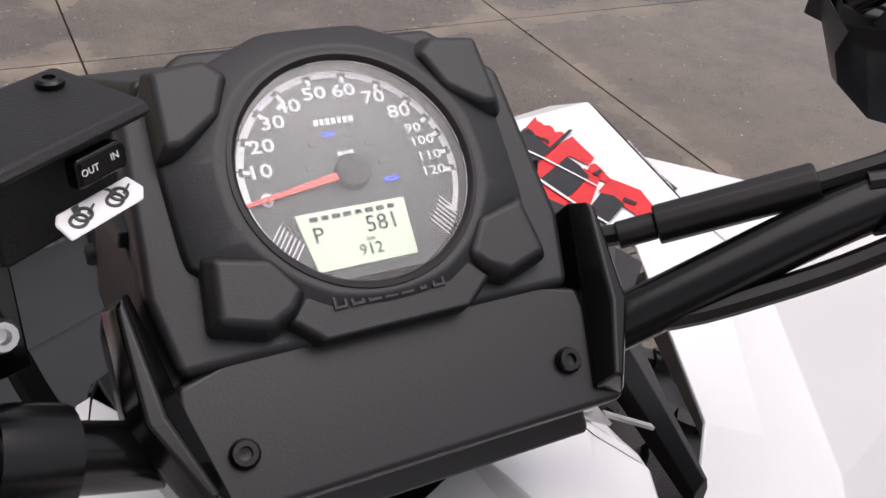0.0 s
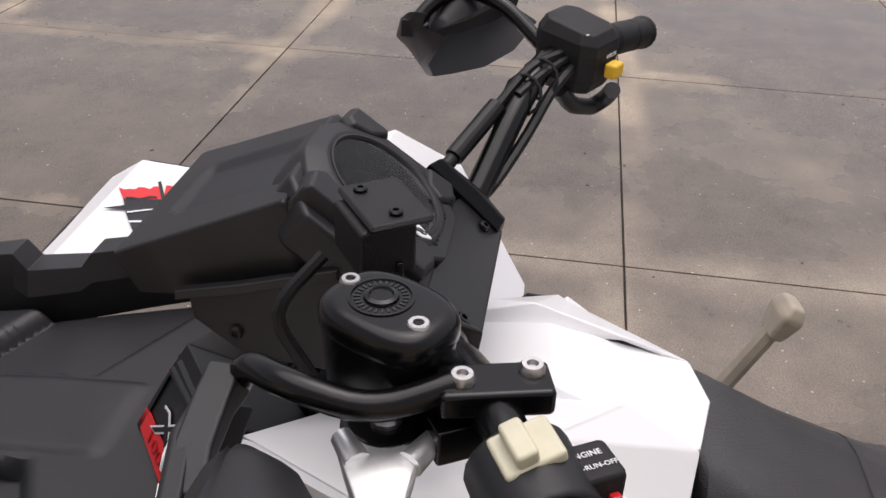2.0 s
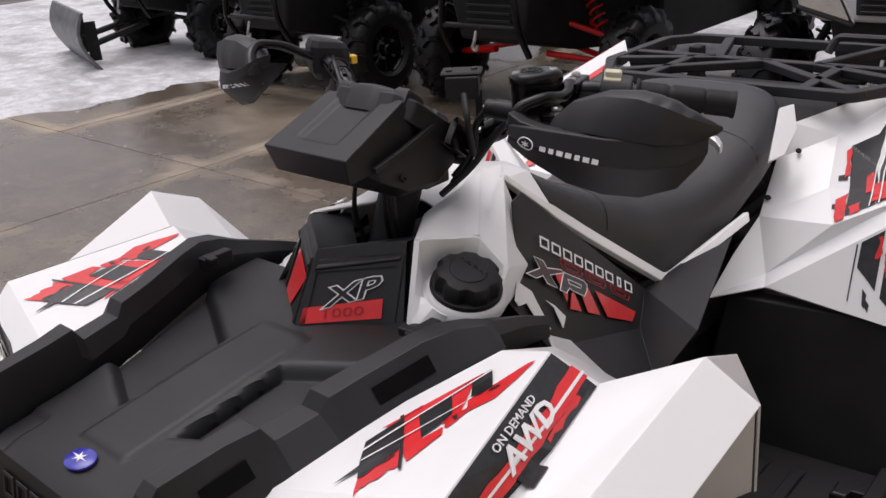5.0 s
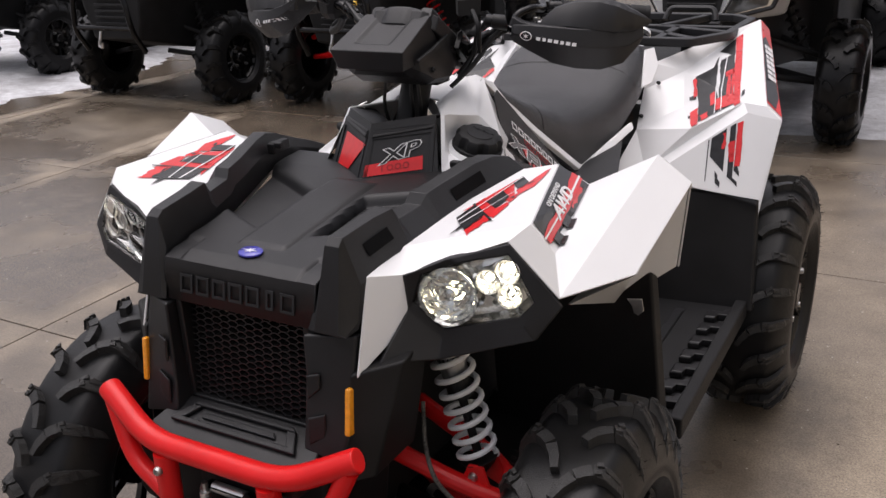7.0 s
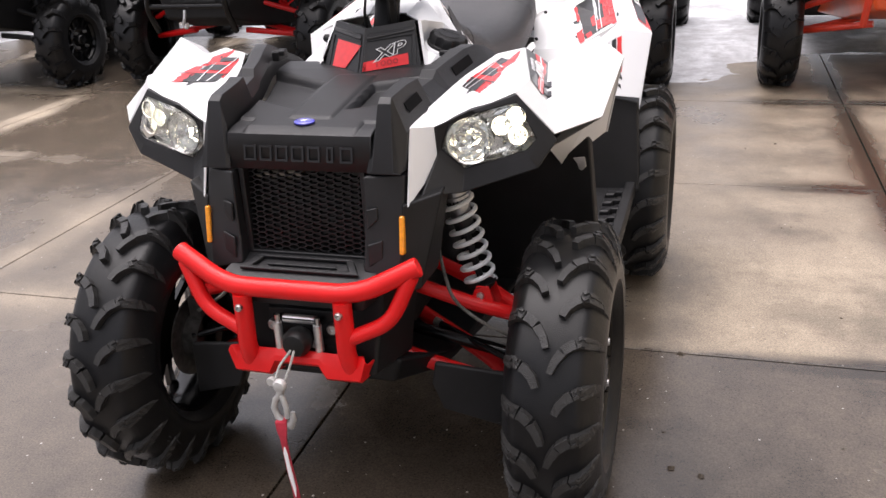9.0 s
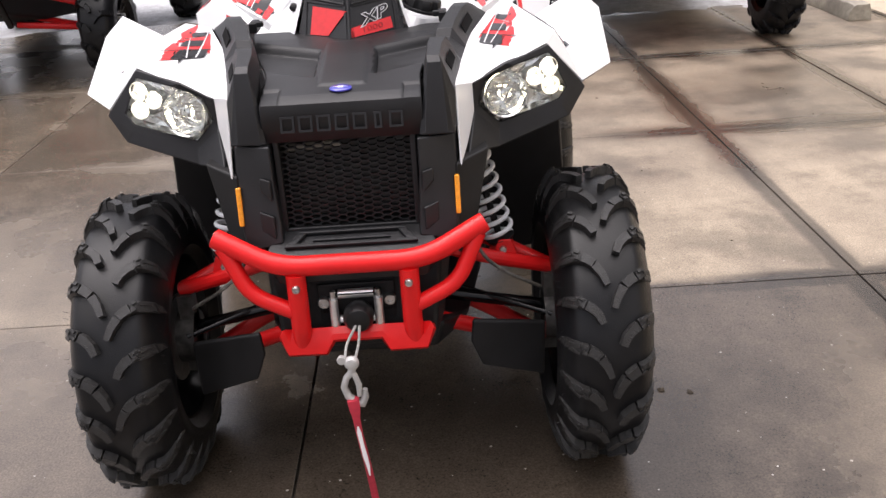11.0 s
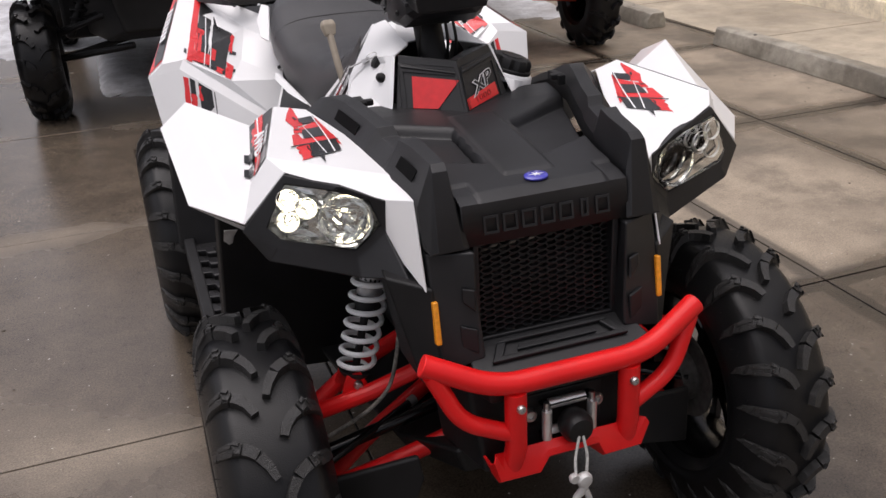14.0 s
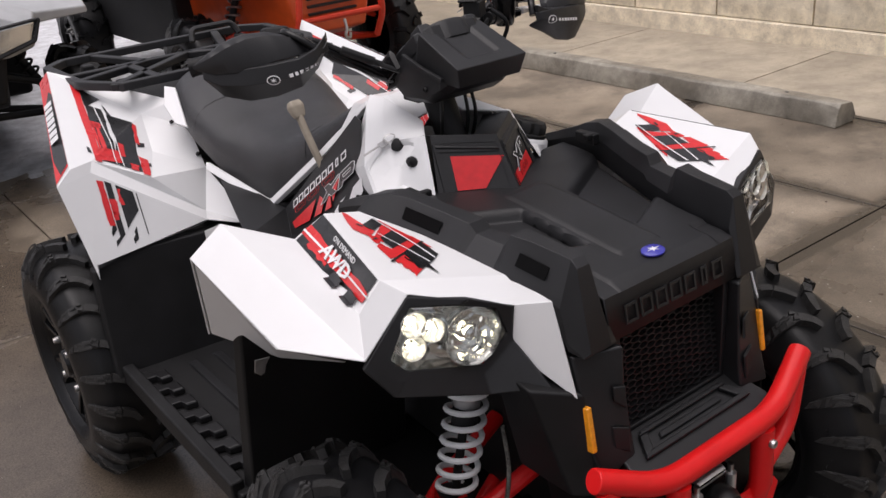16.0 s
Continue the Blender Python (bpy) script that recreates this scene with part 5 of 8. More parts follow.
# side trim, side panels with lettering, white seat-side strips
for s in (-1, 1):
    bm = bmesh.new()
    band_out, band_up = Vector((0.87 * s, 0.06, 0.46)), Vector((-0.41 * s, 0.50, 0.76))
    run = rounded([(0.081 * s, 0.374, 1.066), (0.102 * s, 0.468, 0.986), (0.117 * s, 0.548, 0.923), (0.166 * s, 0.722, 0.786), (0.222 * s, 0.925, 0.852)], 0.02)
    loft(bm, [[tuple(q + band_up * v * (0.6 + 0.4 * min(1.0, k / 3)) + band_out * w) for v, w in ((-0.0115, -0.006), (-0.0095, 0.005), (0.0095, 0.005), (0.0115, -0.006))] for k, q in enumerate(run)])
    part("seat_trim", bm, WHITE, quad, "white plastic trim below the seat", bevel=0.002)
    SO, ST, SV = Vector((0.1452, 0.3634, 0.9756)), Vector((0.0594, 0.8156, -0.5756)), Vector((-0.4102, 0.5455, 0.7307))
    SN = ST.cross(SV).normalized()
    SN = SN if SN.x > 0 else -SN

    def at(u, v, lift=0.0):
        p = SO + ST * u * 0.001 + SV * v * 0.001 + SN * (lift + 0.004)
        return Vector((p.x * s, p.y, p.z))

    SID = {"e": (0.27, 0.50, 0.72), "f": (0.235, 0.34, 0.79), "d": (0.300, 0.575, 0.790), "c": (0.200, 0.93, 0.835)}
    for key, u, v in (("a", -34, 74), ("l", -58, 50), ("h", -48, -50), ("g", -74, -104), ("j", 20, -150), ("i", 320, -54), ("b", 354, 24)):
        SID[key] = tuple(SO + ST * u * 0.001 + SV * v * 0.001)
    side = part("side_panel", panel(SID, ["a l h g j i b", "g f j", "j f e i", "i e d b", "b d c"], s), BLACK, quad, "black plastic side panel with white and red lettering", bevel=0.004, solid=0.003, angle=12)
    run_ = at(100, 0) - at(0, 0) if s > 0 else at(0, 0) - at(100, 0)
    hollow_bars(9, 0.296, 0.0175, plane_of(at(149, 8), run_, at(0, 100) - at(0, 0)), WHITEV, side, 0.0008, 0.0030, "lettering_frame", 0.24)
    own = (lambda u: u) if s > 0 else (lambda u: 101 - u)
    cross = ((-35, -53), (0, -36), (-15, -22), (10, -22), (20, -30), (60, -22), (67, -25), (27, -39), (48, -54), (20, -54), (8, -45), (-11, -54))
    loop = ((54, -55), (67, -24), (126, -22), (136, -26), (135, -36), (126, -47), (92, -47), (82, -45), (73, -55))
    eye = ((78, -32), (118, -31), (116, -37), (82, -38))
    for pts in (cross, loop, eye):
        if pts is not eye:
            decal("letter_fill", [[(own(u), v) for u, v in pts]], at, BLACKV, side, "black letter", 0.0012)
        bm = bmesh.new()
        tube(bm, [at(own(u), v, 0.0014) for u, v in pts + pts[:1]], 0.0009, 6)
        part("letter_outline", bm, WHITEV, side, "thin white letter outline", smooth=False)
    for u0 in (59, 133, 214):
        for d, w in ((0, 1.0), (12, 0.55)):
            ring_ = [(u0 + d, -4 - d * 0.3), (u0 + 60 - d, -4 - d * 0.3), (u0 + 66 - d, -9), (u0 + 60 - d, -18 + d * 0.3), (u0 + 8 + d, -18 + d * 0.3), (u0 + 2 + d, -12)]
            bm = bmesh.new()
            tube(bm, [at(u if s > 0 else 342 - u, v, 0.0012) for u, v in ring_ + ring_[:1]], 0.0005, 5)
            part("digit_outline", bm, REDV, side, "thin red digit outline", smooth=False)
    for quad_ in (((42, -31), (63, -26), (79, -45), (76, -68)), ((89, -51), (97, -48), (117, -73), (84, -77)), ((120, -47), (142, -30), (175, -65), (137, -70)), ((164, -28), (301, -31), (285, -51), (200, -63))):
        decal("red_flash", [list(quad_)], at, REDV, side, "red vinyl flash", 0.0006)
    for quad_ in (((-58, -71), (-22, -76), (-13, -85), (26, -121), (2, -126), (-36, -97), (-56, -106), (-65, -100)), ((15, -80), (37, -82), (69, -92), (60, -112), (52, -103), (36, -86))):
        decal("white_flash", [list(quad_)], at, WHITEV, side, "white vinyl flash", 0.0006)
    STR = {"a": (0.190, 1.125, 1.012), "b": (0.214, 1.030, 0.930), "c": (0.232, 1.060, 0.938), "d": (0.230, 1.12, 0.975), "e": (0.205, 1.16, 1.014)}
    part("seat_side_strip", panel(STR, ["a b c d e"], s), WHITE, quad, "white plastic strip beside the seat", bevel=0.002, solid=0.008)

# dark core: frame tunnel, footwells, mud guards
bm = bmesh.new()
box(bm, (0, 0.50, 0.60), (0.26, 1.50, 0.44))
box(bm, (0, 0.95, 0.69), (0.32, 0.62, 0.20))
box(bm, (0, 1.25, 0.63), (0.46, 0.5, 0.30))
box(bm, (0, 0.02, 0.80), (0.36, 0.36, 0.20))
box(bm, (0, 0.30, 0.88), (0.22, 0.28, 0.18))
part("frame_core", bm, DARK, quad, "dark frame and engine tunnel", bevel=0.02)
bm = bmesh.new()
loft(bm, [[(-0.15, -0.30, 0.36), (0.15, -0.30, 0.36), (0.17, -0.30, 0.42), (-0.17, -0.30, 0.42)], [(-0.20, -0.10, 0.29), (0.20, -0.10, 0.29), (0.23, -0.10, 0.34), (-0.23, -0.10, 0.34)], [(-0.26, 0.25, 0.28), (0.26, 0.25, 0.28), (0.30, 0.25, 0.36), (-0.30, 0.25, 0.36)], [(-0.26, 0.95, 0.28), (0.26, 0.95, 0.28), (0.30, 0.95, 0.36), (-0.30, 0.95, 0.36)], [(-0.16, 1.30, 0.34), (0.16, 1.30, 0.34), (0.20, 1.30, 0.42), (-0.20, 1.30, 0.42)]])
part("belly_pan", bm, DARK, quad, "black plastic belly pan", bevel=0.01)
for s in (-1, 1):
    bm = bmesh.new()
    loft(bm, [[(s * 0.16, 0.20, 0.80), (s * 0.36, 0.18, 0.82), (s * 0.485, 0.24, 0.76), (s * 0.515, 0.275, 0.33), (s * 0.15, 0.27, 0.30)], [(s * 0.16, 0.23, 0.80), (s * 0.36, 0.21, 0.81), (s * 0.490, 0.27, 0.75), (s * 0.520, 0.31, 0.33), (s * 0.15, 0.30, 0.30)]])
    guard = part("mud_guard", bm, DARK, quad, "black plastic front mud guard", bevel=0.006)
    bm = bmesh.new()
    prism(bm, [(-0.016, 0.016), (0.012, 0.018), (0.016, -0.006), (0.006, -0.016), (-0.002, -0.012), (-0.006, 0.002)], plane_of((0.468 * s, 0.205, 0.700), (s, 0.2, 0), (0, 0, 1)), 0.003)
    part("bracket", bm, STEEL, guard, "small bright steel bracket", bevel=0.001)
    bm = bmesh.new()
    box(bm, (s * 0.335, 0.60, 0.395), (0.40, 0.66, 0.03))
    box(bm, (s * 0.53, 0.60, 0.405), (0.03, 0.62, 0.05))
    loft(bm, [[(s * 0.515, y, 0.418), (s * 0.540, y, 0.405), (s * 0.528, y, 0.36), (s * 0.485, y, 0.315), (s * 0.475, y, 0.325), (s * 0.510, y, 0.37)] for y in (0.30, 0.60, 0.88)])
    foot = part("foot_board", bm, DARK, quad, "ribbed black plastic foot board", bevel=0.006)
    for k in range(4):
        bm = bmesh.new()
        box(bm, (s * (0.20 + 0.065 * k), 0.60, 0.412), (0.026, 0.50, 0.010), taper=0.8)
        part("floor_rib", bm, BLACK, foot, bevel=0.002)
    for k in range(7):
        bm = bmesh.new()
        y = 0.36 + 0.075 * k
        tooth = [(-0.034, -0.034), (-0.008, -0.030), (-0.004, -0.010), (0.036, -0.004), (0.038, 0.030), (0.008, 0.034), (0.004, 0.014), (-0.034, 0.008)]
        base = plane_of((s * 0.500, y, 0.412), (1, 0, 0), (0, 1, 0))
        loft(bm, [[tuple(base @ Vector((s * u * k2, v * k2, z))) for u, v in tooth] for k2, z in ((1.0, 0.0), (1.0, 0.012), (0.88, 0.016))])
        part("tread_block", bm, PLATEM, foot, bevel=0.002)
    bm = bmesh.new()
    heel = [(0.16, 0.86, 0.40), (0.560, 0.895, 0.40), (0.542, 0.945, 0.672), (0.43, 0.948, 0.692), (0.20, 0.900, 0.700)]
    loft(bm, [[(s * x, y + dy, z) for x, y, z in heel] for dy in (0.0, 0.035)])
    part("heel_guard", bm, DARK, quad, "black plastic heel guard before the rear wheel", bevel=0.008)
    bm = bmesh.new()
    loft(bm, [[(s * 0.17, 0.98, 0.74), (s * 0.51, 0.98, 0.76), (s * 0.45, 1.45, 0.93), (s * 0.17, 1.45, 0.85)], [(s * 0.17, 0.98, 0.76), (s * 0.50, 1.02, 0.80), (s * 0.40, 1.45, 0.96), (s * 0.17, 1.45, 0.88)]])
    part("wheel_arch_liner", bm, DARK, quad, "black plastic rear arch liner", bevel=0.01)

# front: radiator, honeycomb grille, cheeks, shelf, markers
bm = bmesh.new()
box(bm, (0, -0.262, 0.742), (0.256, 0.012, 0.18))
part("radiator", bm, RADM, quad, "grey metal radiator core")
bm = bmesh.new()
pitch, gap_x, half_dash = 0.0109, 0.0172, 0.0054


def grille_bar(x0, z0, x1, z1):
    """One flat rib of the grille, deep from front to back."""
    d = Vector((x1 - x0, 0, z1 - z0))
    zc = (z0 + z1) / 2
    box(bm, ((x0 + x1) / 2, -0.320 + 0.017 * (zc - 0.662) / 0.16, zc), (d.length + 0.0012, 0.011, 0.0024), Matrix.Rotation(-math.atan2(d.z, d.x), 3, "Y"))


for i in range(-7, 8):
    x = i * gap_x
    for j in range(15):
        z = 0.664 + (j + (0.5 if i % 2 else 0.0)) * pitch
        if z > 0.828:
            continue
        grille_bar(x - half_dash, z, x + half_dash, z)
        if i < 7:
            for up in (-0.5, 0.5):
                if 0.658 < z + up * pitch < 0.830:
                    grille_bar(x + half_dash, z, x + gap_x - half_dash, z + up * pitch)
part("grille_mesh", bm, BLACK, quad, "black honeycomb grille", smooth=False)
bm = bmesh.new()
tube(bm, [(-0.112, -0.292, 0.812), (-0.010, -0.292, 0.816)], 0.008, 10)
part("radiator_pipe", bm, TAN, quad, "pale metal pipe behind the grille")
bm = bmesh.new()
for x in (-0.129, 0.129):
    box(bm, (x, -0.30, 0.745), (0.012, 0.06, 0.185))
box(bm, (0, -0.30, 0.655), (0.26, 0.06, 0.012))
part("grille_frame", bm, BLACK, quad, "black grille surround", bevel=0.003)
for s in (-1, 1):
    bm = bmesh.new()
    loft(bm, [[(s * 0.137, -0.350, 0.834), (s * 0.209, -0.314, 0.830), (s * 0.235, -0.20, 0.82), (s * 0.137, -0.20, 0.82)], [(s * 0.137, -0.352, 0.770), (s * 0.210, -0.334, 0.765), (s * 0.240, -0.20, 0.765), (s * 0.137, -0.20, 0.765)], [(s * 0.132, -0.360, 0.690), (s * 0.208, -0.352, 0.680), (s * 0.235, -0.22, 0.68), (s * 0.132, -0.20, 0.69)], [(s * 0.130, -0.368, 0.645), (s * 0.200, -0.372, 0.632), (s * 0.235, -0.24, 0.62), (s * 0.132, -0.20, 0.645)]])
    cheek = part("front_cheek", bm, BLACK, quad, "black plastic front cheek", bevel=0.005, angle=15)
    bm = bmesh.new()
    m = plane_of((s * 0.168, -0.353, 0.70), (s, 0.25 * 1, 0) if s > 0 else (1, -0.25, 0), (0, 0.1, 1))
    prism(bm, [(-0.028, -0.045), (0.0, -0.03), (0.002, 0.01), (-0.028, 0.0)] if s > 0 else [(0.028, -0.045), (0.028, 0.0), (-0.002, 0.01), (0.0, -0.03)], m, 0.006)
    prism(bm, [(-0.026, 0.03), (-0.004, 0.05), (-0.004, 0.075), (-0.026, 0.07)] if s > 0 else [(0.026, 0.03), (0.026, 0.07), (0.004, 0.075), (0.004, 0.05)], m, 0.006)
    part("cheek_relief", bm, BLACK, cheek, bevel=0.003)
    bm = bmesh.new()
    m = plane_of((s * 0.2055, -0.3455, 0.716), (s * 0.3, 0.75, 0.0), (0.0, 0.17, 1))
    box(bm, (s * 0.2075, -0.342, 0.717), (0.010, 0.020, 0.076), Matrix.Rotation(radians(-9), 3, "X"))
    part("side_marker", bm, AMBER, cheek, "amber side marker reflector", bevel=0.003)
    bm = bmesh.new()
    loft(bm, [[(s * x, y, z) for x, y, z in row] for row in (((0.203, -0.362, 0.598), (0.233, -0.330, 0.598), (0.236, -0.215, 0.598), (0.200, -0.215, 0.598)), ((0.206, -0.350, 0.690), (0.253, -0.308, 0.690), (0.250, -0.205, 0.690), (0.200, -0.205, 0.690)), ((0.207, -0.338, 0.775), (0.275, -0.288, 0.790), (0.266, -0.200, 0.795), (0.200, -0.200, 0.785)))])
    part("side_fairing", bm, DARK, quad, "black plastic fairing behind the cheek", bevel=0.005)
bm = bmesh.new()
loft(bm, [[(-0.150, -0.330, 0.657), (0.150, -0.330, 0.657), (0.150, -0.33, 0.61), (-0.150, -0.33, 0.61)], [(-0.165, -0.395, 0.636), (0.165, -0.395, 0.636), (0.165, -0.39, 0.60), (-0.165, -0.39, 0.60)], [(-0.15, -0.418, 0.620), (0.15, -0.418, 0.620), (0.14, -0.41, 0.58), (-0.14, -0.41, 0.58)]])
shelf = part("front_shelf", bm, BLACK, quad, "black plastic shelf above the bumper", bevel=0.004)
bm = bmesh.new()
ms = plane_of((0, -0.362, 0.648), (1, 0, 0), (0, 1, 0.32))
for pts in ([(-0.128, -0.026), (0.128, -0.026), (0.116, -0.016), (-0.116, -0.016)], [(-0.128, -0.026), (-0.104, -0.016), (-0.088, 0.012), (-0.106, 0.012)], [(0.104, -0.016), (0.128, -0.026), (0.106, 0.012), (0.088, 0.012)], [(-0.106, 0.012), (0.106, 0.012), (0.098, 0.020), (-0.098, 0.020)]):
    prism(bm, pts, ms, 0.008)
prism(bm, [(-0.076, -0.008), (0.076, -0.008), (0.070, 0.003), (-0.070, 0.003)], ms, 0.005)
part("shelf_rib", bm, BLACK, shelf, bevel=0.003)
bm = bmesh.new()
loft(bm, [[(-0.17, -0.37, 0.61), (0.17, -0.37, 0.61), (0.15, -0.40, 0.43), (-0.15, -0.40, 0.43)], [(-0.2, -0.22, 0.62), (0.2, -0.22, 0.62), (0.17, -0.22, 0.40), (-0.17, -0.22, 0.40)]])
part("skid_nose", bm, DARK, quad, "black plastic nose behind the bumper", bevel=0.01)

# headlights
for s in (-1, 1):
    FR = {"n": (0.480, -0.180, 0.868), "h": (0.403, -0.194, 0.960), "t": (0.32, -0.218, 0.934), "w": (0.252, -0.242, 0.903), "v": (0.252, -0.236, 0.846), "c": (0.300, -0.222, 0.802), "b": (0.43, -0.205, 0.838),
          "n2": (0.440, -0.192, 0.872), "h2": (0.405, -0.200, 0.944), "t2": (0.33, -0.217, 0.925), "w2": (0.276, -0.228, 0.905), "v2": (0.260, -0.231, 0.858), "c2": (0.302, -0.219, 0.816), "b2": (0.422, -0.203, 0.852),
          "lo": (0.236, -0.30, 0.782), "lo2": (0.30, -0.235, 0.770), "lo3": (0.445, -0.2, 0.815)}
    shell = part("headlight_housing", panel(FR, ["h n n2 h2", "t h h2 t2", "w t t2 w2", "v w w2 v2", "c v v2 c2", "b c c2 b2", "n b b2 n2", "v c lo2 lo", "c b lo3 lo2", "b n lo3"], s), BLACK, quad, "black plastic headlight housing", bevel=0.003, solid=0.012, angle=15)
    ring = [Vector((FR[k][0] * s, FR[k][1], FR[k][2])) for k in ("n2", "h2", "t2", "w2", "v2", "c2", "b2")]
    mid = sum(ring, Vector()) / 7
    nrm = Vector((0.22 * s, -0.97, 0.08)).normalized()
    bm = bmesh.new()
    back = [mid + (p - mid) * 0.86 - nrm * 0.020 for p in ring]
    loft(bm, [[tuple(p - nrm * 0.003) for p in ring], [tuple(p) for p in back]], cap=False)
    glint = random.Random(21)
    around = []
    for f in (1.0, 0.80, 0.60, 0.40, 0.20):
        row = []
        for p, q in zip(back, back[1:] + back[:1]):
            for e in (0.0, 0.25, 0.5, 0.75):
                row.append(mid - nrm * 0.020 + (p.lerp(q, e) - mid + nrm * 0.020) * f + nrm * (glint.uniform(-0.006, 0.006) if f < 1 else 0.0))
        around.append([tuple(p) for p in row])
    loft(bm, around)
    refl = part("reflector", bm, CHROME, shell, "faceted silvered reflector", smooth=False)
    for x, z, r, deep in ((0.314, 0.872, 0.0465, 0.034), (0.4015, 0.917, 0.0195, 0.02), (0.3740, 0.9005, 0.0190, 0.02), (0.4050, 0.8805, 0.0195, 0.02)):
        o = Vector((x * s, -0.200 - (0.405 - x) * 0.22 + 0.003, z))
        m = plane_of(o, nrm.orthogonal(), nrm.cross(nrm.orthogonal()))
        k = 11 if r > 0.03 else 8
        glint = random.Random(int(x * 1000))
        rows = []
        for rr, zz in ((1.0, 0.003), (0.98, 0.006), (0.92, 0.003), (0.80, -0.25 * deep), (0.66, -0.44 * deep), (0.50, -0.60 * deep), (0.34, -0.74 * deep), (0.16, -0.82 * deep)):
            twist = glint.uniform(-0.2, 0.2) if rr < 0.9 else 0.0
            rows.append([tuple(m @ Vector((r * rr * math.cos(math.pi * j / k + twist), r * rr * math.sin(math.pi * j / k + twist), zz + (glint.uniform(-0.14, 0.14) * deep if 0.2 < rr < 0.9 else 0.0)))) for j in range(2 * k)])
        bm = bmesh.new()
        loft(bm, rows, cap=False)
        bm.faces.new([bm.verts.new(p) for p in rows[-1]])
        part("lamp_bowl", bm, CHROME if r > 0.03 else SILVERED, refl, "faceted silvered lamp bowl", smooth=False)
        bm = bmesh.new()
        lathe(bm, [(r * 0.13, -deep * 0.84), (r * 0.17, -deep * 0.6), (r * 0.13, -deep * 0.4), (0, -deep * 0.34)], 12, m)
        part("bulb", bm, LAMP, refl, "lit headlight bulb")
        if r > 0.03:
            bm = bmesh.new()
            lathe(bm, [(r * 0.22, -deep * 0.12), (r * 0.20, -0.002), (r * 0.08, 0.001), (0, 0.001)], 14, m)
            part("bulb_shield", bm, CHROME, refl, "chrome bulb shield", smooth=False)
    bm = bmesh.new()
    loft(bm, [[tuple(p + nrm * 0.001) for p in ring], [tuple(mid + (p - mid) * 0.90 + nrm * 0.012) for p in ring]])
    lens = part("lens", bm, LENS, shell, "clear headlight lens", bevel=0.002)
    lens.visible_shadow = False

# bumper of red tubes
E_, B_, BR, UT, UB = (0.254, -0.396, 0.678), (0.138, -0.428, 0.624), (0.196, -0.420, 0.565), (0.106, -0.430, 0.610), (0.110, -0.418, 0.450)
bm = bmesh.new()
tube(bm, rounded([(-E_[0], E_[1], E_[2]), (-B_[0], B_[1], B_[2]), B_, E_], 0.05, 6), 0.0195, 16)
bumper = part("front_bumper", bm, RED, quad, "bright red tubular steel front bumper", bevel=0.003)
for s in (-1, 1):
    bm = bmesh.new()
    tube(bm, rounded([(s * 0.240, -0.402, 0.660), (s * 0.198, -0.418, 0.566), (s * 0.112, -0.430, 0.528)], 0.035, 5), 0.0155, 14)
    part("side_brace", bm, RED, bumper)
    bm = bmesh.new()
    tube(bm, [(s * UT[0], UT[1], UT[2]), (s * 0.107, -0.432, 0.50), (s * UB[0], UB[1], UB[2])], 0.019, 14)
    part("upright", bm, RED, bumper)
    bolt((s * 0.105, -0.448, 0.587), (0, -1, 0), 0.008, 0.008, STEEL, bumper, label="dark steel bolt")
bm = bmesh.new()
lip = ((-0.150, 0.480), (-0.136, 0.439), (-0.066, 0.438), (-0.048, 0.466), (0.046, 0.466), (0.062, 0.438), (0.130, 0.439), (0.146, 0.480))
loft(bm, [[(x * 0.95, -0.420, 0.487) for x, z in lip], [(x * 0.98, -0.432, max(z, 0.450) + 0.012) for x, z in lip], [(x, -0.436, z + 0.004) for x, z in lip], [(x, -0.428, z - 0.003) for x, z in lip], [(x * 0.95, -0.330, z - 0.028) for x, z in lip]], cap=False, ring=False)
part("skid_plate", bm, RED, bumper, solid=0.005, bevel=0.003)

# winch with fairlead, hook and strap
bm = bmesh.new()
box(bm, (0, -0.388, 0.520), (0.15, 0.006, 0.09))
tube(bm, [(-0.07, -0.36, 0.52), (0.07, -0.36, 0.52)], 0.036, 16)
winch = part("winch", bm, DARK, quad, "black electric winch behind the bumper", bevel=0.003)
for z in (0.490, 0.552):
    bm = bmesh.new()
    box(bm, (0.0, -0.404, z), (0.098, 0.020, 0.005))
    part("fairlead_frame", bm, GLOSSK, winch, "black steel fairlead frame", bevel=0.002)
for s in (-1, 1):
    bm = bmesh.new()
    tube(bm, [(s * 0.043, -0.418, 0.490), (s * 0.043, -0.418, 0.546)], [0.0088, 0.0088], 14)
    part("fairlead_roller", bm, POLISH, winch, "grey alloy roller")
    bm = bmesh.new()
    tube(bm, [(s * 0.043, -0.416, 0.482), (s * 0.043, -0.416, 0.562)], 0.0055, 8)
    part("roller_pin", bm, STEEL, winch)
    bolt((s * 0.064, -0.391, 0.528), (0, -1, 0), 0.0125, 0.010, STEEL, winch, label="bright steel bolt")
for z in (0.494, 0.550):
    bm = bmesh.new()
    tube(bm, [(-0.034, -0.405, z), (0.034, -0.405, z)], 0.0092, 12)
    part("fairlead_roller", bm, POLISH, winch)
bm = bmesh.new()
lathe(bm, [(0.0, 0.0), (0.030, 0.002), (0.034, 0.012), (0.034, 0.03), (0.026, 0.042), (0.008, 0.046), (0, 0.046)], 24, plane_of((0.004, -0.412, 0.514), (1, 0, 0), (0, 0, 1)) @ Matrix.Diagonal((0.86, 0.86, 1, 1)))
part("rope_stopper", bm, CABLE, winch, "black rubber rope stopper")
bm = bmesh.new()
tube(bm, rounded([(0.000, -0.455, 0.508), (-0.020, -0.478, 0.480), (-0.024, -0.490, 0.458)], 0.02), 0.0026, 8)
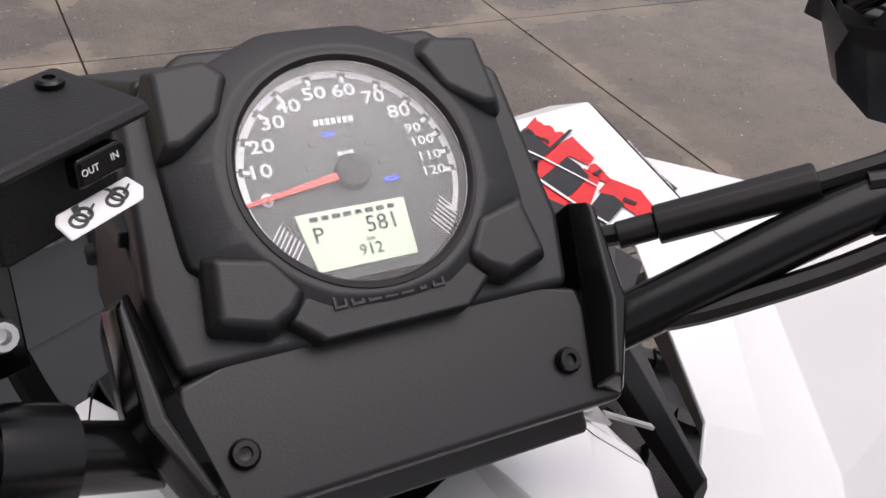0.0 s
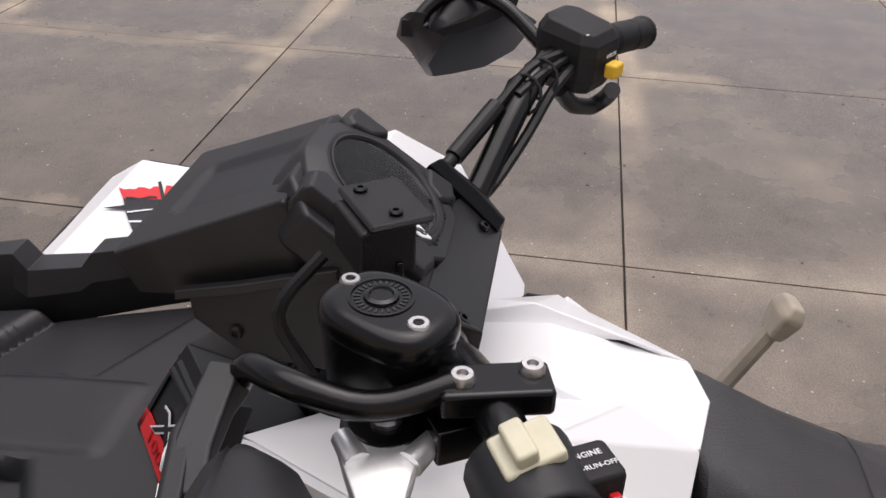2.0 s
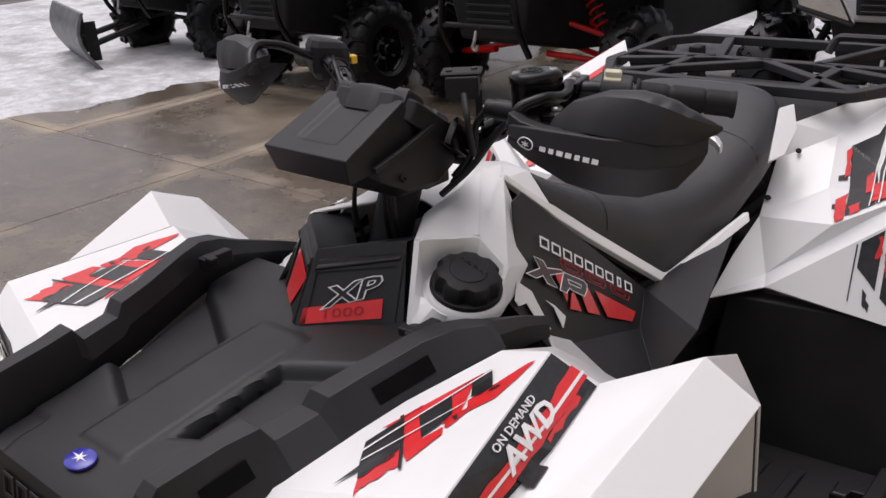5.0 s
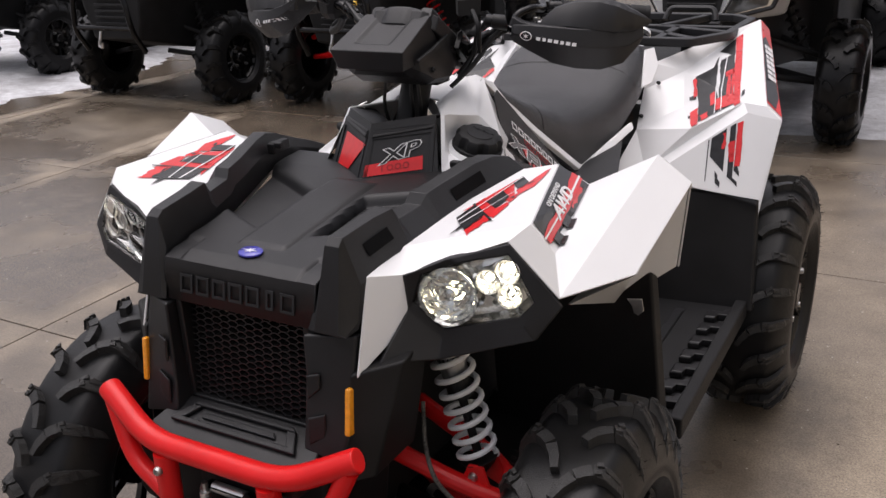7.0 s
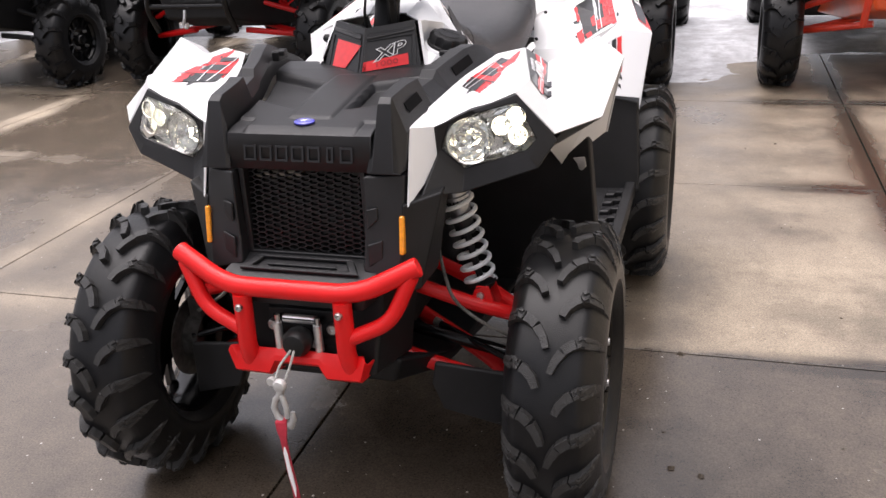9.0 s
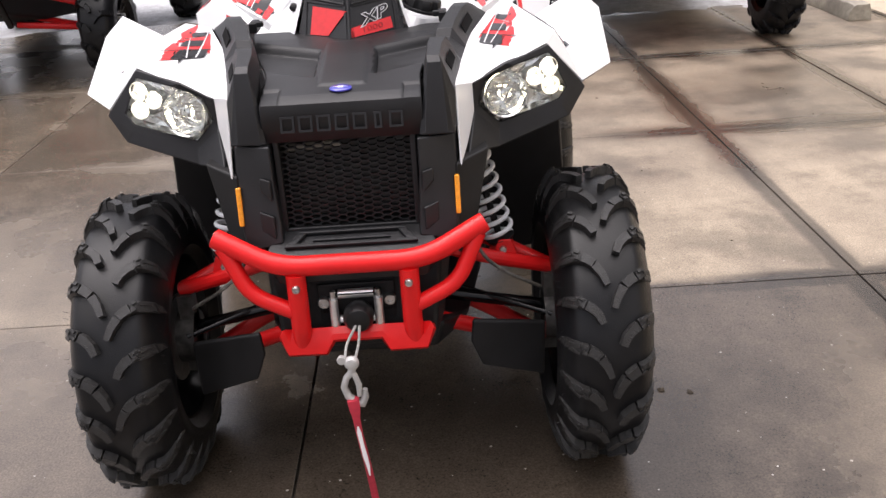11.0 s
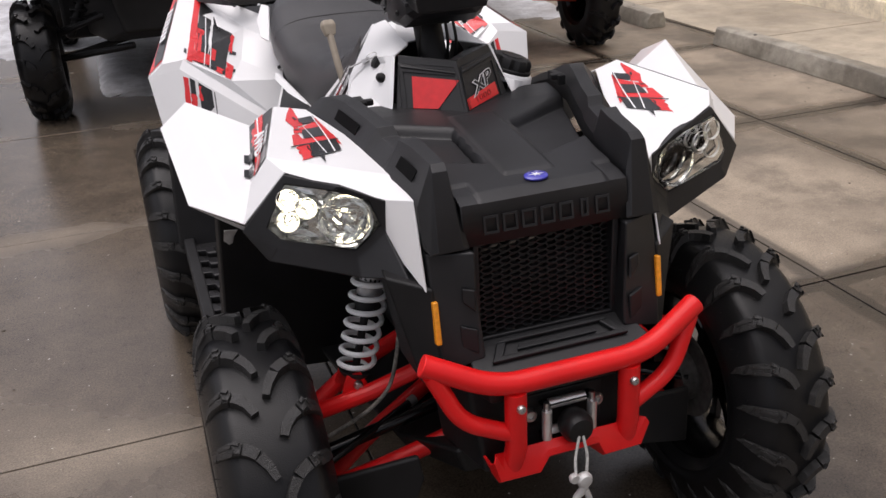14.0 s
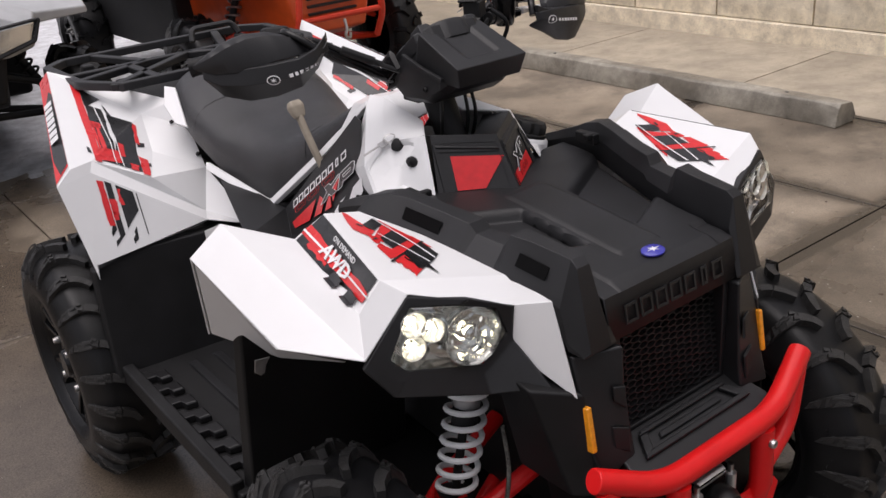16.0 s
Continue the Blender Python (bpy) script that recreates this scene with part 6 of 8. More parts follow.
tube(bm, rounded([(0.006, -0.455, 0.508), (0.004, -0.478, 0.482), (-0.004, -0.490, 0.458)], 0.02), 0.0026, 8)
part("winch_rope", bm, ROPE, winch, "grey synthetic winch rope loop")
bm = bmesh.new()
lathe(bm, [(0, -0.010), (0.008, -0.010), (0.0135, -0.004), (0.0145, 0.002), (0.011, 0.008), (0, 0.011)], 20, plane_of((-0.012, -0.497, 0.450), (1, 0, 0), (0, 0, 1)))
lathe(bm, [(0, -0.005), (0.008, -0.005), (0.0095, 0.0), (0.008, 0.005), (0, 0.005)], 14, plane_of((-0.030, -0.496, 0.457), (0.8, 0, 0.3), (-0.3, 0, 0.8)))
HK = [(0, -0.010), (-0.003, -0.022), (-0.013, -0.032), (-0.019, -0.052), (-0.013, -0.072), (0.000, -0.086), (0.013, -0.090), (0.019, -0.076), (0.020, -0.058)]
tube(bm, [(-0.012 + x, -0.497, 0.450 + z) for x, z in HK], [0.0085, 0.0075, 0.0065, 0.0068, 0.0075, 0.0085, 0.0088, 0.0075, 0.0045], 12)
part("winch_hook", bm, HOOKM, winch, "cast grey open hook")
bm = bmesh.new()
tube(bm, [(-0.010, -0.500, 0.430), (-0.002, -0.502, 0.405), (-0.003, -0.502, 0.380)], [0.0055, 0.0060, 0.0045], 8)
part("hook_latch", bm, HOOKM, winch, "grey spring latch")
bm = bmesh.new()
secs = []
for i, (x, y, z, w) in enumerate(((-0.014, -0.497, 0.376, 0.0105), (-0.016, -0.506, 0.372, 0.0115), (-0.014, -0.510, 0.355, 0.0105), (-0.013, -0.510, 0.335, 0.0075), (-0.010, -0.511, 0.300, 0.0068), (-0.005, -0.513, 0.262, 0.0070), (0.000, -0.514, 0.225, 0.0068), (0.005, -0.516, 0.180, 0.0070), (0.009, -0.517, 0.135, 0.0072))):
    a = radians(12 * math.sin(i * 1.4))
    c, d = math.cos(a), math.sin(a)
    secs.append([(x + u * c - v * d, y + u * d + v * c, z) for u, v in ((-w, -0.0022), (w, -0.0022), (w, 0.0022), (-w, 0.0022))])
loft(bm, secs)
strap_ = part("strap", bm, STRAPM, winch, "twisted red webbing pull strap", bevel=0.001)
bm = bmesh.new()
secs = []
for x, y, z, w in ((-0.0115, -0.5142, 0.318, 0.0012), (-0.0105, -0.5148, 0.305, 0.0042), (-0.0075, -0.5165, 0.280, 0.0036), (-0.0035, -0.5175, 0.250, 0.0045), (0.0005, -0.5180, 0.225, 0.0030), (0.002, -0.5192, 0.205, 0.0010)):
    secs.append([(x - w, y, z), (x + w, y, z), (x + w, y + 0.0024, z), (x - w, y + 0.0024, z)])
loft(bm, secs)
part("strap_print", bm, WHITEV, strap_, "worn white print")

# front suspension
for s in (-1, 1):
    bm = bmesh.new()
    for y in (-0.178, -0.03):
        tube(bm, rounded([(s * 0.13, y, 0.548), (s * 0.29, -0.12 + (y + 0.12) * 0.7, 0.492), (s * 0.418, -0.122, 0.446)], 0.04), 0.0165, 12)
    prism(bm, [(-0.030, -0.018), (0.040, -0.048), (0.016, 0.026), (-0.012, 0.026)], plane_of((s * 0.309, -0.145, 0.503), (s, 0, 0), (0, 0, 1)), 0.006)
    prism(bm, [(-0.030, -0.018), (0.040, -0.048), (0.016, 0.026), (-0.012, 0.026)], plane_of((s * 0.309, -0.093, 0.503), (s, 0, 0), (0, 0, 1)), 0.006)
    part("upper_arm", bm, RED, quad, "red painted upper suspension arm", bevel=0.002)
    bm = bmesh.new()
    for y in (-0.190, 0.0):
        tube(bm, rounded([(s * 0.12, y, 0.378), (s * 0.27, -0.12 + (y + 0.12) * 0.6, 0.318), (s * 0.412, -0.122, 0.262)], 0.05), 0.0180, 12)
    part("lower_arm", bm, RED, quad, "red painted lower suspension arm")
    bm = bmesh.new()
    loft(bm, [[(s * 0.228, -0.262, 0.395), (s * 0.222, -0.268, 0.345), (s * 0.245, -0.268, 0.285), (s * 0.385, -0.225, 0.225), (s * 0.39, -0.215, 0.355)], [(s * 0.228, -0.247, 0.395), (s * 0.222, -0.253, 0.345), (s * 0.245, -0.253, 0.285), (s * 0.385, -0.21, 0.225), (s * 0.39, -0.20, 0.355)]])
    part("arm_guard", bm, DARK, quad, "black plastic arm guard", bevel=0.006)
    bm = bmesh.new()
    tube(bm, [(s * 0.186, -0.085, 0.398), (s * 0.41, -0.175, 0.352)], 0.0075, 10)
    tube(bm, [(s * 0.12, -0.11, 0.40), (s * 0.42, -0.122, 0.345)], 0.014, 12)
    tie = part("tie_rod", bm, GLOSSK, quad, "black steering tie rod and half shaft")
    bm = bmesh.new()
    tube(bm, [(s * 0.178, -0.082, 0.400), (s * 0.192, -0.0875, 0.397)], 0.0105, 12)
    part("rod_end", bm, STEEL, tie, "bright rod end")
    a, c = Vector((s * 0.247, -0.116, 0.735)), Vector((s * 0.306, -0.119, 0.510))
    d = (c - a).normalized()
    bm = bmesh.new()
    tube(bm, [a - d * 0.03, a + d * 0.03], 0.024, 16)
    tube(bm, [a, a + d * 0.10], 0.022, 16)
    tube(bm, [a + d * 0.10, c], 0.008, 10)
    tube(bm, [c - d * 0.016, c - d * 0.004], [0.034, 0.026], 18)
    tube(bm, [c + Vector((0, 0.024, -0.003)), c + Vector((0, -0.024, -0.003))], 0.012, 14)
    shock = part("shock_absorber", bm, DARK, quad, "front shock absorber with a white coil spring", bevel=0.002)
    bm = bmesh.new()
    lathe(bm, [(0.0, -0.034), (0.022, -0.032), (0.027, -0.024), (0.027, 0.012), (0.031, 0.014), (0.031, 0.020), (0.024, 0.022), (0.023, 0.060), (0.0, 0.060)], 20, plane_of(a, d.orthogonal(), d.cross(d.orthogonal())))
    part("shock_body", bm, ALLOY, shock, "grey alloy shock body")
    bm = bmesh.new()
    tube(bm, [a + d * 0.06, c], 0.0065, 10)
    part("shock_rod", bm, STEEL, shock, "polished shock rod")
    bm = bmesh.new()
    o1 = d.orthogonal().normalized()
    o2 = d.cross(o1)
    turns, ln = 7.6, (c - a).length - 0.013
    pts = []
    for i in range(int(turns * 18) + 1):
        f = i / (turns * 18)
        an = 2 * math.pi * i / 18
        pts.append(a + d * (ln * (0.03 + 0.97 * f)) + (o1 * math.cos(an) + o2 * math.sin(an)) * (0.033 if 0.05 < f < 0.95 else 0.031))
    tube(bm, pts, 0.0052, 8)
    part("coil_spring", bm, SPRING, shock, "white painted coil spring")
    bolt(c + Vector((0, -0.028, -0.003)), (0, -1, 0), 0.009, 0.010, STEEL, shock, label="bright steel bolt")
    bm = bmesh.new()
    tube(bm, rounded([(s * 0.215, -0.15, 0.63), (s * 0.238, -0.19, 0.575), (s * 0.258, -0.20, 0.515), (s * 0.31, -0.195, 0.47), (s * 0.385, -0.17, 0.42)], 0.05), 0.004, 8)
    part("brake_hose", bm, BRAID, quad, "braided grey brake hose")
    bm = bmesh.new()
    lathe(bm, [(0.06, -0.03), (0.06, 0.01), (0.10, 0.012), (0.10, 0.016), (0.03, 0.02), (0.0, 0.02)], 24, Matrix.Translation((s * 0.425, FRONT_AXLE, 0.328)) @ Matrix.Rotation(radians(90 * s), 4, "Y"))
    box(bm, (s * 0.410, FRONT_AXLE, 0.345), (0.03, 0.05, 0.19))
    part("front_hub", bm, RADM, quad, "dark front hub and brake disc")
    bm = bmesh.new()
    tube(bm, [(s * 0.1, REAR_AXLE, 0.33), (s * 0.44, REAR_AXLE, 0.328)], 0.03, 14)
    tube(bm, [(s * 0.12, 1.0, 0.32), (s * 0.42, REAR_AXLE - 0.03, 0.29)], 0.016, 10)
    part("rear_axle", bm, DARK, quad, "black rear axle and arm")

# rear rack
bm = bmesh.new()
Z = 1.016
ring_ = rounded([(-0.28, 1.25, Z), (-0.350, 1.38, Z), (-0.355, 1.68, Z), (-0.29, 1.75, Z), (0.29, 1.75, Z), (0.355, 1.68, Z), (0.350, 1.38, Z), (0.28, 1.25, Z), (-0.28, 1.25, Z)], 0.014)
rows = []
for i, q in enumerate(ring_[:-1]):
    along = (ring_[(i + 1) % (len(ring_) - 1)] - ring_[i - 1 if i else len(ring_) - 2]).normalized()
    out = Vector((along.y, -along.x, 0))
    rows.append([tuple(q + out * u + Vector((0, 0, v))) for u, v in ((-0.015, -0.012), (0.015, -0.012), (0.013, 0.010), (-0.013, 0.010))])
loft(bm, rows + rows[:1], cap=False)
bmesh.ops.remove_doubles(bm, verts=bm.verts[:], dist=1e-6)
rack = part("rear_rack", bm, BLACK, quad, "black plastic rear cargo rack lattice", bevel=0.003)
for x0, y0, x1, y1 in ((-0.30, 1.26, 0.0, 1.50), (0.30, 1.26, 0.0, 1.50), (-0.36, 1.50, 0.36, 1.50), (-0.2, 1.74, -0.12, 1.5), (0.2, 1.74, 0.12, 1.5), (-0.36, 1.40, -0.12, 1.5), (0.36, 1.40, 0.12, 1.5), (-0.18, 1.25, -0.18, 1.5), (0.18, 1.25, 0.18, 1.5)):
    bm = bmesh.new()
    v = Vector((x1 - x0, y1 - y0, 0))
    box(bm, ((x0 + x1) / 2, (y0 + y1) / 2, Z - 0.002), (v.length, 0.026, 0.020), Matrix.Rotation(math.atan2(v.y, v.x), 3, "Z"))
    part("rack_bar", bm, BLACK, rack, bevel=0.004)
for x in (-0.25, 0.25):
    for y in (1.34, 1.65):
        bm = bmesh.new()
        box(bm, (x, y, 0.95), (0.04, 0.05, 0.13), taper=0.8)
        part("rack_mount", bm, DARK, rack, bevel=0.006)
bm = bmesh.new()
box(bm, (0, 1.50, 0.88), (0.56, 0.46, 0.08))
part("rear_deck", bm, DARK, rack, "black plastic rear deck", bevel=0.006)
bm = bmesh.new()
tube(bm, rounded([(0.09, 1.66, Z), (0.10, 1.68, Z + 0.035), (0.24, 1.68, Z + 0.035), (0.25, 1.66, Z)], 0.02), 0.010, 8)
part("rack_handle", bm, BLACK, rack, "low black rack handle")

# gear lever
bm = bmesh.new()
tube(bm, rounded([(-0.128, 0.500, 0.90), (-0.136, 0.535, 0.97), (-0.140, 0.562, 1.025)], 0.03), 0.0085, 8)
lever = part("gear_lever", bm, TAN, quad, "worn tan gear lever")
bm = bmesh.new()
m = plane_of((-0.140, 0.564, 1.030), (1.0, 0.2, 0.0), (0.0, 0.4, 0.9))
loft(bm, [[tuple(m @ Vector((x * 0.8, -0.012, z * 0.8))) for x, z in ((-0.016, -0.009), (0.016, -0.009), (0.016, 0.009), (-0.016, 0.009))], [tuple(m @ Vector((x, 0.014, z))) for x, z in ((-0.018, -0.011), (0.018, -0.011), (0.018, 0.011), (-0.018, 0.011))], [tuple(m @ Vector((x * 0.8, 0.026, z * 0.6))) for x, z in ((-0.016, -0.011), (0.016, -0.011), (0.016, 0.011), (-0.016, 0.011))]])
part("lever_knob", bm, TAN, lever, bevel=0.004)

# ---- instrument pod and handlebar ----
POD = Matrix(((-1, 0, 0, 0.004), (0, -0.8, 0.6, 0.237), (0, 0.6, 0.8, 1.195), (0, 0, 0, 1)))
RD = 0.0425


def pv(x, y, z=0.0):
    return POD @ Vector((x, y, z))


def pm(x, y, z=0.0, turn=0.0):
    return POD @ Matrix.Translation((x, y, z)) @ Matrix.Rotation(radians(turn), 4, "Z")


bm = bmesh.new()
secs = []
for y, wt, zt, wb, zb, dip in ((0.075, 0.079, 1.172, 0.070, 1.136, 0.0), (0.096, 0.0775, 1.181, 0.071, 1.138, 0.0), (0.104, 0.077, 1.184, 0.072, 1.139, 0.005), (0.192, 0.071, 1.221, 0.078, 1.150, 0.006), (0.200, 0.069, 1.202, 0.078, 1.140, 0.004), (0.25, 0.068, 1.162, 0.076, 1.12, 0.0), (0.30, 0.07, 1.124, 0.076, 1.10, 0.0)):
    secs.append([(-wb, y + 0.010, zb), (wb, y + 0.010, zb), (wt, y, zt), (0.040, y, zt), (0.031, y, zt - dip), (-0.031, y, zt - dip), (-0.040, y, zt), (-wt, y, zt)])
loft(bm, secs)
pod = part("instrument_pod", bm, BLACK, quad, "textured black plastic instrument pod", bevel=0.0025, angle=12)
bm = bmesh.new()
secs = []
for y, w, zb, zt in ((0.118, 0.066, 1.128, 1.142), (0.128, 0.082, 1.118, 1.148), (0.165, 0.090, 1.098, 1.160), (0.230, 0.088, 1.092, 1.176), (0.268, 0.080, 1.104, 1.150), (0.292, 0.070, 1.112, 1.125)):
    secs.append([(-w * 0.80, y, zb), (w * 0.80, y, zb), (w, y, zb + 0.012), (w * 0.96, y, zt), (-w * 0.96, y, zt), (-w, y, zb + 0.012)])
loft(bm, secs)
lower = part("pod_lower_shell", bm, BLACK, pod, "black lower pod shell", bevel=0.003, angle=15)
for s in (-1, 1):
    bolt((s * 0.0885, 0.160, 1.128), (s, 0, 0), 0.005, 0.004, DARK, lower, "screw")
    bm = bmesh.new()
    loft(bm, [[(s * (x - 0.006), y, z - 0.004), (s * (x + 0.002), y, z - 0.004), (s * (x + 0.001), y, z + 0.003), (s * (x - 0.006), y, z + 0.003)] for x, y, z in ((0.084, 0.118, 1.149), (0.089, 0.165, 1.163), (0.085, 0.229, 1.180))])
    part("pod_rib", bm, BLACK, pod, bevel=0.001)

# face: bezel ring, faceted surround, four corner pads, chin, lower plate with fins
bm = bmesh.new()
lathe(bm, [(RD, 0.004), (RD + 0.0008, 0.0105), (RD + 0.002, 0.0118), (RD + 0.0036, 0.0115), (RD + 0.004, 0.002), (RD - 0.004, -0.01)], 64, POD, closed=True)
bezel = part("bezel", bm, BLACK, pod, "thick black gauge bezel")
EDGE = ((0.068, 0.018), (0.067, -0.024), (0.040, -0.050), (0.026, -0.0585), (-0.028, -0.0585), (-0.040, -0.050), (-0.068, -0.024), (-0.069, 0.016), (-0.047, 0.050), (-0.020, 0.062), (0.020, 0.062), (0.046, 0.050))


def edge_reach(a):
    """How far the surround's outline lies from the dial's middle along the angle a."""
    c, sn, best = math.cos(a), math.sin(a), 0.07
    for (x0, y0), (x1, y1) in zip(EDGE, EDGE[1:] + EDGE[:1]):
        den = c * (y1 - y0) - sn * (x1 - x0)
        if abs(den) > 1e-9:
            r, f = (x0 * (y1 - y0) - y0 * (x1 - x0)) / den, (x0 * sn - y0 * c) / den
            if r > 0 and -1e-6 <= f <= 1 + 1e-6:
                best = r
    return best


bm = bmesh.new()
rows = []
for f, z in ((None, 0.0108), (0.18, 0.0112), (0.55, 0.0085), (0.88, 0.0045), (1.0, -0.004), (1.02, -0.03)):
    ring = []
    for i in range(72):
        a = 2 * math.pi * i / 72
        r = RD + 0.0032 if f is None else RD + 0.0032 + (edge_reach(a) - RD - 0.0032) * f
        ring.append(tuple(pv(r * math.cos(a), r * math.sin(a), z)))
    rows.append(ring)
loft(bm, rows, cap=False)
part("bezel_surround", bm, BLACK, pod, "faceted black gauge surround", bevel=0.0012, angle=22)
for s in (-1, 1):
    for outline, lift in ((((0.0655, 0.0475), (0.0430, 0.0500), (0.0350, 0.0425), (0.0425, 0.0245), (0.0590, 0.0130), (0.0670, 0.0130)), 0.0105), (((0.0615, -0.0210), (0.0385, -0.0262), (0.0290, -0.0412), (0.0345, -0.0480), (0.0450, -0.0535), (0.0645, -0.0475)), 0.0105)):
        cx, cy = sum(x for x, _ in outline) / 6, sum(y for _, y in outline) / 6
        bm = bmesh.new()
        loft(bm, [[tuple(pv(s * (cx + (x - cx) * k), cy + (y - cy) * k, z)) for x, y in outline] for k, z in ((1.04, -0.02), (1.0, lift - 0.004), (0.80, lift + 0.0022))])
        part("bezel_pad", bm, BLACK, pod, bevel=0.0022, segments=3)
bm = bmesh.new()
loft(bm, [[tuple(pv(x, y, z)) for x, y in ((-0.084, -0.106), (0.082, -0.106), (0.078, -0.060), (0.05, -0.052), (-0.05, -0.052), (-0.078, -0.060))] for z in (-0.02, -0.001)])
plate = part("pod_face_plate", bm, PLATEM, pod, "smooth charcoal lower face plate", bevel=0.003)
bm = bmesh.new()
loft(bm, [[tuple(pv(x, y, z)) for x, y in ((-0.076, -0.0585), (0.074, -0.0585), (0.080, -0.030), (0.076, 0.036), (0.050, 0.058), (-0.050, 0.058), (-0.076, 0.036), (-0.081, -0.030))] for z in (-0.03, 0.0012)])
part("pod_face", bm, BLACK, pod, bevel=0.004)
for s in (-1, 1):
    bm = bmesh.new()
    base = ((0.0690, -0.0995), (0.0800, -0.1040), (0.0945, -0.0720), (0.0945, -0.0310), (0.0850, -0.0265), (0.0760, -0.0700))
    crest = ((0.0735, -0.0975), (0.0765, -0.0985), (0.0895, -0.0715), (0.0905, -0.0330), (0.0880, -0.0300), (0.0835, -0.0700))
    loft(bm, [[tuple(pv(s * x, y, z)) for x, y in ring] for ring, z in ((base, -0.03), (base, 0.001), (crest, 0.0105))])
    part("face_lug", bm, GLOSSK, plate, bevel=0.0018)
    bolt(pv(s * 0.062, -0.0868, -0.0012), POD.to_3x3() @ Vector((0, 0, 1)), 0.0052, 0.004, GLOSSK, plate, "face_bolt", "dark recessed bolt")
bm = bmesh.new()
loft(bm, [[tuple(pv(x * k, y, z)) for x, y in ((-0.0290, -0.0590), (0.0270, -0.0590), (0.0385, -0.0500), (0.0300, -0.0400), (-0.0300, -0.0400), (-0.0390, -0.0500))] for k, z in ((1.03, -0.015), (1.0, 0.0075), (0.95, 0.0095))])
chin = part("bezel_chin", bm, BLACK, pod, bevel=0.0025)
hollow_bars(7, 0.043, 0.0062, pm(-0.002, -0.0468, 0.0094), BLACK, chin, 0.0012, 0.0011)

# dial
bm = bmesh.new()
lathe(bm, [(RD, -0.002), (RD, 0.003), (0, 0.003)], 64, POD)
dial = part("speedometer_dial", bm, DIAL, pod, "charcoal speedometer dial with white numerals")
LIST = ((0, 189), (10, 170), (20, 153), (30, 135), (40, 119), (50, 99), (60, 79), (70, 59), (80, 40), (90, 25.5), (100, 15), (110, 3.5), (120, -7.5))
for v, a in LIST:
    r = RD * (0.79 if v < 90 else 0.76)
    word(str(v), 0.0074 if v < 90 else 0.0052, pm(r * math.cos(radians(a)), r * math.sin(radians(a)), 0.0034), WHITEV, dial, "numeral", 0.0002, stretch=1.3, bold=0.015)
bm = bmesh.new()


def arc_piece(r0, r1, a0, a1, z=0.0033, h=0.0004, n=6):
    pts = [(r0 * math.cos(radians(a0 + (a1 - a0) * i / n)), r0 * math.sin(radians(a0 + (a1 - a0) * i / n))) for i in range(n + 1)]
    pts += [(r1 * math.cos(radians(a1 + (a0 - a1) * i / n)), r1 * math.sin(radians(a1 + (a0 - a1) * i / n))) for i in range(n + 1)]
    prism(bm, pts, POD @ Matrix.Translation((0, 0, z)), h)


for (v, a), (v2, a2) in zip(LIST, LIST[1:]):
    arc_piece(RD * 0.92, RD * 0.965, a - 2, a2 + 3)
    arc_piece(RD * 0.965, RD * 0.985, a - 0.5, a2 + 0.5)
    arc_piece(RD * 0.87, RD * 0.93, a2 + 1.6, a2 - 0.8, n=2)
arc_piece(RD * 0.93, RD * 0.98, -8, -30)
arc_piece(RD * 0.88, RD * 0.98, -30, -32, n=2)
arc_piece(RD * 0.955, RD * 0.985, 190, 214)
part("dial_scale", bm, WHITEV, dial, smooth=False)
bm = bmesh.new()
for s in (-1, 1):
    for k in range(7):
        a = radians((-44 if s > 0 else 224) + s * 2.6 * k)
        c = Vector((RD * 0.90 * math.cos(a), RD * 0.90 * math.sin(a), 0.0033))
        box(bm, POD @ c, (0.0005, 0.009, 0.0004), (POD.to_3x3() @ Matrix.Rotation(radians(38 * s), 3, "Z")))
part("dial_hatching", bm, WHITEV, dial, smooth=False)
bars(7, 0.016, 0.0026, pm(-0.001, 0.0215, 0.0033), WHITEV, dial, 0.0003)
bars(3, 0.0065, 0.0016, pm(0, 0.0082, 0.0033), WHITEV, dial, 0.0003)
bm = bmesh.new()
a = radians(189)
prism(bm, [(0.004, -0.0014), (0.004, 0.0014), (0.042, 0.0006), (0.042, -0.0006)], POD @ Matrix.Rotation(a, 4, "Z") @ Matrix.Translation((0, 0, 0.0052)), 0.0008)
part("needle", bm, NEEDLE, dial, "red pointer resting at zero", smooth=False)
bm = bmesh.new()
lathe(bm, [(0.0066, 0.003), (0.0066, 0.0068), (0.006, 0.0075), (0, 0.0075)], 28, POD)
part("needle_hub", bm, BLACK, dial, "matt black pointer hub")
bm = bmesh.new()
prism(bm, [(-0.0185, -0.0345), (0.0195, -0.0345), (0.0205, -0.0125), (-0.0215, -0.0125)], POD @ Matrix.Translation((-0.0040, 0, 0.0032)), 0.0006)
lcd = part("lcd_display", bm, LCD, dial, "pale green lit display", smooth=False)
word("P", 0.0085, pm(-0.0190, -0.0215, 0.0042), INK, lcd, "lcd_reading", 0.0001)
word("581", 0.0088, pm(0.0055, -0.0208, 0.0042), INK, lcd, "lcd_reading", 0.0001)
word("km", 0.0026, pm(-0.0005, -0.0258, 0.0042), INK, lcd, "lcd_reading", 0.0001)
word("912", 0.0062, pm(-0.0015, -0.0298, 0.0042), INK, lcd, "lcd_reading", 0.0001)
bars(8, 0.034, 0.0016, pm(-0.0045, -0.0152, 0.0042), INK, lcd, 0.0002, gap=0.3)
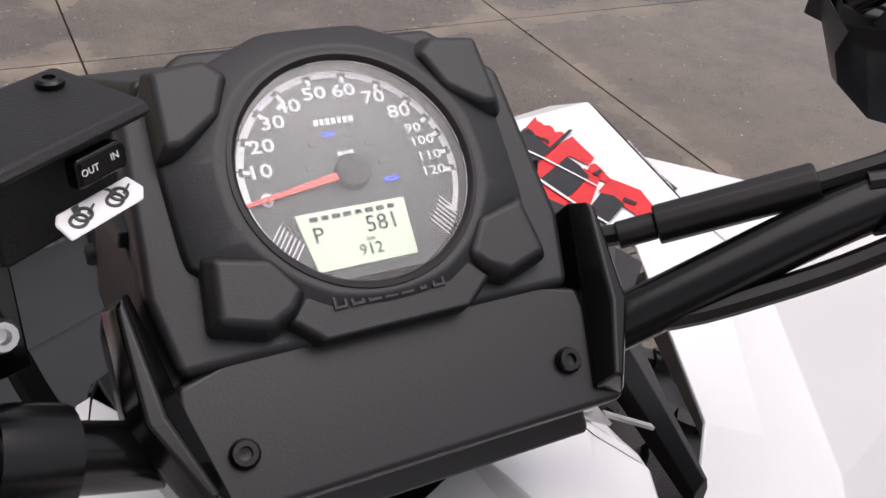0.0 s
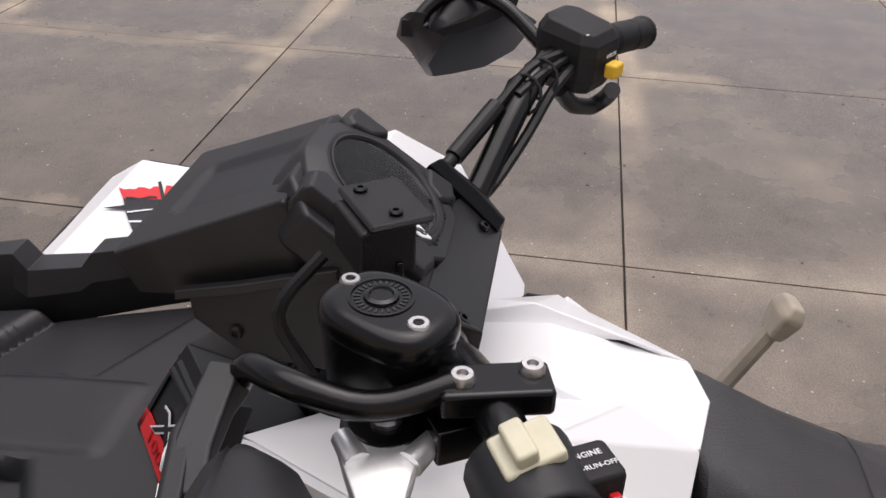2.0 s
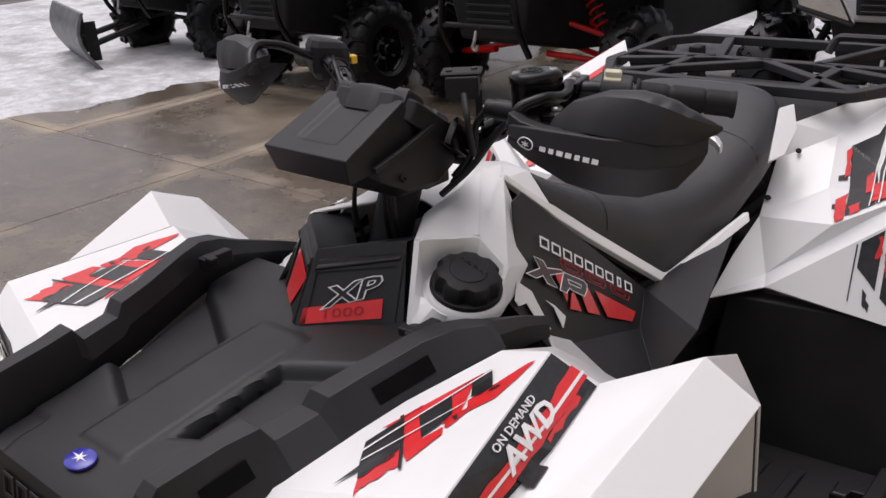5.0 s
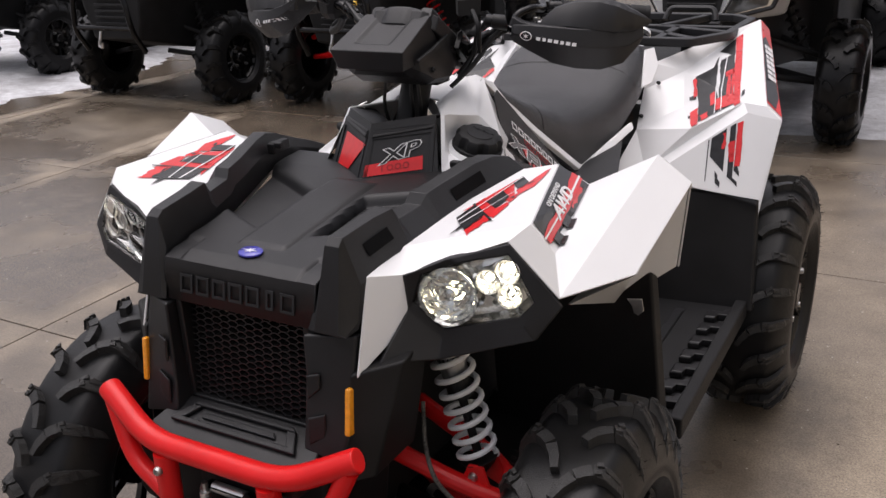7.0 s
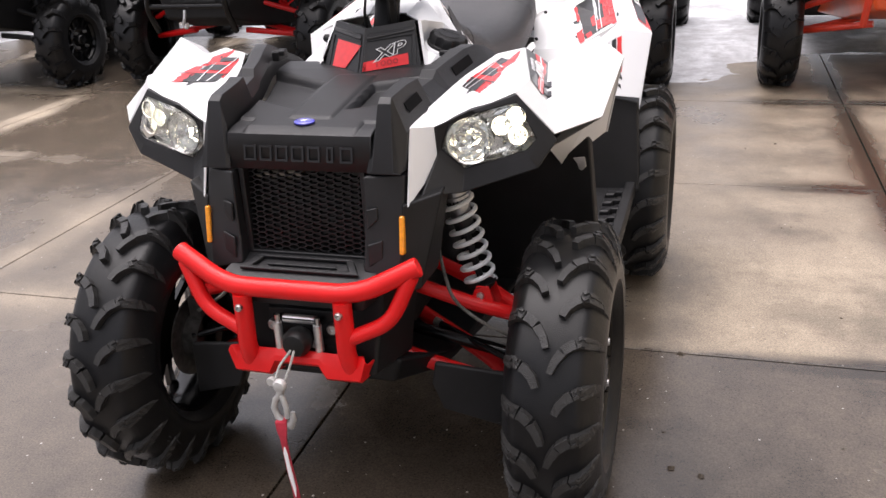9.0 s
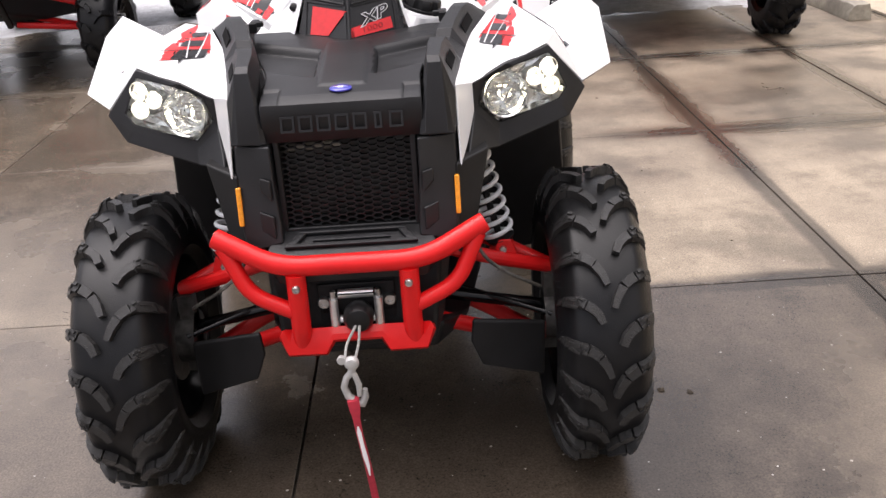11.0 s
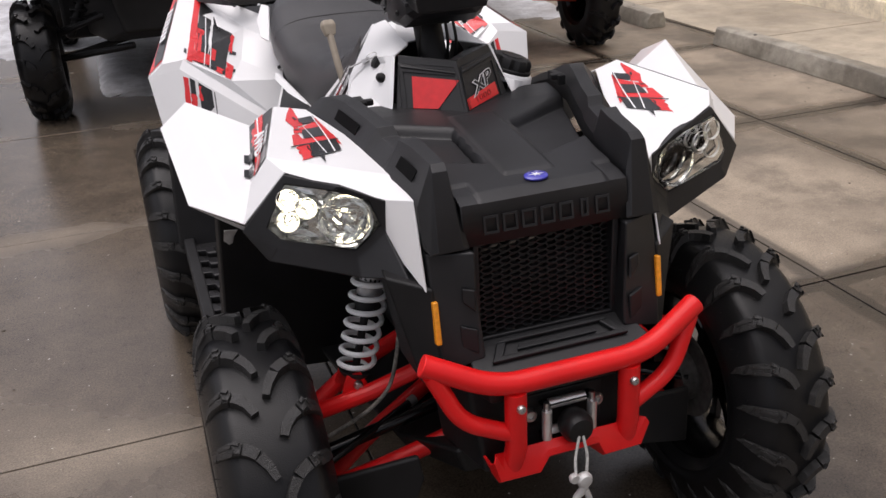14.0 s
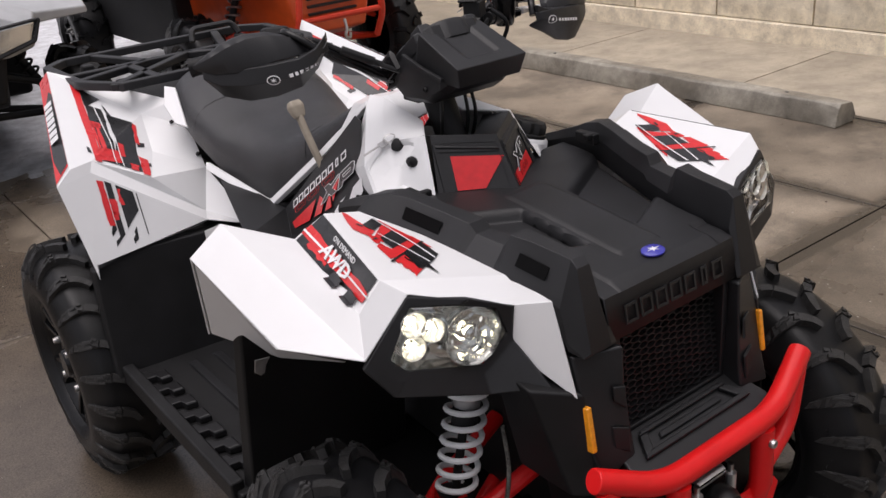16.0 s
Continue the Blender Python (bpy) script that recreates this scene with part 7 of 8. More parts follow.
for x, y, w in ((-0.0045, 0.0165, 0.0045), (0.0145, -0.0045, 0.0055)):
    bm = bmesh.new()
    prism(bm, [(-w / 2, -0.0009), (w / 2, -0.0007), (w / 2, 0.0009), (-w / 2, 0.0006)], pm(x, y, 0.0033), 0.0004)
    part("telltale", bm, BLUEL, dial, "lit blue telltale", smooth=False)
GREYI = mat("faint_icon", (0.085, 0.08, 0.07), 0.5)
for x, y in ((-0.011, 0.0135), (0.0035, 0.0155), (0.0105, 0.011), (-0.0145, 0.0045), (-0.0155, -0.003), (0.0135, 0.003)):
    bm = bmesh.new()
    prism(bm, [(-0.0018, -0.0011), (0.0018, -0.0011), (0.0018, 0.0011), (-0.0018, 0.0011)], pm(x, y, 0.0032), 0.0003)
    part("dark_icon", bm, GREYI, dial, smooth=False)
bm = bmesh.new()
lathe(bm, [(RD + 0.0005, 0.0088), (RD + 0.0005, 0.0096), (0.0, 0.0102)], 48, POD)
cover = part("gauge_glass", bm, LENS, dial, "clear gauge cover")
cover.visible_shadow = False

# steering stem and bar
bm = bmesh.new()
tube(bm, [(0, 0.20, 0.98), (0, 0.255, 1.10)], 0.030, 16)
box(bm, (0, 0.268, 1.105), (0.10, 0.05, 0.05))
stem = part("steering_stem", bm, DARK, quad, "black steering stem with cables", bevel=0.003)
for x in (-0.034, 0.020, 0.036):
    bm = bmesh.new()
    tube(bm, rounded([(x, 0.19, 1.10), (x * 1.2, 0.185, 1.05), (x * 0.9, 0.205, 0.97)], 0.03), 0.0035, 8)
    part("cable", bm, CABLE, stem, "thin black cable")
BAR = [(0.0, 0.285, 1.118), (0.075, 0.285, 1.125), (0.175, 0.318, 1.195), (0.235, 0.338, 1.222), (0.396, 0.4245, 1.200)]
bm = bmesh.new()
tube(bm, rounded([(-x, y, z) for x, y, z in BAR[:0:-1]] + BAR, 0.04, 5), 0.0112, 14)
bar = part("handlebar", bm, GLOSSK, quad, "gloss black steel handlebar")
for s in (-1, 1):
    g0, g1 = Vector((s * 0.300, 0.373, 1.213)), Vector((s * 0.406, 0.430, 1.197))
    d = (g1 - g0).normalized()
    pts, rad = [], []
    for i in range(41):
        f = i / 40
        pts.append(g0 + (g1 - g0) * f)
        rad.append(0.0190 if f < 0.04 else 0.0172 if f > 0.95 else 0.0158 + 0.0003 * (i % 2) - (0.0016 if abs(f - 0.33) < 0.02 or abs(f - 0.7) < 0.02 else 0))
    bm = bmesh.new()
    tube(bm, pts, rad, 18)
    grip = part("grip", bm, GRIPM, bar, "ribbed black rubber grip")
    bolt(g1, d, 0.0045, 0.0012, GRIPM, grip, "end_plug")
    # hand guard: curved shield, stay and soft pad
    bm = bmesh.new()
    path = [(0.310, 0.198, 1.136, 1.202), (0.350, 0.213, 1.126, 1.199), (0.388, 0.240, 1.122, 1.196), (0.420, 0.268, 1.132, 1.195), (0.440, 0.290, 1.160, 1.199)]
    path = ([(0.230, 0.202, 1.178, 1.206), (0.240, 0.197, 1.166, 1.207), (0.264, 0.190, 1.150, 1.207)] if s > 0 else [(0.241, 0.220, 1.200, 1.230), (0.250, 0.210, 1.184, 1.226), (0.276, 0.198, 1.160, 1.212)]) + path
    if s > 0:
        path = [(0.230, 0.202, 1.182, 1.206), (0.240, 0.200, 1.175, 1.207), (0.264, 0.199, 1.163, 1.207), (0.310, 0.210, 1.138, 1.203), (0.350, 0.222, 1.128, 1.199), (0.388, 0.243, 1.124, 1.196), (0.420, 0.270, 1.132, 1.195), (0.440, 0.291, 1.160, 1.199)]
    low = 0.010 if s > 0 else 0.022
    secs = []
    for x, y, z0, z1 in path:
        z0 += 0.014 * (s < 0)
        zm = z0 * 0.35 + z1 * 0.65 - 0.006
        secs.append([(s * (x - 0.012), y + low, z0), (s * (x + 0.003), y - 0.005, zm), (s * x, y, z1), (s * (x - 0.006), y + 0.010, z1 + 0.001), (s * (x - 0.005), y + 0.006, zm), (s * (x - 0.017), y + low + 0.009, z0)])
    loft(bm, secs)
    gtree = tree_of(bm)
    guard = part("hand_guard", bm, BLACK, bar, "black hand guard with a padded top", bevel=0.003)
    guard.location.z = 0.0 if s > 0 else 0.021
    bm = bmesh.new()
    front = [(0.272, 0.226, 1.204), (0.290, 0.222, 1.203), (0.330, 0.220, 1.203), (0.370, 0.232, 1.197), (0.400, 0.246, 1.192), (0.427, 0.268, 1.193), (0.446, 0.294, 1.200)]
    crest = [(0.277, 0.231, 1.214), (0.297, 0.237, 1.230), (0.335, 0.242, 1.240), (0.375, 0.247, 1.240), (0.405, 0.254, 1.232), (0.430, 0.271, 1.218), (0.448, 0.297, 1.205)]
    back = [(0.271, 0.242, 1.209), (0.290, 0.266, 1.218), (0.324, 0.289, 1.227), (0.365, 0.297, 1.229), (0.400, 0.299, 1.224), (0.432, 0.301, 1.210), (0.451, 0.302, 1.204)]
    secs = []
    for i in range(37):
        g = i / 6
        k = min(int(g), 5)
        w = g - k
        F_, C_, B_ = (Vector(r[k]).lerp(Vector(r[k + 1]), w) for r in (front, crest, back))
        pleat = 0.0013 * math.sin(i * 1.55) * ease(g, 2.6, 4.0) * (1 - ease(g, 5.2, 6.0))
        full = math.sin(math.pi * min(max(g / 6, 0.03), 0.97)) ** 0.6
        up = Vector((0, 0, 1))
        row = [F_, F_.lerp(C_, 0.5) + Vector((0.0, -0.004, 0.002)) * full + up * pleat * 0.6, C_ + up * 0.0012]
        row += [C_.lerp(B_, q) + up * (full * 0.011 * math.sin(math.pi * q) - 0.0015 * (q < 0.1) + pleat * (1 - q)) for q in (0.06, 0.3, 0.55, 0.8, 0.93)]
        row += [B_, B_ + Vector((0, -0.004, -0.010 * full)), B_.lerp(F_, 0.5) - up * 0.010 * full, F_ + Vector((0, 0.004, -0.003))]
        secs.append([(p.x * s, p.y, p.z) for p in row])
    loft(bm, secs)
    part("guard_pad", bm, PADM, guard, "padded black rubber cover with pleats")
    bm = bmesh.new()
    loft(bm, [[(s * x, y + dy, z + dz) for dy, dz in ((0, -0.004), (0.001, h), (0.018, h), (0.021, -0.004))] for x, y, z, h in ((0.228 if s > 0 else 0.248, 0.203, 1.206, 0.014), (0.246 if s > 0 else 0.256, 0.201, 1.206, 0.006), (0.270, 0.202, 1.204, 0.003), (0.296, 0.208, 1.201, 0.002))])
    part("guard_cap", bm, BLACK, guard, bevel=0.002)
    m = plane_of((0.3105, 0.2100, 1.1785), (0.075, 0.017, -0.013), (0, 0, 1)) if s > 0 else plane_of((-0.300, 0.191, 1.183), (0.07, -0.026, 0.012), (0, 0, 1))
    bars(7, 0.074 if s > 0 else 0.066, 0.0056, m, WHITEV, guard, 0.0005, gap=0.3, tree=gtree)
    mr = plane_of((0.259, 0.195, 1.188) if s > 0 else (-0.352, 0.214, 1.174), (1, 0.12 if s > 0 else -0.6, -0.1), (0, 0, 1))
    nr = mr.to_3x3() @ Vector((0, 0, 1))
    bm = bmesh.new()
    tube(bm, [on_surface(gtree, mr @ Vector((0.0105 * math.cos(q), 0.0075 * math.sin(q), 0.0)), nr, 0.0006) for q in [math.pi / 8 * k for k in range(17)]], 0.0008, 6)
    part("guard_ring", bm, WHITEV, guard, "white oval ring")
    bm = bmesh.new()
    prism(bm, [(0.0055 * math.cos(q) * (1 if k % 2 else 0.35), 0.0045 * math.sin(q) * (1 if k % 2 else 0.35)) for k, q in enumerate([math.pi / 6 * k for k in range(12)])], mr @ Matrix.Translation((0, 0, (on_surface(gtree, mr.translation, nr, 0.0) - mr.translation).dot(nr))), 0.0008)
    part("guard_star", bm, WHITEV, guard, smooth=False)
    bm = bmesh.new()
    tube(bm, rounded([(0.237, 0.322, 1.230), (0.253, 0.288, 1.222), (0.250, 0.248, 1.230), (0.230, 0.224, 1.222), (0.224, 0.214, 1.200)] if s > 0 else [(-0.258, 0.335, 1.200), (-0.285, 0.292, 1.230), (-0.300, 0.252, 1.238), (-0.285, 0.226, 1.226), (-0.268, 0.212, 1.208)], 0.03, 5), 0.0072, 12)
    part("guard_stay", bm, GLOSSK, guard, "bent black guard stay")

# left controls: clamp, reservoir, switch block, brake lever
bm = bmesh.new()
box(bm, (0.232, 0.340, 1.226), (0.024, 0.052, 0.014), Matrix.Rotation(radians(15), 3, "Z"))
clamp = part("guard_clamp", bm, GLOSSK, bar, "black clamp with two bright bolts", bevel=0.003)
for p in ((0.2235, 0.3555, 1.231), (0.2365, 0.3255, 1.231)):
    bolt(p, (0, 0, 1), 0.0062, 0.006, STEEL, clamp, label="bright torx bolt")


def rounded_block(bm, c, hx, hy, rows, rot, n=36, p=0.72):
    turn = Matrix.Rotation(rot, 3, "Z")
    ring = [(math.copysign(abs(math.cos(a)) ** p, math.cos(a)), math.copysign(abs(math.sin(a)) ** p, math.sin(a))) for a in [2 * math.pi * j / n for j in range(n)]]
    loft(bm, [[tuple(Vector(c) + turn @ Vector((hx * k * u, hy * k * v, z))) for u, v in ring] for z, k in rows])


bm = bmesh.new()
rounded_block(bm, (0.210, 0.287, 1.218), 0.0240, 0.0320, ((-0.040, 0.70), (-0.034, 0.84), (-0.015, 0.95), (0.008, 1.0), (0.0205, 1.0)), radians(-28))
res = part("brake_reservoir", bm, GLOSSK, bar, "gloss black brake fluid reservoir")
bm = bmesh.new()
rounded_block(bm, (0.210, 0.287, 1.218), 0.0252, 0.0336, ((0.0195, 0.985), (0.0205, 1.0), (0.027, 1.0), (0.0302, 0.965), (0.0328, 0.88), (0.0338, 0.78), (0.0340, 0.70)), radians(-28))
lid = part("reservoir_lid", bm, GLOSSK, res, "gloss black lid with raised lettering ring")
bm = bmesh.new()
mr = Matrix.Translation((0.2075, 0.283, 1.2520)) @ Matrix.Scale(0.70, 4)
lathe(bm, [(0.0225, 0), (0.0225, 0.001), (0.0205, 0.0012), (0.0195, -0.001), (0.0125, -0.001), (0.0115, 0.002), (0.0085, 0.003), (0.0075, 0.0015), (0, 0.0015)], 36, mr)
part("lid_centre", bm, GLOSSK, lid)
bm = bmesh.new()
for k in range(26):
    a = 2 * math.pi * k / 26
    box(bm, (0.2075 + 0.0115 * math.cos(a), 0.283 + 0.0115 * math.sin(a), 1.2518), (0.0030, 0.0010, 0.0012), Matrix.Rotation(a, 3, "Z"))
part("lettering_ring", bm, BLACK, lid, smooth=False)
bolt((0.2245, 0.3035, 1.2488), (0, 0, 1), 0.0060, 0.004, STEEL, lid, "lid_screw", "bright cross-head screw")
bolt((0.1955, 0.2655, 1.2488), (0, 0, 1), 0.0055, 0.004, STEEL, lid, "lid_screw", "bright cross-head screw")

bm = bmesh.new()
box(bm, (0.114, 0.259, 1.229), (0.043, 0.034, 0.030), Matrix.Rotation(radians(35), 3, "Z"))
box(bm, (0.109, 0.264, 1.2465), (0.053, 0.038, 0.005), Matrix.Rotation(radians(35), 3, "Z"))
sw = part("winch_switch", bm, DARK, bar, "black winch switch box with printed label", bevel=0.004)
for p in ((0.101, 0.248, 1.2495), (0.123, 0.273, 1.2495)):
    bolt(p, (0, 0, 1), 0.0042, 0.002, GLOSSK, sw, "box_screw")
mo = plane_of((0.0960, 0.2725, 1.237), (-0.82, -0.57, 0), (0, -0.25, 0.97)) @ Matrix.Scale(0.55, 4)
bm = bmesh.new()
prism(bm, [(-0.017, -0.008), (0.015, -0.008), (0.017, 0.004), (0.013, 0.008), (-0.015, 0.008)], mo, 0.010)
rock = part("rocker", bm, GLOSSK, sw, "black rocker switch", bevel=0.003)
word("OUT", 0.0052, mo @ Matrix.Translation((-0.0085, 0.0, 0.0102)), WHITEV, rock, depth=0.0002)
word("IN", 0.0052, mo @ Matrix.Translation((0.0075, 0.001, 0.0102)), WHITEV, rock, depth=0.0002)
ml = plane_of((0.0955, 0.2790, 1.2255), (-0.82, -0.57, 0.0), (0.45, -0.65, 0.35)) @ Matrix.Scale(0.62, 4)
bm = bmesh.new()
prism(bm, [(-0.023, -0.007), (0.019, -0.007), (0.024, -0.002), (0.022, 0.007), (-0.019, 0.007), (-0.023, 0.003)], ml, 0.002)
lab = part("switch_label", bm, WHITEV, sw, "white label with black drum symbols", bevel=0.001)
bm = bmesh.new()
for x, sg in ((-0.011, 1), (0.010, -1)):
    tube(bm, [ml @ Vector((x - 0.003 + 0.004 * math.cos(q), -0.001 + 0.0032 * math.sin(q), 0.0024)) for q in [math.pi / 7 * k for k in range(15)]], 0.0005, 5)
    tube(bm, [ml @ Vector((x + 0.001 + 0.004 * math.cos(q), 0.0005 + 0.0032 * math.sin(q), 0.0024)) for q in [math.pi / 7 * k for k in range(15)]], 0.0005, 5)
    prism(bm, [(x - 0.002, 0.003), (x + 0.001, 0.002), (x + 0.003 * sg, 0.0062), (x - 0.001, 0.006)], ml @ Matrix.Translation((0, 0, 0.002)), 0.0005)
    prism(bm, [(x + 0.003, -0.001), (x + 0.009, 0.002), (x + 0.009, 0.003), (x + 0.003, 0.0005)], ml @ Matrix.Translation((0, 0, 0.002)), 0.0005)
part("label_symbol", bm, INK, lab, smooth=False)
bm = bmesh.new()
box(bm, (0.126, 0.2755, 1.197), (0.010, 0.004, 0.05), Matrix.Rotation(radians(20), 3, "Z"))
part("switch_bracket", bm, GLOSSK, sw, bevel=0.001)
bm = bmesh.new()
tube(bm, rounded([(0.135, 0.235, 1.225), (0.16, 0.21, 1.20), (0.15, 0.23, 1.15)], 0.03), 0.004, 8)
part("switch_cable", bm, CABLE, sw)
bm = bmesh.new()
m = plane_of((0.128, 0.300, 1.160), (0.7, 0.25, 0.6), (0, 1, 0))
lathe(bm, [(0.016, -0.011), (0.0165, 0), (0.016, 0.011), (0.0115, 0.011), (0.0115, -0.011)], 20, plane_of((0.128, 0.3025, 1.162), (0, 1, -0.3), (-0.5, 0.2, 1)), closed=True)
bc = part("bar_clamp", bm, GLOSSK, bar, "black bar clamp")
for p in ((0.1285, 0.2790, 1.190), (0.1515, 0.3085, 1.160)):
    bolt(p, (-0.2, 0.8, 0.5), 0.0052, 0.012, STEEL, bc, label="bright hex nut")

bm = bmesh.new()
tube(bm, [(0.188, 0.276, 1.198), (0.160, 0.266, 1.202)], 0.0135, 18)
tube(bm, [(0.160, 0.266, 1.202), (0.148, 0.262, 1.204)], 0.0115, 18)
part("master_cylinder", bm, CABLE, res, "black ribbed master cylinder boot", bevel=0.001)
for pts in ([(0.150, 0.262, 1.202), (0.128, 0.262, 1.180), (0.118, 0.272, 1.140), (0.092, 0.252, 1.095)], [(0.185, 0.300, 1.186), (0.150, 0.292, 1.172), (0.112, 0.290, 1.142), (0.085, 0.262, 1.100)], [(0.170, 0.290, 1.190), (0.146, 0.276, 1.160), (0.120, 0.262, 1.120), (0.080, 0.240, 1.08)]):
    bm = bmesh.new()
    tube(bm, rounded(pts, 0.02), 0.0048, 8)
    part("brake_hose", bm, CABLE, res, "black hose")
bm = bmesh.new()
tube(bm, [(0.262, 0.352, 1.216), (0.296, 0.370, 1.211)], 0.024, 20)
box(bm, (0.285, 0.362, 1.190), (0.05, 0.036, 0.04), Matrix.Rotation(radians(30), 3, "Z"))
hous = part("switch_housing", bm, BLACK, bar, "black left switch housing", bevel=0.003)
bm = bmesh.new()
m = plane_of((0.278, 0.356, 1.2375), (0.86, 0.5, -0.1), (-0.5, 0.86, 0.3))
loft(bm, [[tuple(m @ Vector((x, y, z))) for x, y in ((-0.011, -0.013), (0.011, -0.013), (0.011, 0.014), (-0.011, 0.014))] for z in (-0.006, 0.001)])
box(bm, m @ Vector((0, -0.002, 0.004)), (0.020, 0.010, 0.008), m.to_3x3())
part("light_switch", bm, CREAM, hous, "cream slide switch", bevel=0.002)
bm = bmesh.new()
box(bm, (0.272, 0.382, 1.214), (0.022, 0.026, 0.03), Matrix.Rotation(radians(30), 3, "Z"))
stop_ = part("stop_switch", bm, DARK, hous, "black engine stop switch", bevel=0.003)
bm = bmesh.new()
box(bm, (0.279, 0.394, 1.217), (0.005, 0.005, 0.005), Matrix.Rotation(radians(30), 3, "Z"))
part("stop_button", bm, REDV, stop_, "small red button", bevel=0.001)
mw = plane_of((0.272, 0.382, 1.2293), (-0.5, 0.86, 0), (-0.86, -0.5, 0))
word("ENGINE", 0.0042, mw @ Matrix.Translation((0, 0.003, 0)), WHITEV, stop_, depth=0.0002)
word("OFF-RUN-OFF", 0.0036, mw @ Matrix.Translation((0, -0.004, 0)), WHITEV, stop_, depth=0.0002)

bm = bmesh.new()
box(bm, (0.222, 0.318, 1.202), (0.05, 0.03, 0.02), Matrix.Rotation(radians(30), 3, "Z"))
lathe(bm, [(0.0, -0.010), (0.021, -0.010), (0.0225, 0.000), (0.0205, 0.0035), (0.0, 0.0045)], 24, Matrix.Translation((0.2345, 0.2915, 1.2005)))
perch = part("lever_perch", bm, GLOSSK, bar, "black brake lever perch", bevel=0.004)
bolt((0.2370, 0.2915, 1.2045), (0, 0, 1), 0.0078, 0.004, STEEL, perch, label="bright pivot bolt")
bm = bmesh.new()
secs = []
for x, y, z, w in ((0.246, 0.292, 1.199, 0.021), (0.262, 0.294, 1.198, 0.016), (0.284, 0.299, 1.196, 0.010), (0.305, 0.303, 1.194, 0.0075), (0.332, 0.307, 1.192, 0.0072), (0.362, 0.316, 1.190, 0.007), (0.386, 0.321, 1.189, 0.007), (0.412, 0.320, 1.188, 0.0072), (0.430, 0.314, 1.188, 0.0075), (0.441, 0.309, 1.185, 0.0085), (0.449, 0.304, 1.180, 0.006)):
    secs.append([(x - w * 0.25, y + w, z + 0.003), (x, y + w * 0.5, z + 0.005), (x, y - w * 0.5, z + 0.005), (x + w * 0.25, y - w, z + 0.003), (x + w * 0.25, y - w, z - 0.005), (x - w * 0.25, y + w, z - 0.005)])
loft(bm, secs)
lever_ = part("brake_lever", bm, POLISH, perch, "polished alloy brake lever", bevel=0.002)
for x, y, x2, y2 in ((0.247, 0.273, 0.262, 0.284), (0.236, 0.317, 0.258, 0.306)):
    bm = bmesh.new()
    tube(bm, [(x, y, 1.200), (x2, y2, 1.199)], [0.0055, 0.007], 10)
    part("lever_prong", bm, POLISH, lever_)

# right controls: throttle housing, yellow switch, thumb lever, cables
bm = bmesh.new()
turn = Matrix.Rotation(radians(-28), 3, "Z")
cut_ = [(-0.030, -0.022), (-0.018, -0.034), (0.020, -0.034), (0.031, -0.024), (0.031, 0.018), (0.022, 0.030), (-0.020, 0.030), (-0.030, 0.020)]
loft(bm, [[tuple(Vector((-0.262, 0.365, 1.222)) + turn @ Vector((x * k, y * k, z + lean * y))) for x, y in cut_] for k, z, lean in ((0.72, -0.034, 0.0), (0.94, -0.022, 0.0), (1.0, 0.004, -0.05), (0.97, 0.016, -0.14), (0.80, 0.0255, -0.16), (0.60, 0.0275, -0.16))])
thr = part("throttle_housing", bm, DARK, bar, "black throttle housing with corner screws", bevel=0.0015, smooth=False)
for x, y in ((-0.018, -0.020), (0.019, 0.016), (-0.019, 0.015), (0.019, -0.020)):
    p = Vector((-0.262, 0.365, 1.2445 - 0.16 * y)) + Matrix.Rotation(radians(-28), 3, "Z") @ Vector((x, y, 0.0))
    bolt(p, (0, 0, 1), 0.0042, 0.002, ALLOY, thr, "housing_screw")
bm = bmesh.new()
box(bm, (-0.241, 0.398, 1.212), (0.018, 0.012, 0.014), Matrix.Rotation(radians(-28), 3, "Z"))
part("drive_switch", bm, YELLOW, thr, "bright yellow rocker switch", bevel=0.003)
word("AWD 2X", 0.0046, plane_of((-0.2465, 0.3945, 1.2235), (-0.88, 0.47, 0), (0.1, -0.3, 1)), WHITEV, thr, depth=0.0002)
bm = bmesh.new()
tube(bm, rounded([(-0.236, 0.352, 1.192), (-0.258, 0.364, 1.168), (-0.294, 0.384, 1.154), (-0.294, 0.396, 1.164), (-0.276, 0.401, 1.180)], 0.018), 0.0082, 10)
part("thumb_lever", bm, BLACK, thr, "black thumb throttle lever")
bm = bmesh.new()
tube(bm, rounded([(-0.235, 0.350, 1.225), (-0.205, 0.325, 1.222), (-0.165, 0.300, 1.195), (-0.125, 0.278, 1.172), (-0.075, 0.24, 1.145)], 0.03), 0.0046, 8)
part("control_cable", bm, CABLE, bar, "black control cable")
bm = bmesh.new()
tube(bm, rounded([(-0.235, 0.362, 1.215), (-0.20, 0.346, 1.204), (-0.165, 0.330, 1.176), (-0.11, 0.305, 1.146), (-0.07, 0.275, 1.130)], 0.04), 0.005, 8)
part("control_cable", bm, CABLE, bar, "black control cable")
bm = bmesh.new()
tube(bm, rounded([(-0.235, 0.356, 1.221), (-0.20, 0.334, 1.216), (-0.175, 0.318, 1.206)], 0.04), 0.004, 8)
part("control_cable", bm, CABLE, bar, "black control cable")
bm = bmesh.new()
tube(bm, [(-0.168, 0.302, 1.198), (-0.118, 0.273, 1.170)], 0.0085, 12)
tube(bm, [(-0.118, 0.273, 1.170), (-0.105, 0.266, 1.163)], 0.006, 12)
part("cable_boot", bm, CABLE, bar, "black rubber cable boot", bevel=0.001)
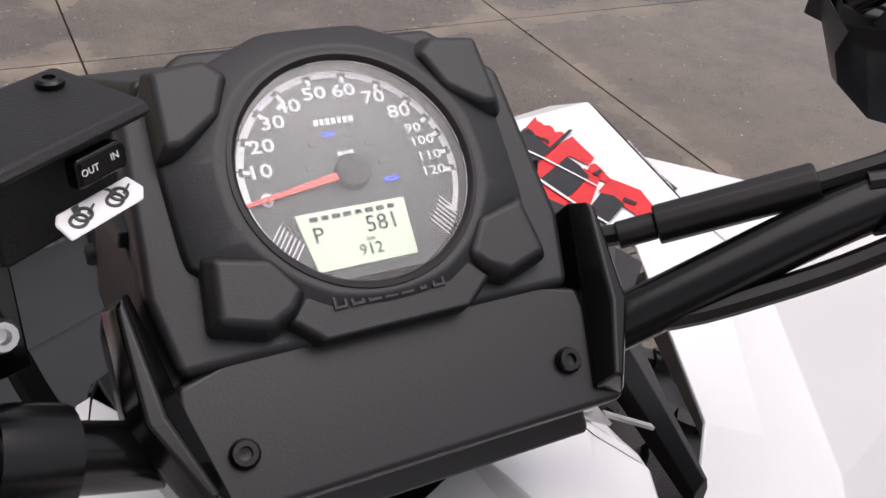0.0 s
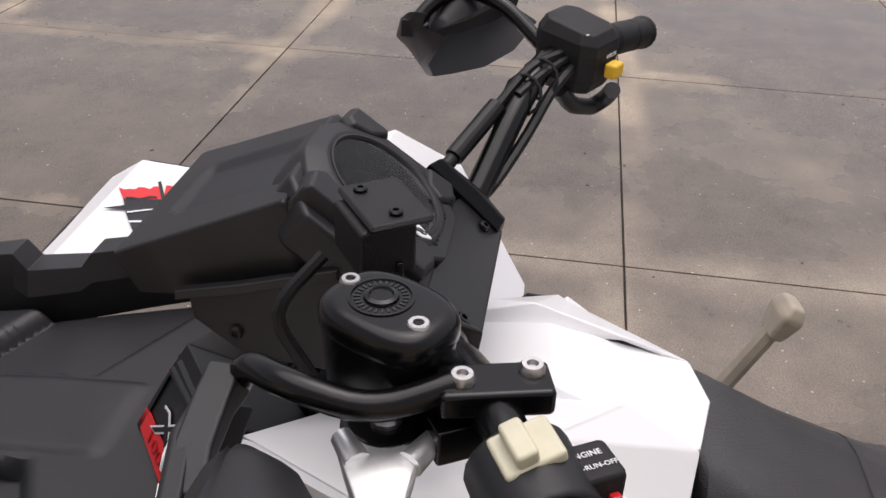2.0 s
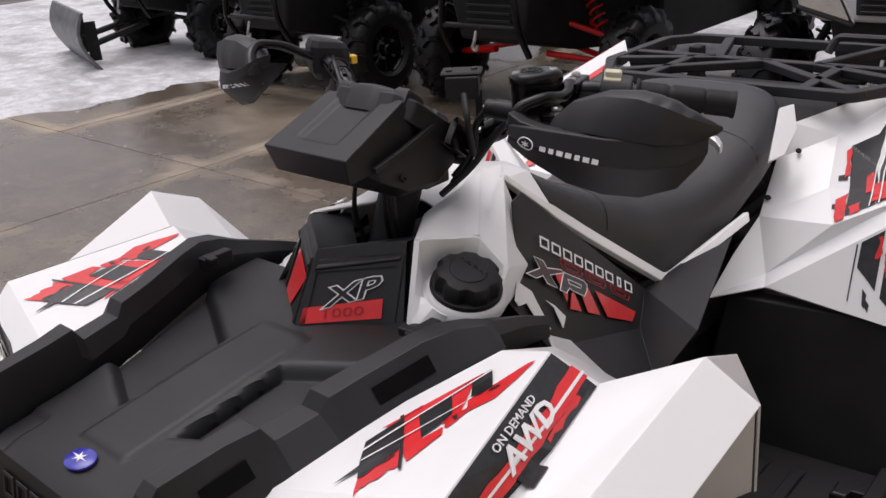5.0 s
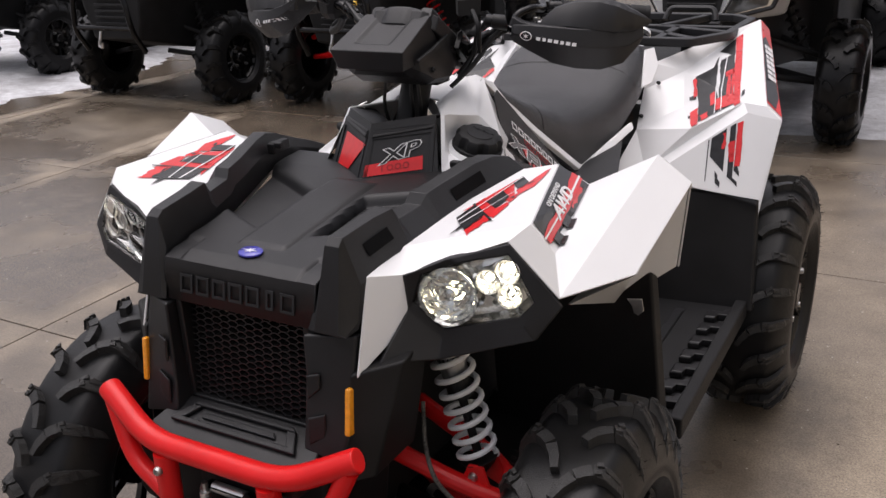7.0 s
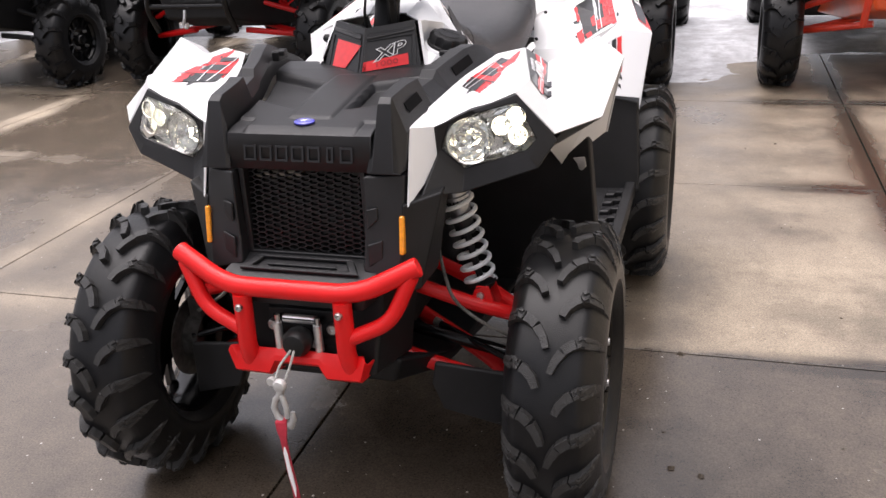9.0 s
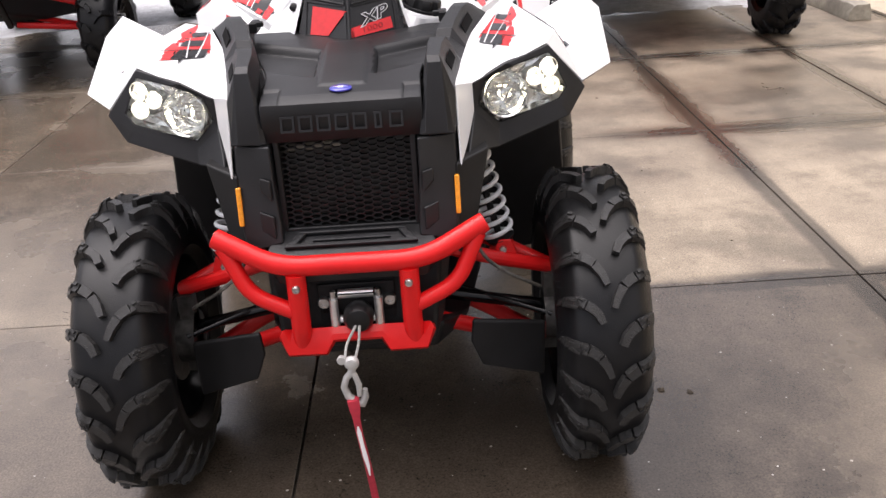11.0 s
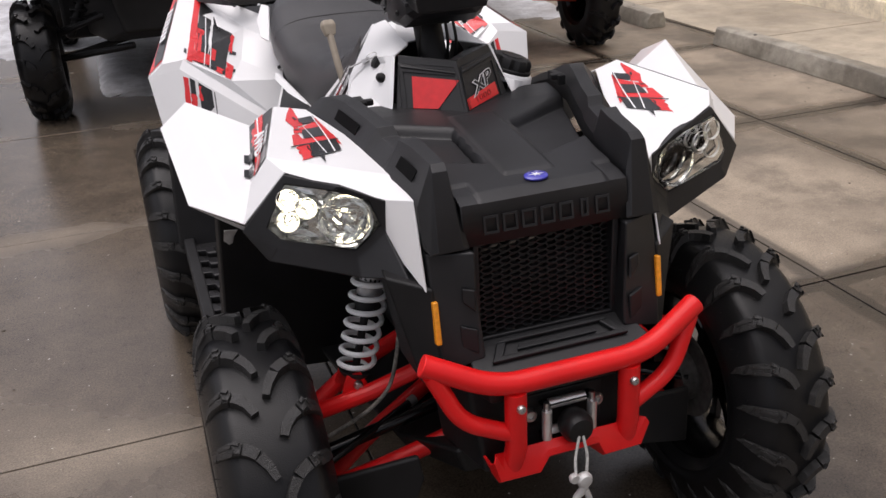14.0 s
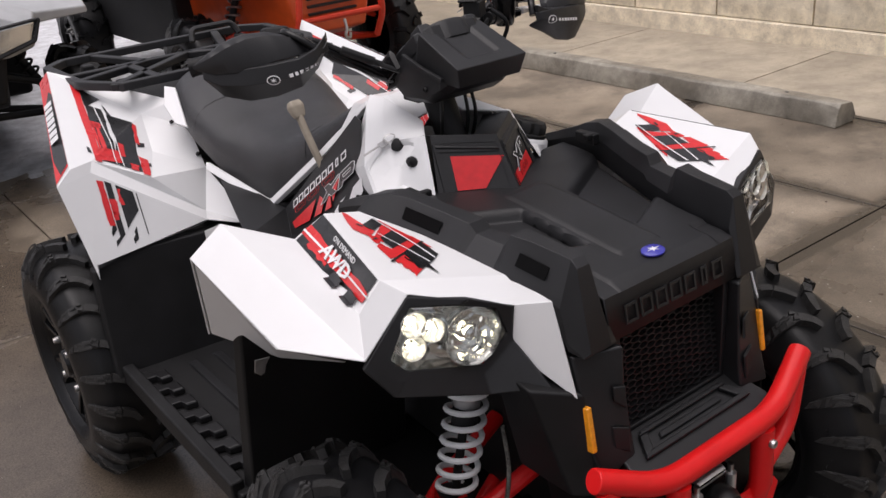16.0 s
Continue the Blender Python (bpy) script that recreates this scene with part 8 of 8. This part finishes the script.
for y in (0.0, 1.0):
    bm = bmesh.new()
    tube(bm, [Vector((-0.185 - 0.02 * y, 0.322 + 0.012 * y, 1.203 + 0.008 * y)) + Vector((0.35, 0.85, 0.0)).normalized() * 0.017 * math.cos(q) + Vector((-0.35, 0.1, 0.95)).normalized() * 0.017 * math.sin(q) for q in [math.pi / 6 * k for k in range(13)]], 0.0016, 5)
    part("cable_tie", bm, DARK, bar, "black cable tie")

# ---- machines parked in a row behind ----


def side_by_side(x, y, tint, arm, label, track=1.35, R=0.34, style=0):
    """A parked off-road buggy, seen from its front: wheels, arms, shocks, nose, bumper and cab front."""
    car = thing("off_road_buggy", label, "off-road buggy", (x, y, 0), group="machines parked in a row")
    h = track / 2
    for s in (-1, 1):
        wheel(car, (s * h, 0, R - 0.004), R, 0.23, s, rim=0.17, count=15, spokes=5, split=False)
        wheel(car, (s * h, 2.3, R - 0.004), R, 0.27, s, rim=0.17, count=15, spokes=5, split=False)
        bm = bmesh.new()
        for yy in (-0.18, 0.12):
            tube(bm, [(s * 0.2, yy, 0.40), (s * (h - 0.10), 0.0, 0.33)], 0.02, 8)
        part("lower_arm", bm, arm, car, "suspension arm")
        bm = bmesh.new()
        for yy in (-0.15, 0.10):
            tube(bm, [(s * 0.22, yy, 0.62), (s * (h - 0.10), 0.0, 0.47)], 0.018, 8)
        part("upper_arm", bm, arm, car, "suspension arm")
        bm = bmesh.new()
        a, c = Vector((s * 0.27, 0.02, 1.02)), Vector((s * (h - 0.19), -0.02, 0.47))
        d = (c - a).normalized()
        tube(bm, [a, c], 0.022, 10)
        shock = part("shock_absorber", bm, DARK, car)
        o1 = d.orthogonal().normalized()
        o2 = d.cross(o1)
        bm = bmesh.new()
        tube(bm, [a + d * (0.12 + 0.40 * i / 96) + (o1 * math.cos(math.pi * i / 6) + o2 * math.sin(math.pi * i / 6)) * 0.042 for i in range(97)], 0.0075, 6)
        part("coil_spring", bm, arm if style != 2 else ALLOY, shock, "coil spring")
        bm = bmesh.new()
        loft(bm, [[(s * 0.34, -0.42, 0.93), (s * (h + 0.05), -0.30, 0.90), (s * (h + 0.06), -0.28, 0.86), (s * 0.34, -0.42, 0.86)], [(s * 0.34, 0.10, 1.08), (s * (h + 0.10), 0.06, 1.00), (s * (h + 0.10), 0.06, 0.96), (s * 0.34, 0.10, 0.98)], [(s * 0.34, 0.55, 1.10), (s * (h + 0.10), 0.48, 0.92), (s * (h + 0.10), 0.48, 0.88), (s * 0.34, 0.55, 1.0)]])
        part("front_fender", bm, tint, car, bevel=0.012)
        bm = bmesh.new()
        loft(bm, [[(s * 0.22, -0.50, 0.84), (s * 0.44, -0.44, 0.90), (s * 0.44, -0.43, 0.97), (s * 0.22, -0.49, 0.93)], [(s * 0.22, -0.40, 0.84), (s * 0.44, -0.34, 0.90), (s * 0.44, -0.33, 0.97), (s * 0.22, -0.39, 0.93)]])
        if style == 3:
            bm = bmesh.new()
            lens_ = [(0.15, 0.742), (0.41, 0.812), (0.45, 0.905), (0.23, 0.885)]
            loft(bm, [[(s * x * k, y, 0.83 + (z - 0.83) * k) for x, z in lens_] for k, y in ((1.0, -0.52), (1.0, -0.575), (0.93, -0.588))])
            lamp_ = part("headlight", bm, CHROME, car, "large clear headlight", bevel=0.006)
            bm = bmesh.new()
            tube(bm, rounded([(s * x * 1.02, -0.58, 0.83 + (z - 0.83) * 1.06) for x, z in lens_ + lens_[:1]], 0.01), 0.010, 8)
            part("headlight_rim", bm, BLACK, lamp_, "black headlight surround")
        else:
            part("headlight", bm, CHROME, car, "clear headlight", bevel=0.01)
    bm = bmesh.new()
    loft(bm, [[(-0.24, -0.48, 0.52), (0.24, -0.48, 0.52), (0.30, -0.50, 0.80), (0.24, -0.46, 0.96), (-0.24, -0.46, 0.96), (-0.30, -0.50, 0.80)], [(-0.34, 0.0, 0.40), (0.34, 0.0, 0.40), (0.40, 0.0, 0.86), (0.34, 0.0, 1.10), (-0.34, 0.0, 1.10), (-0.40, 0.0, 0.86)], [(-0.46, 0.6, 0.36), (0.46, 0.6, 0.36), (0.50, 0.6, 0.9), (0.46, 0.6, 1.14), (-0.46, 0.6, 1.14), (-0.50, 0.6, 0.9)]])
    nose = part("nose", bm, tint if style == 2 else DARK, car, "front body shell", bevel=0.02)
    if style == 3:
        bm = bmesh.new()
        loft(bm, [[(-0.46, -0.40, 0.75), (0.46, -0.40, 0.75), (0.50, -0.38, 0.93), (0.30, -0.34, 1.02), (-0.30, -0.34, 1.02), (-0.50, -0.38, 0.93)], [(-0.30, -0.56, 0.745), (0.30, -0.56, 0.745), (0.44, -0.55, 0.88), (0.24, -0.50, 0.97), (-0.24, -0.50, 0.97), (-0.44, -0.55, 0.88)]])
        part("front_bumper", bm, tint, car, "pale grey moulded bumper", bevel=0.02)
        bm = bmesh.new()
        loft(bm, [[(-0.15, y, 0.78), (0.15, y, 0.78), (0.17, y + 0.03, 0.93), (-0.17, y + 0.03, 0.93)] for y in (-0.52, -0.572)])
        part("grille_panel", bm, DARK, car, "black grille panel", bevel=0.006)
    for k in range(5):
        bm = bmesh.new()
        box(bm, (0, -0.497 + 0.002 * k, 0.64 + 0.045 * k) if style != 3 else (0, -0.574 + 0.006 * k, 0.795 + 0.027 * k), (0.34, 0.02, 0.016) if style != 3 else (0.26, 0.02, 0.010))
        part("grille_slat", bm, BLACK, nose, bevel=0.003)
    bm = bmesh.new()
    box(bm, (0, 1.45, 0.55), (1.2, 1.8, 0.42))
    box(bm, (0, 1.1, 0.98), (1.35, 1.0, 0.5))
    box(bm, (0, 2.3, 1.0), (1.25, 0.8, 0.4))
    part("body", bm, DARK, car, "dark cab and bed", bevel=0.03)
    bm = bmesh.new()
    for s in (-1, 1):
        tube(bm, rounded([(s * 0.58, 0.55, 1.05), (s * 0.55, 0.95, 1.80), (s * 0.55, 1.9, 1.85), (s * 0.58, 2.3, 1.10)], 0.1), 0.024, 8)
    tube(bm, [(-0.55, 0.95, 1.80), (0.55, 0.95, 1.80)], 0.024, 8)
    part("roll_cage", bm, GLOSSK, car, "black roll cage")
    if style != 3:
        bm = bmesh.new()
        tube(bm, rounded([(-0.30, -0.50, 0.44), (-0.30, -0.60, 0.60), (-0.26, -0.60, 0.86), (0.26, -0.60, 0.86), (0.30, -0.60, 0.60), (0.30, -0.50, 0.44)], 0.07), 0.021, 10)
        tube(bm, [(-0.30, -0.59, 0.62), (0.30, -0.59, 0.62)], 0.018, 8)
        part("brush_guard", bm, arm if style == 2 else GLOSSK, car, "tubular brush guard", bevel=0.002)
    bm = bmesh.new()
    tube(bm, rounded([(0, -0.62, 0.60), (0.0, -0.64, 0.54), (-0.02, -0.64, 0.50), (0.015, -0.64, 0.48), (0.02, -0.64, 0.52)], 0.02), 0.010, 8)
    part("winch_hook", bm, STEEL, car, "bright steel hook")
    return car


side_by_side(-7.15, 4.50, GREYP, DARK, "dark utility buggy with a snow plow in front", track=1.3)
side_by_side(-4.60, 4.05, DARK, DARK, "black off-road buggy with a tubular front guard", track=1.34)
side_by_side(-2.66, 4.25, DARK, RED, "black off-road buggy with red suspension arms", track=1.46)
side_by_side(-0.34, 4.22, mat("pale_grey_plastic", (0.48, 0.49, 0.50), 0.35, vary=0.1, scale=8, coat=0.2), DARK, "grey and white off-road buggy on snowy concrete", track=1.45, style=3)
side_by_side(1.86, 4.32, ORANGE, mat("orange_red_arm_paint", (0.70, 0.05, 0.02), 0.35, vary=0.1), "orange off-road buggy with orange suspension arms", track=1.42, style=2)


def plow():
    b = bmesh.new()
    secs = []
    for i in range(13):
        x = -0.75 + 1.5 * i / 12
        secs.append([(x, -0.06 - 0.16 * math.sin(k * 0.42) + 0.02, 0.02 + 0.09 * k) for k in range(7)] + [(x, -0.03 - 0.16 * math.sin(k * 0.42) + 0.02, 0.02 + 0.09 * k) for k in range(6, -1, -1)])
    loft(b, secs)
    blade = tagged(part("snow_plow", b, PLOWM, bevel=0.004), "scuffed grey steel snow plow blade", "snow plow")
    blade.matrix_basis = pose(-7.65, 3.75, 0, 0, 0, -18)
    for x in (-0.3, 0.3):
        b = bmesh.new()
        tube(b, [(x, 0.0, 0.22), (x * 0.8, 0.55, 0.35)], 0.03, 8)
        box(b, (x, 0.0, 0.25), (0.04, 0.10, 0.36))
        part("push_arm", b, DARK, blade, "black push arm")
    b = bmesh.new()
    box(b, (0, -0.05, 0.015), (1.5, 0.016, 0.07))
    part("cutting_edge", b, STEEL, blade, "worn cutting edge", bevel=0.002)
    return blade


plow()
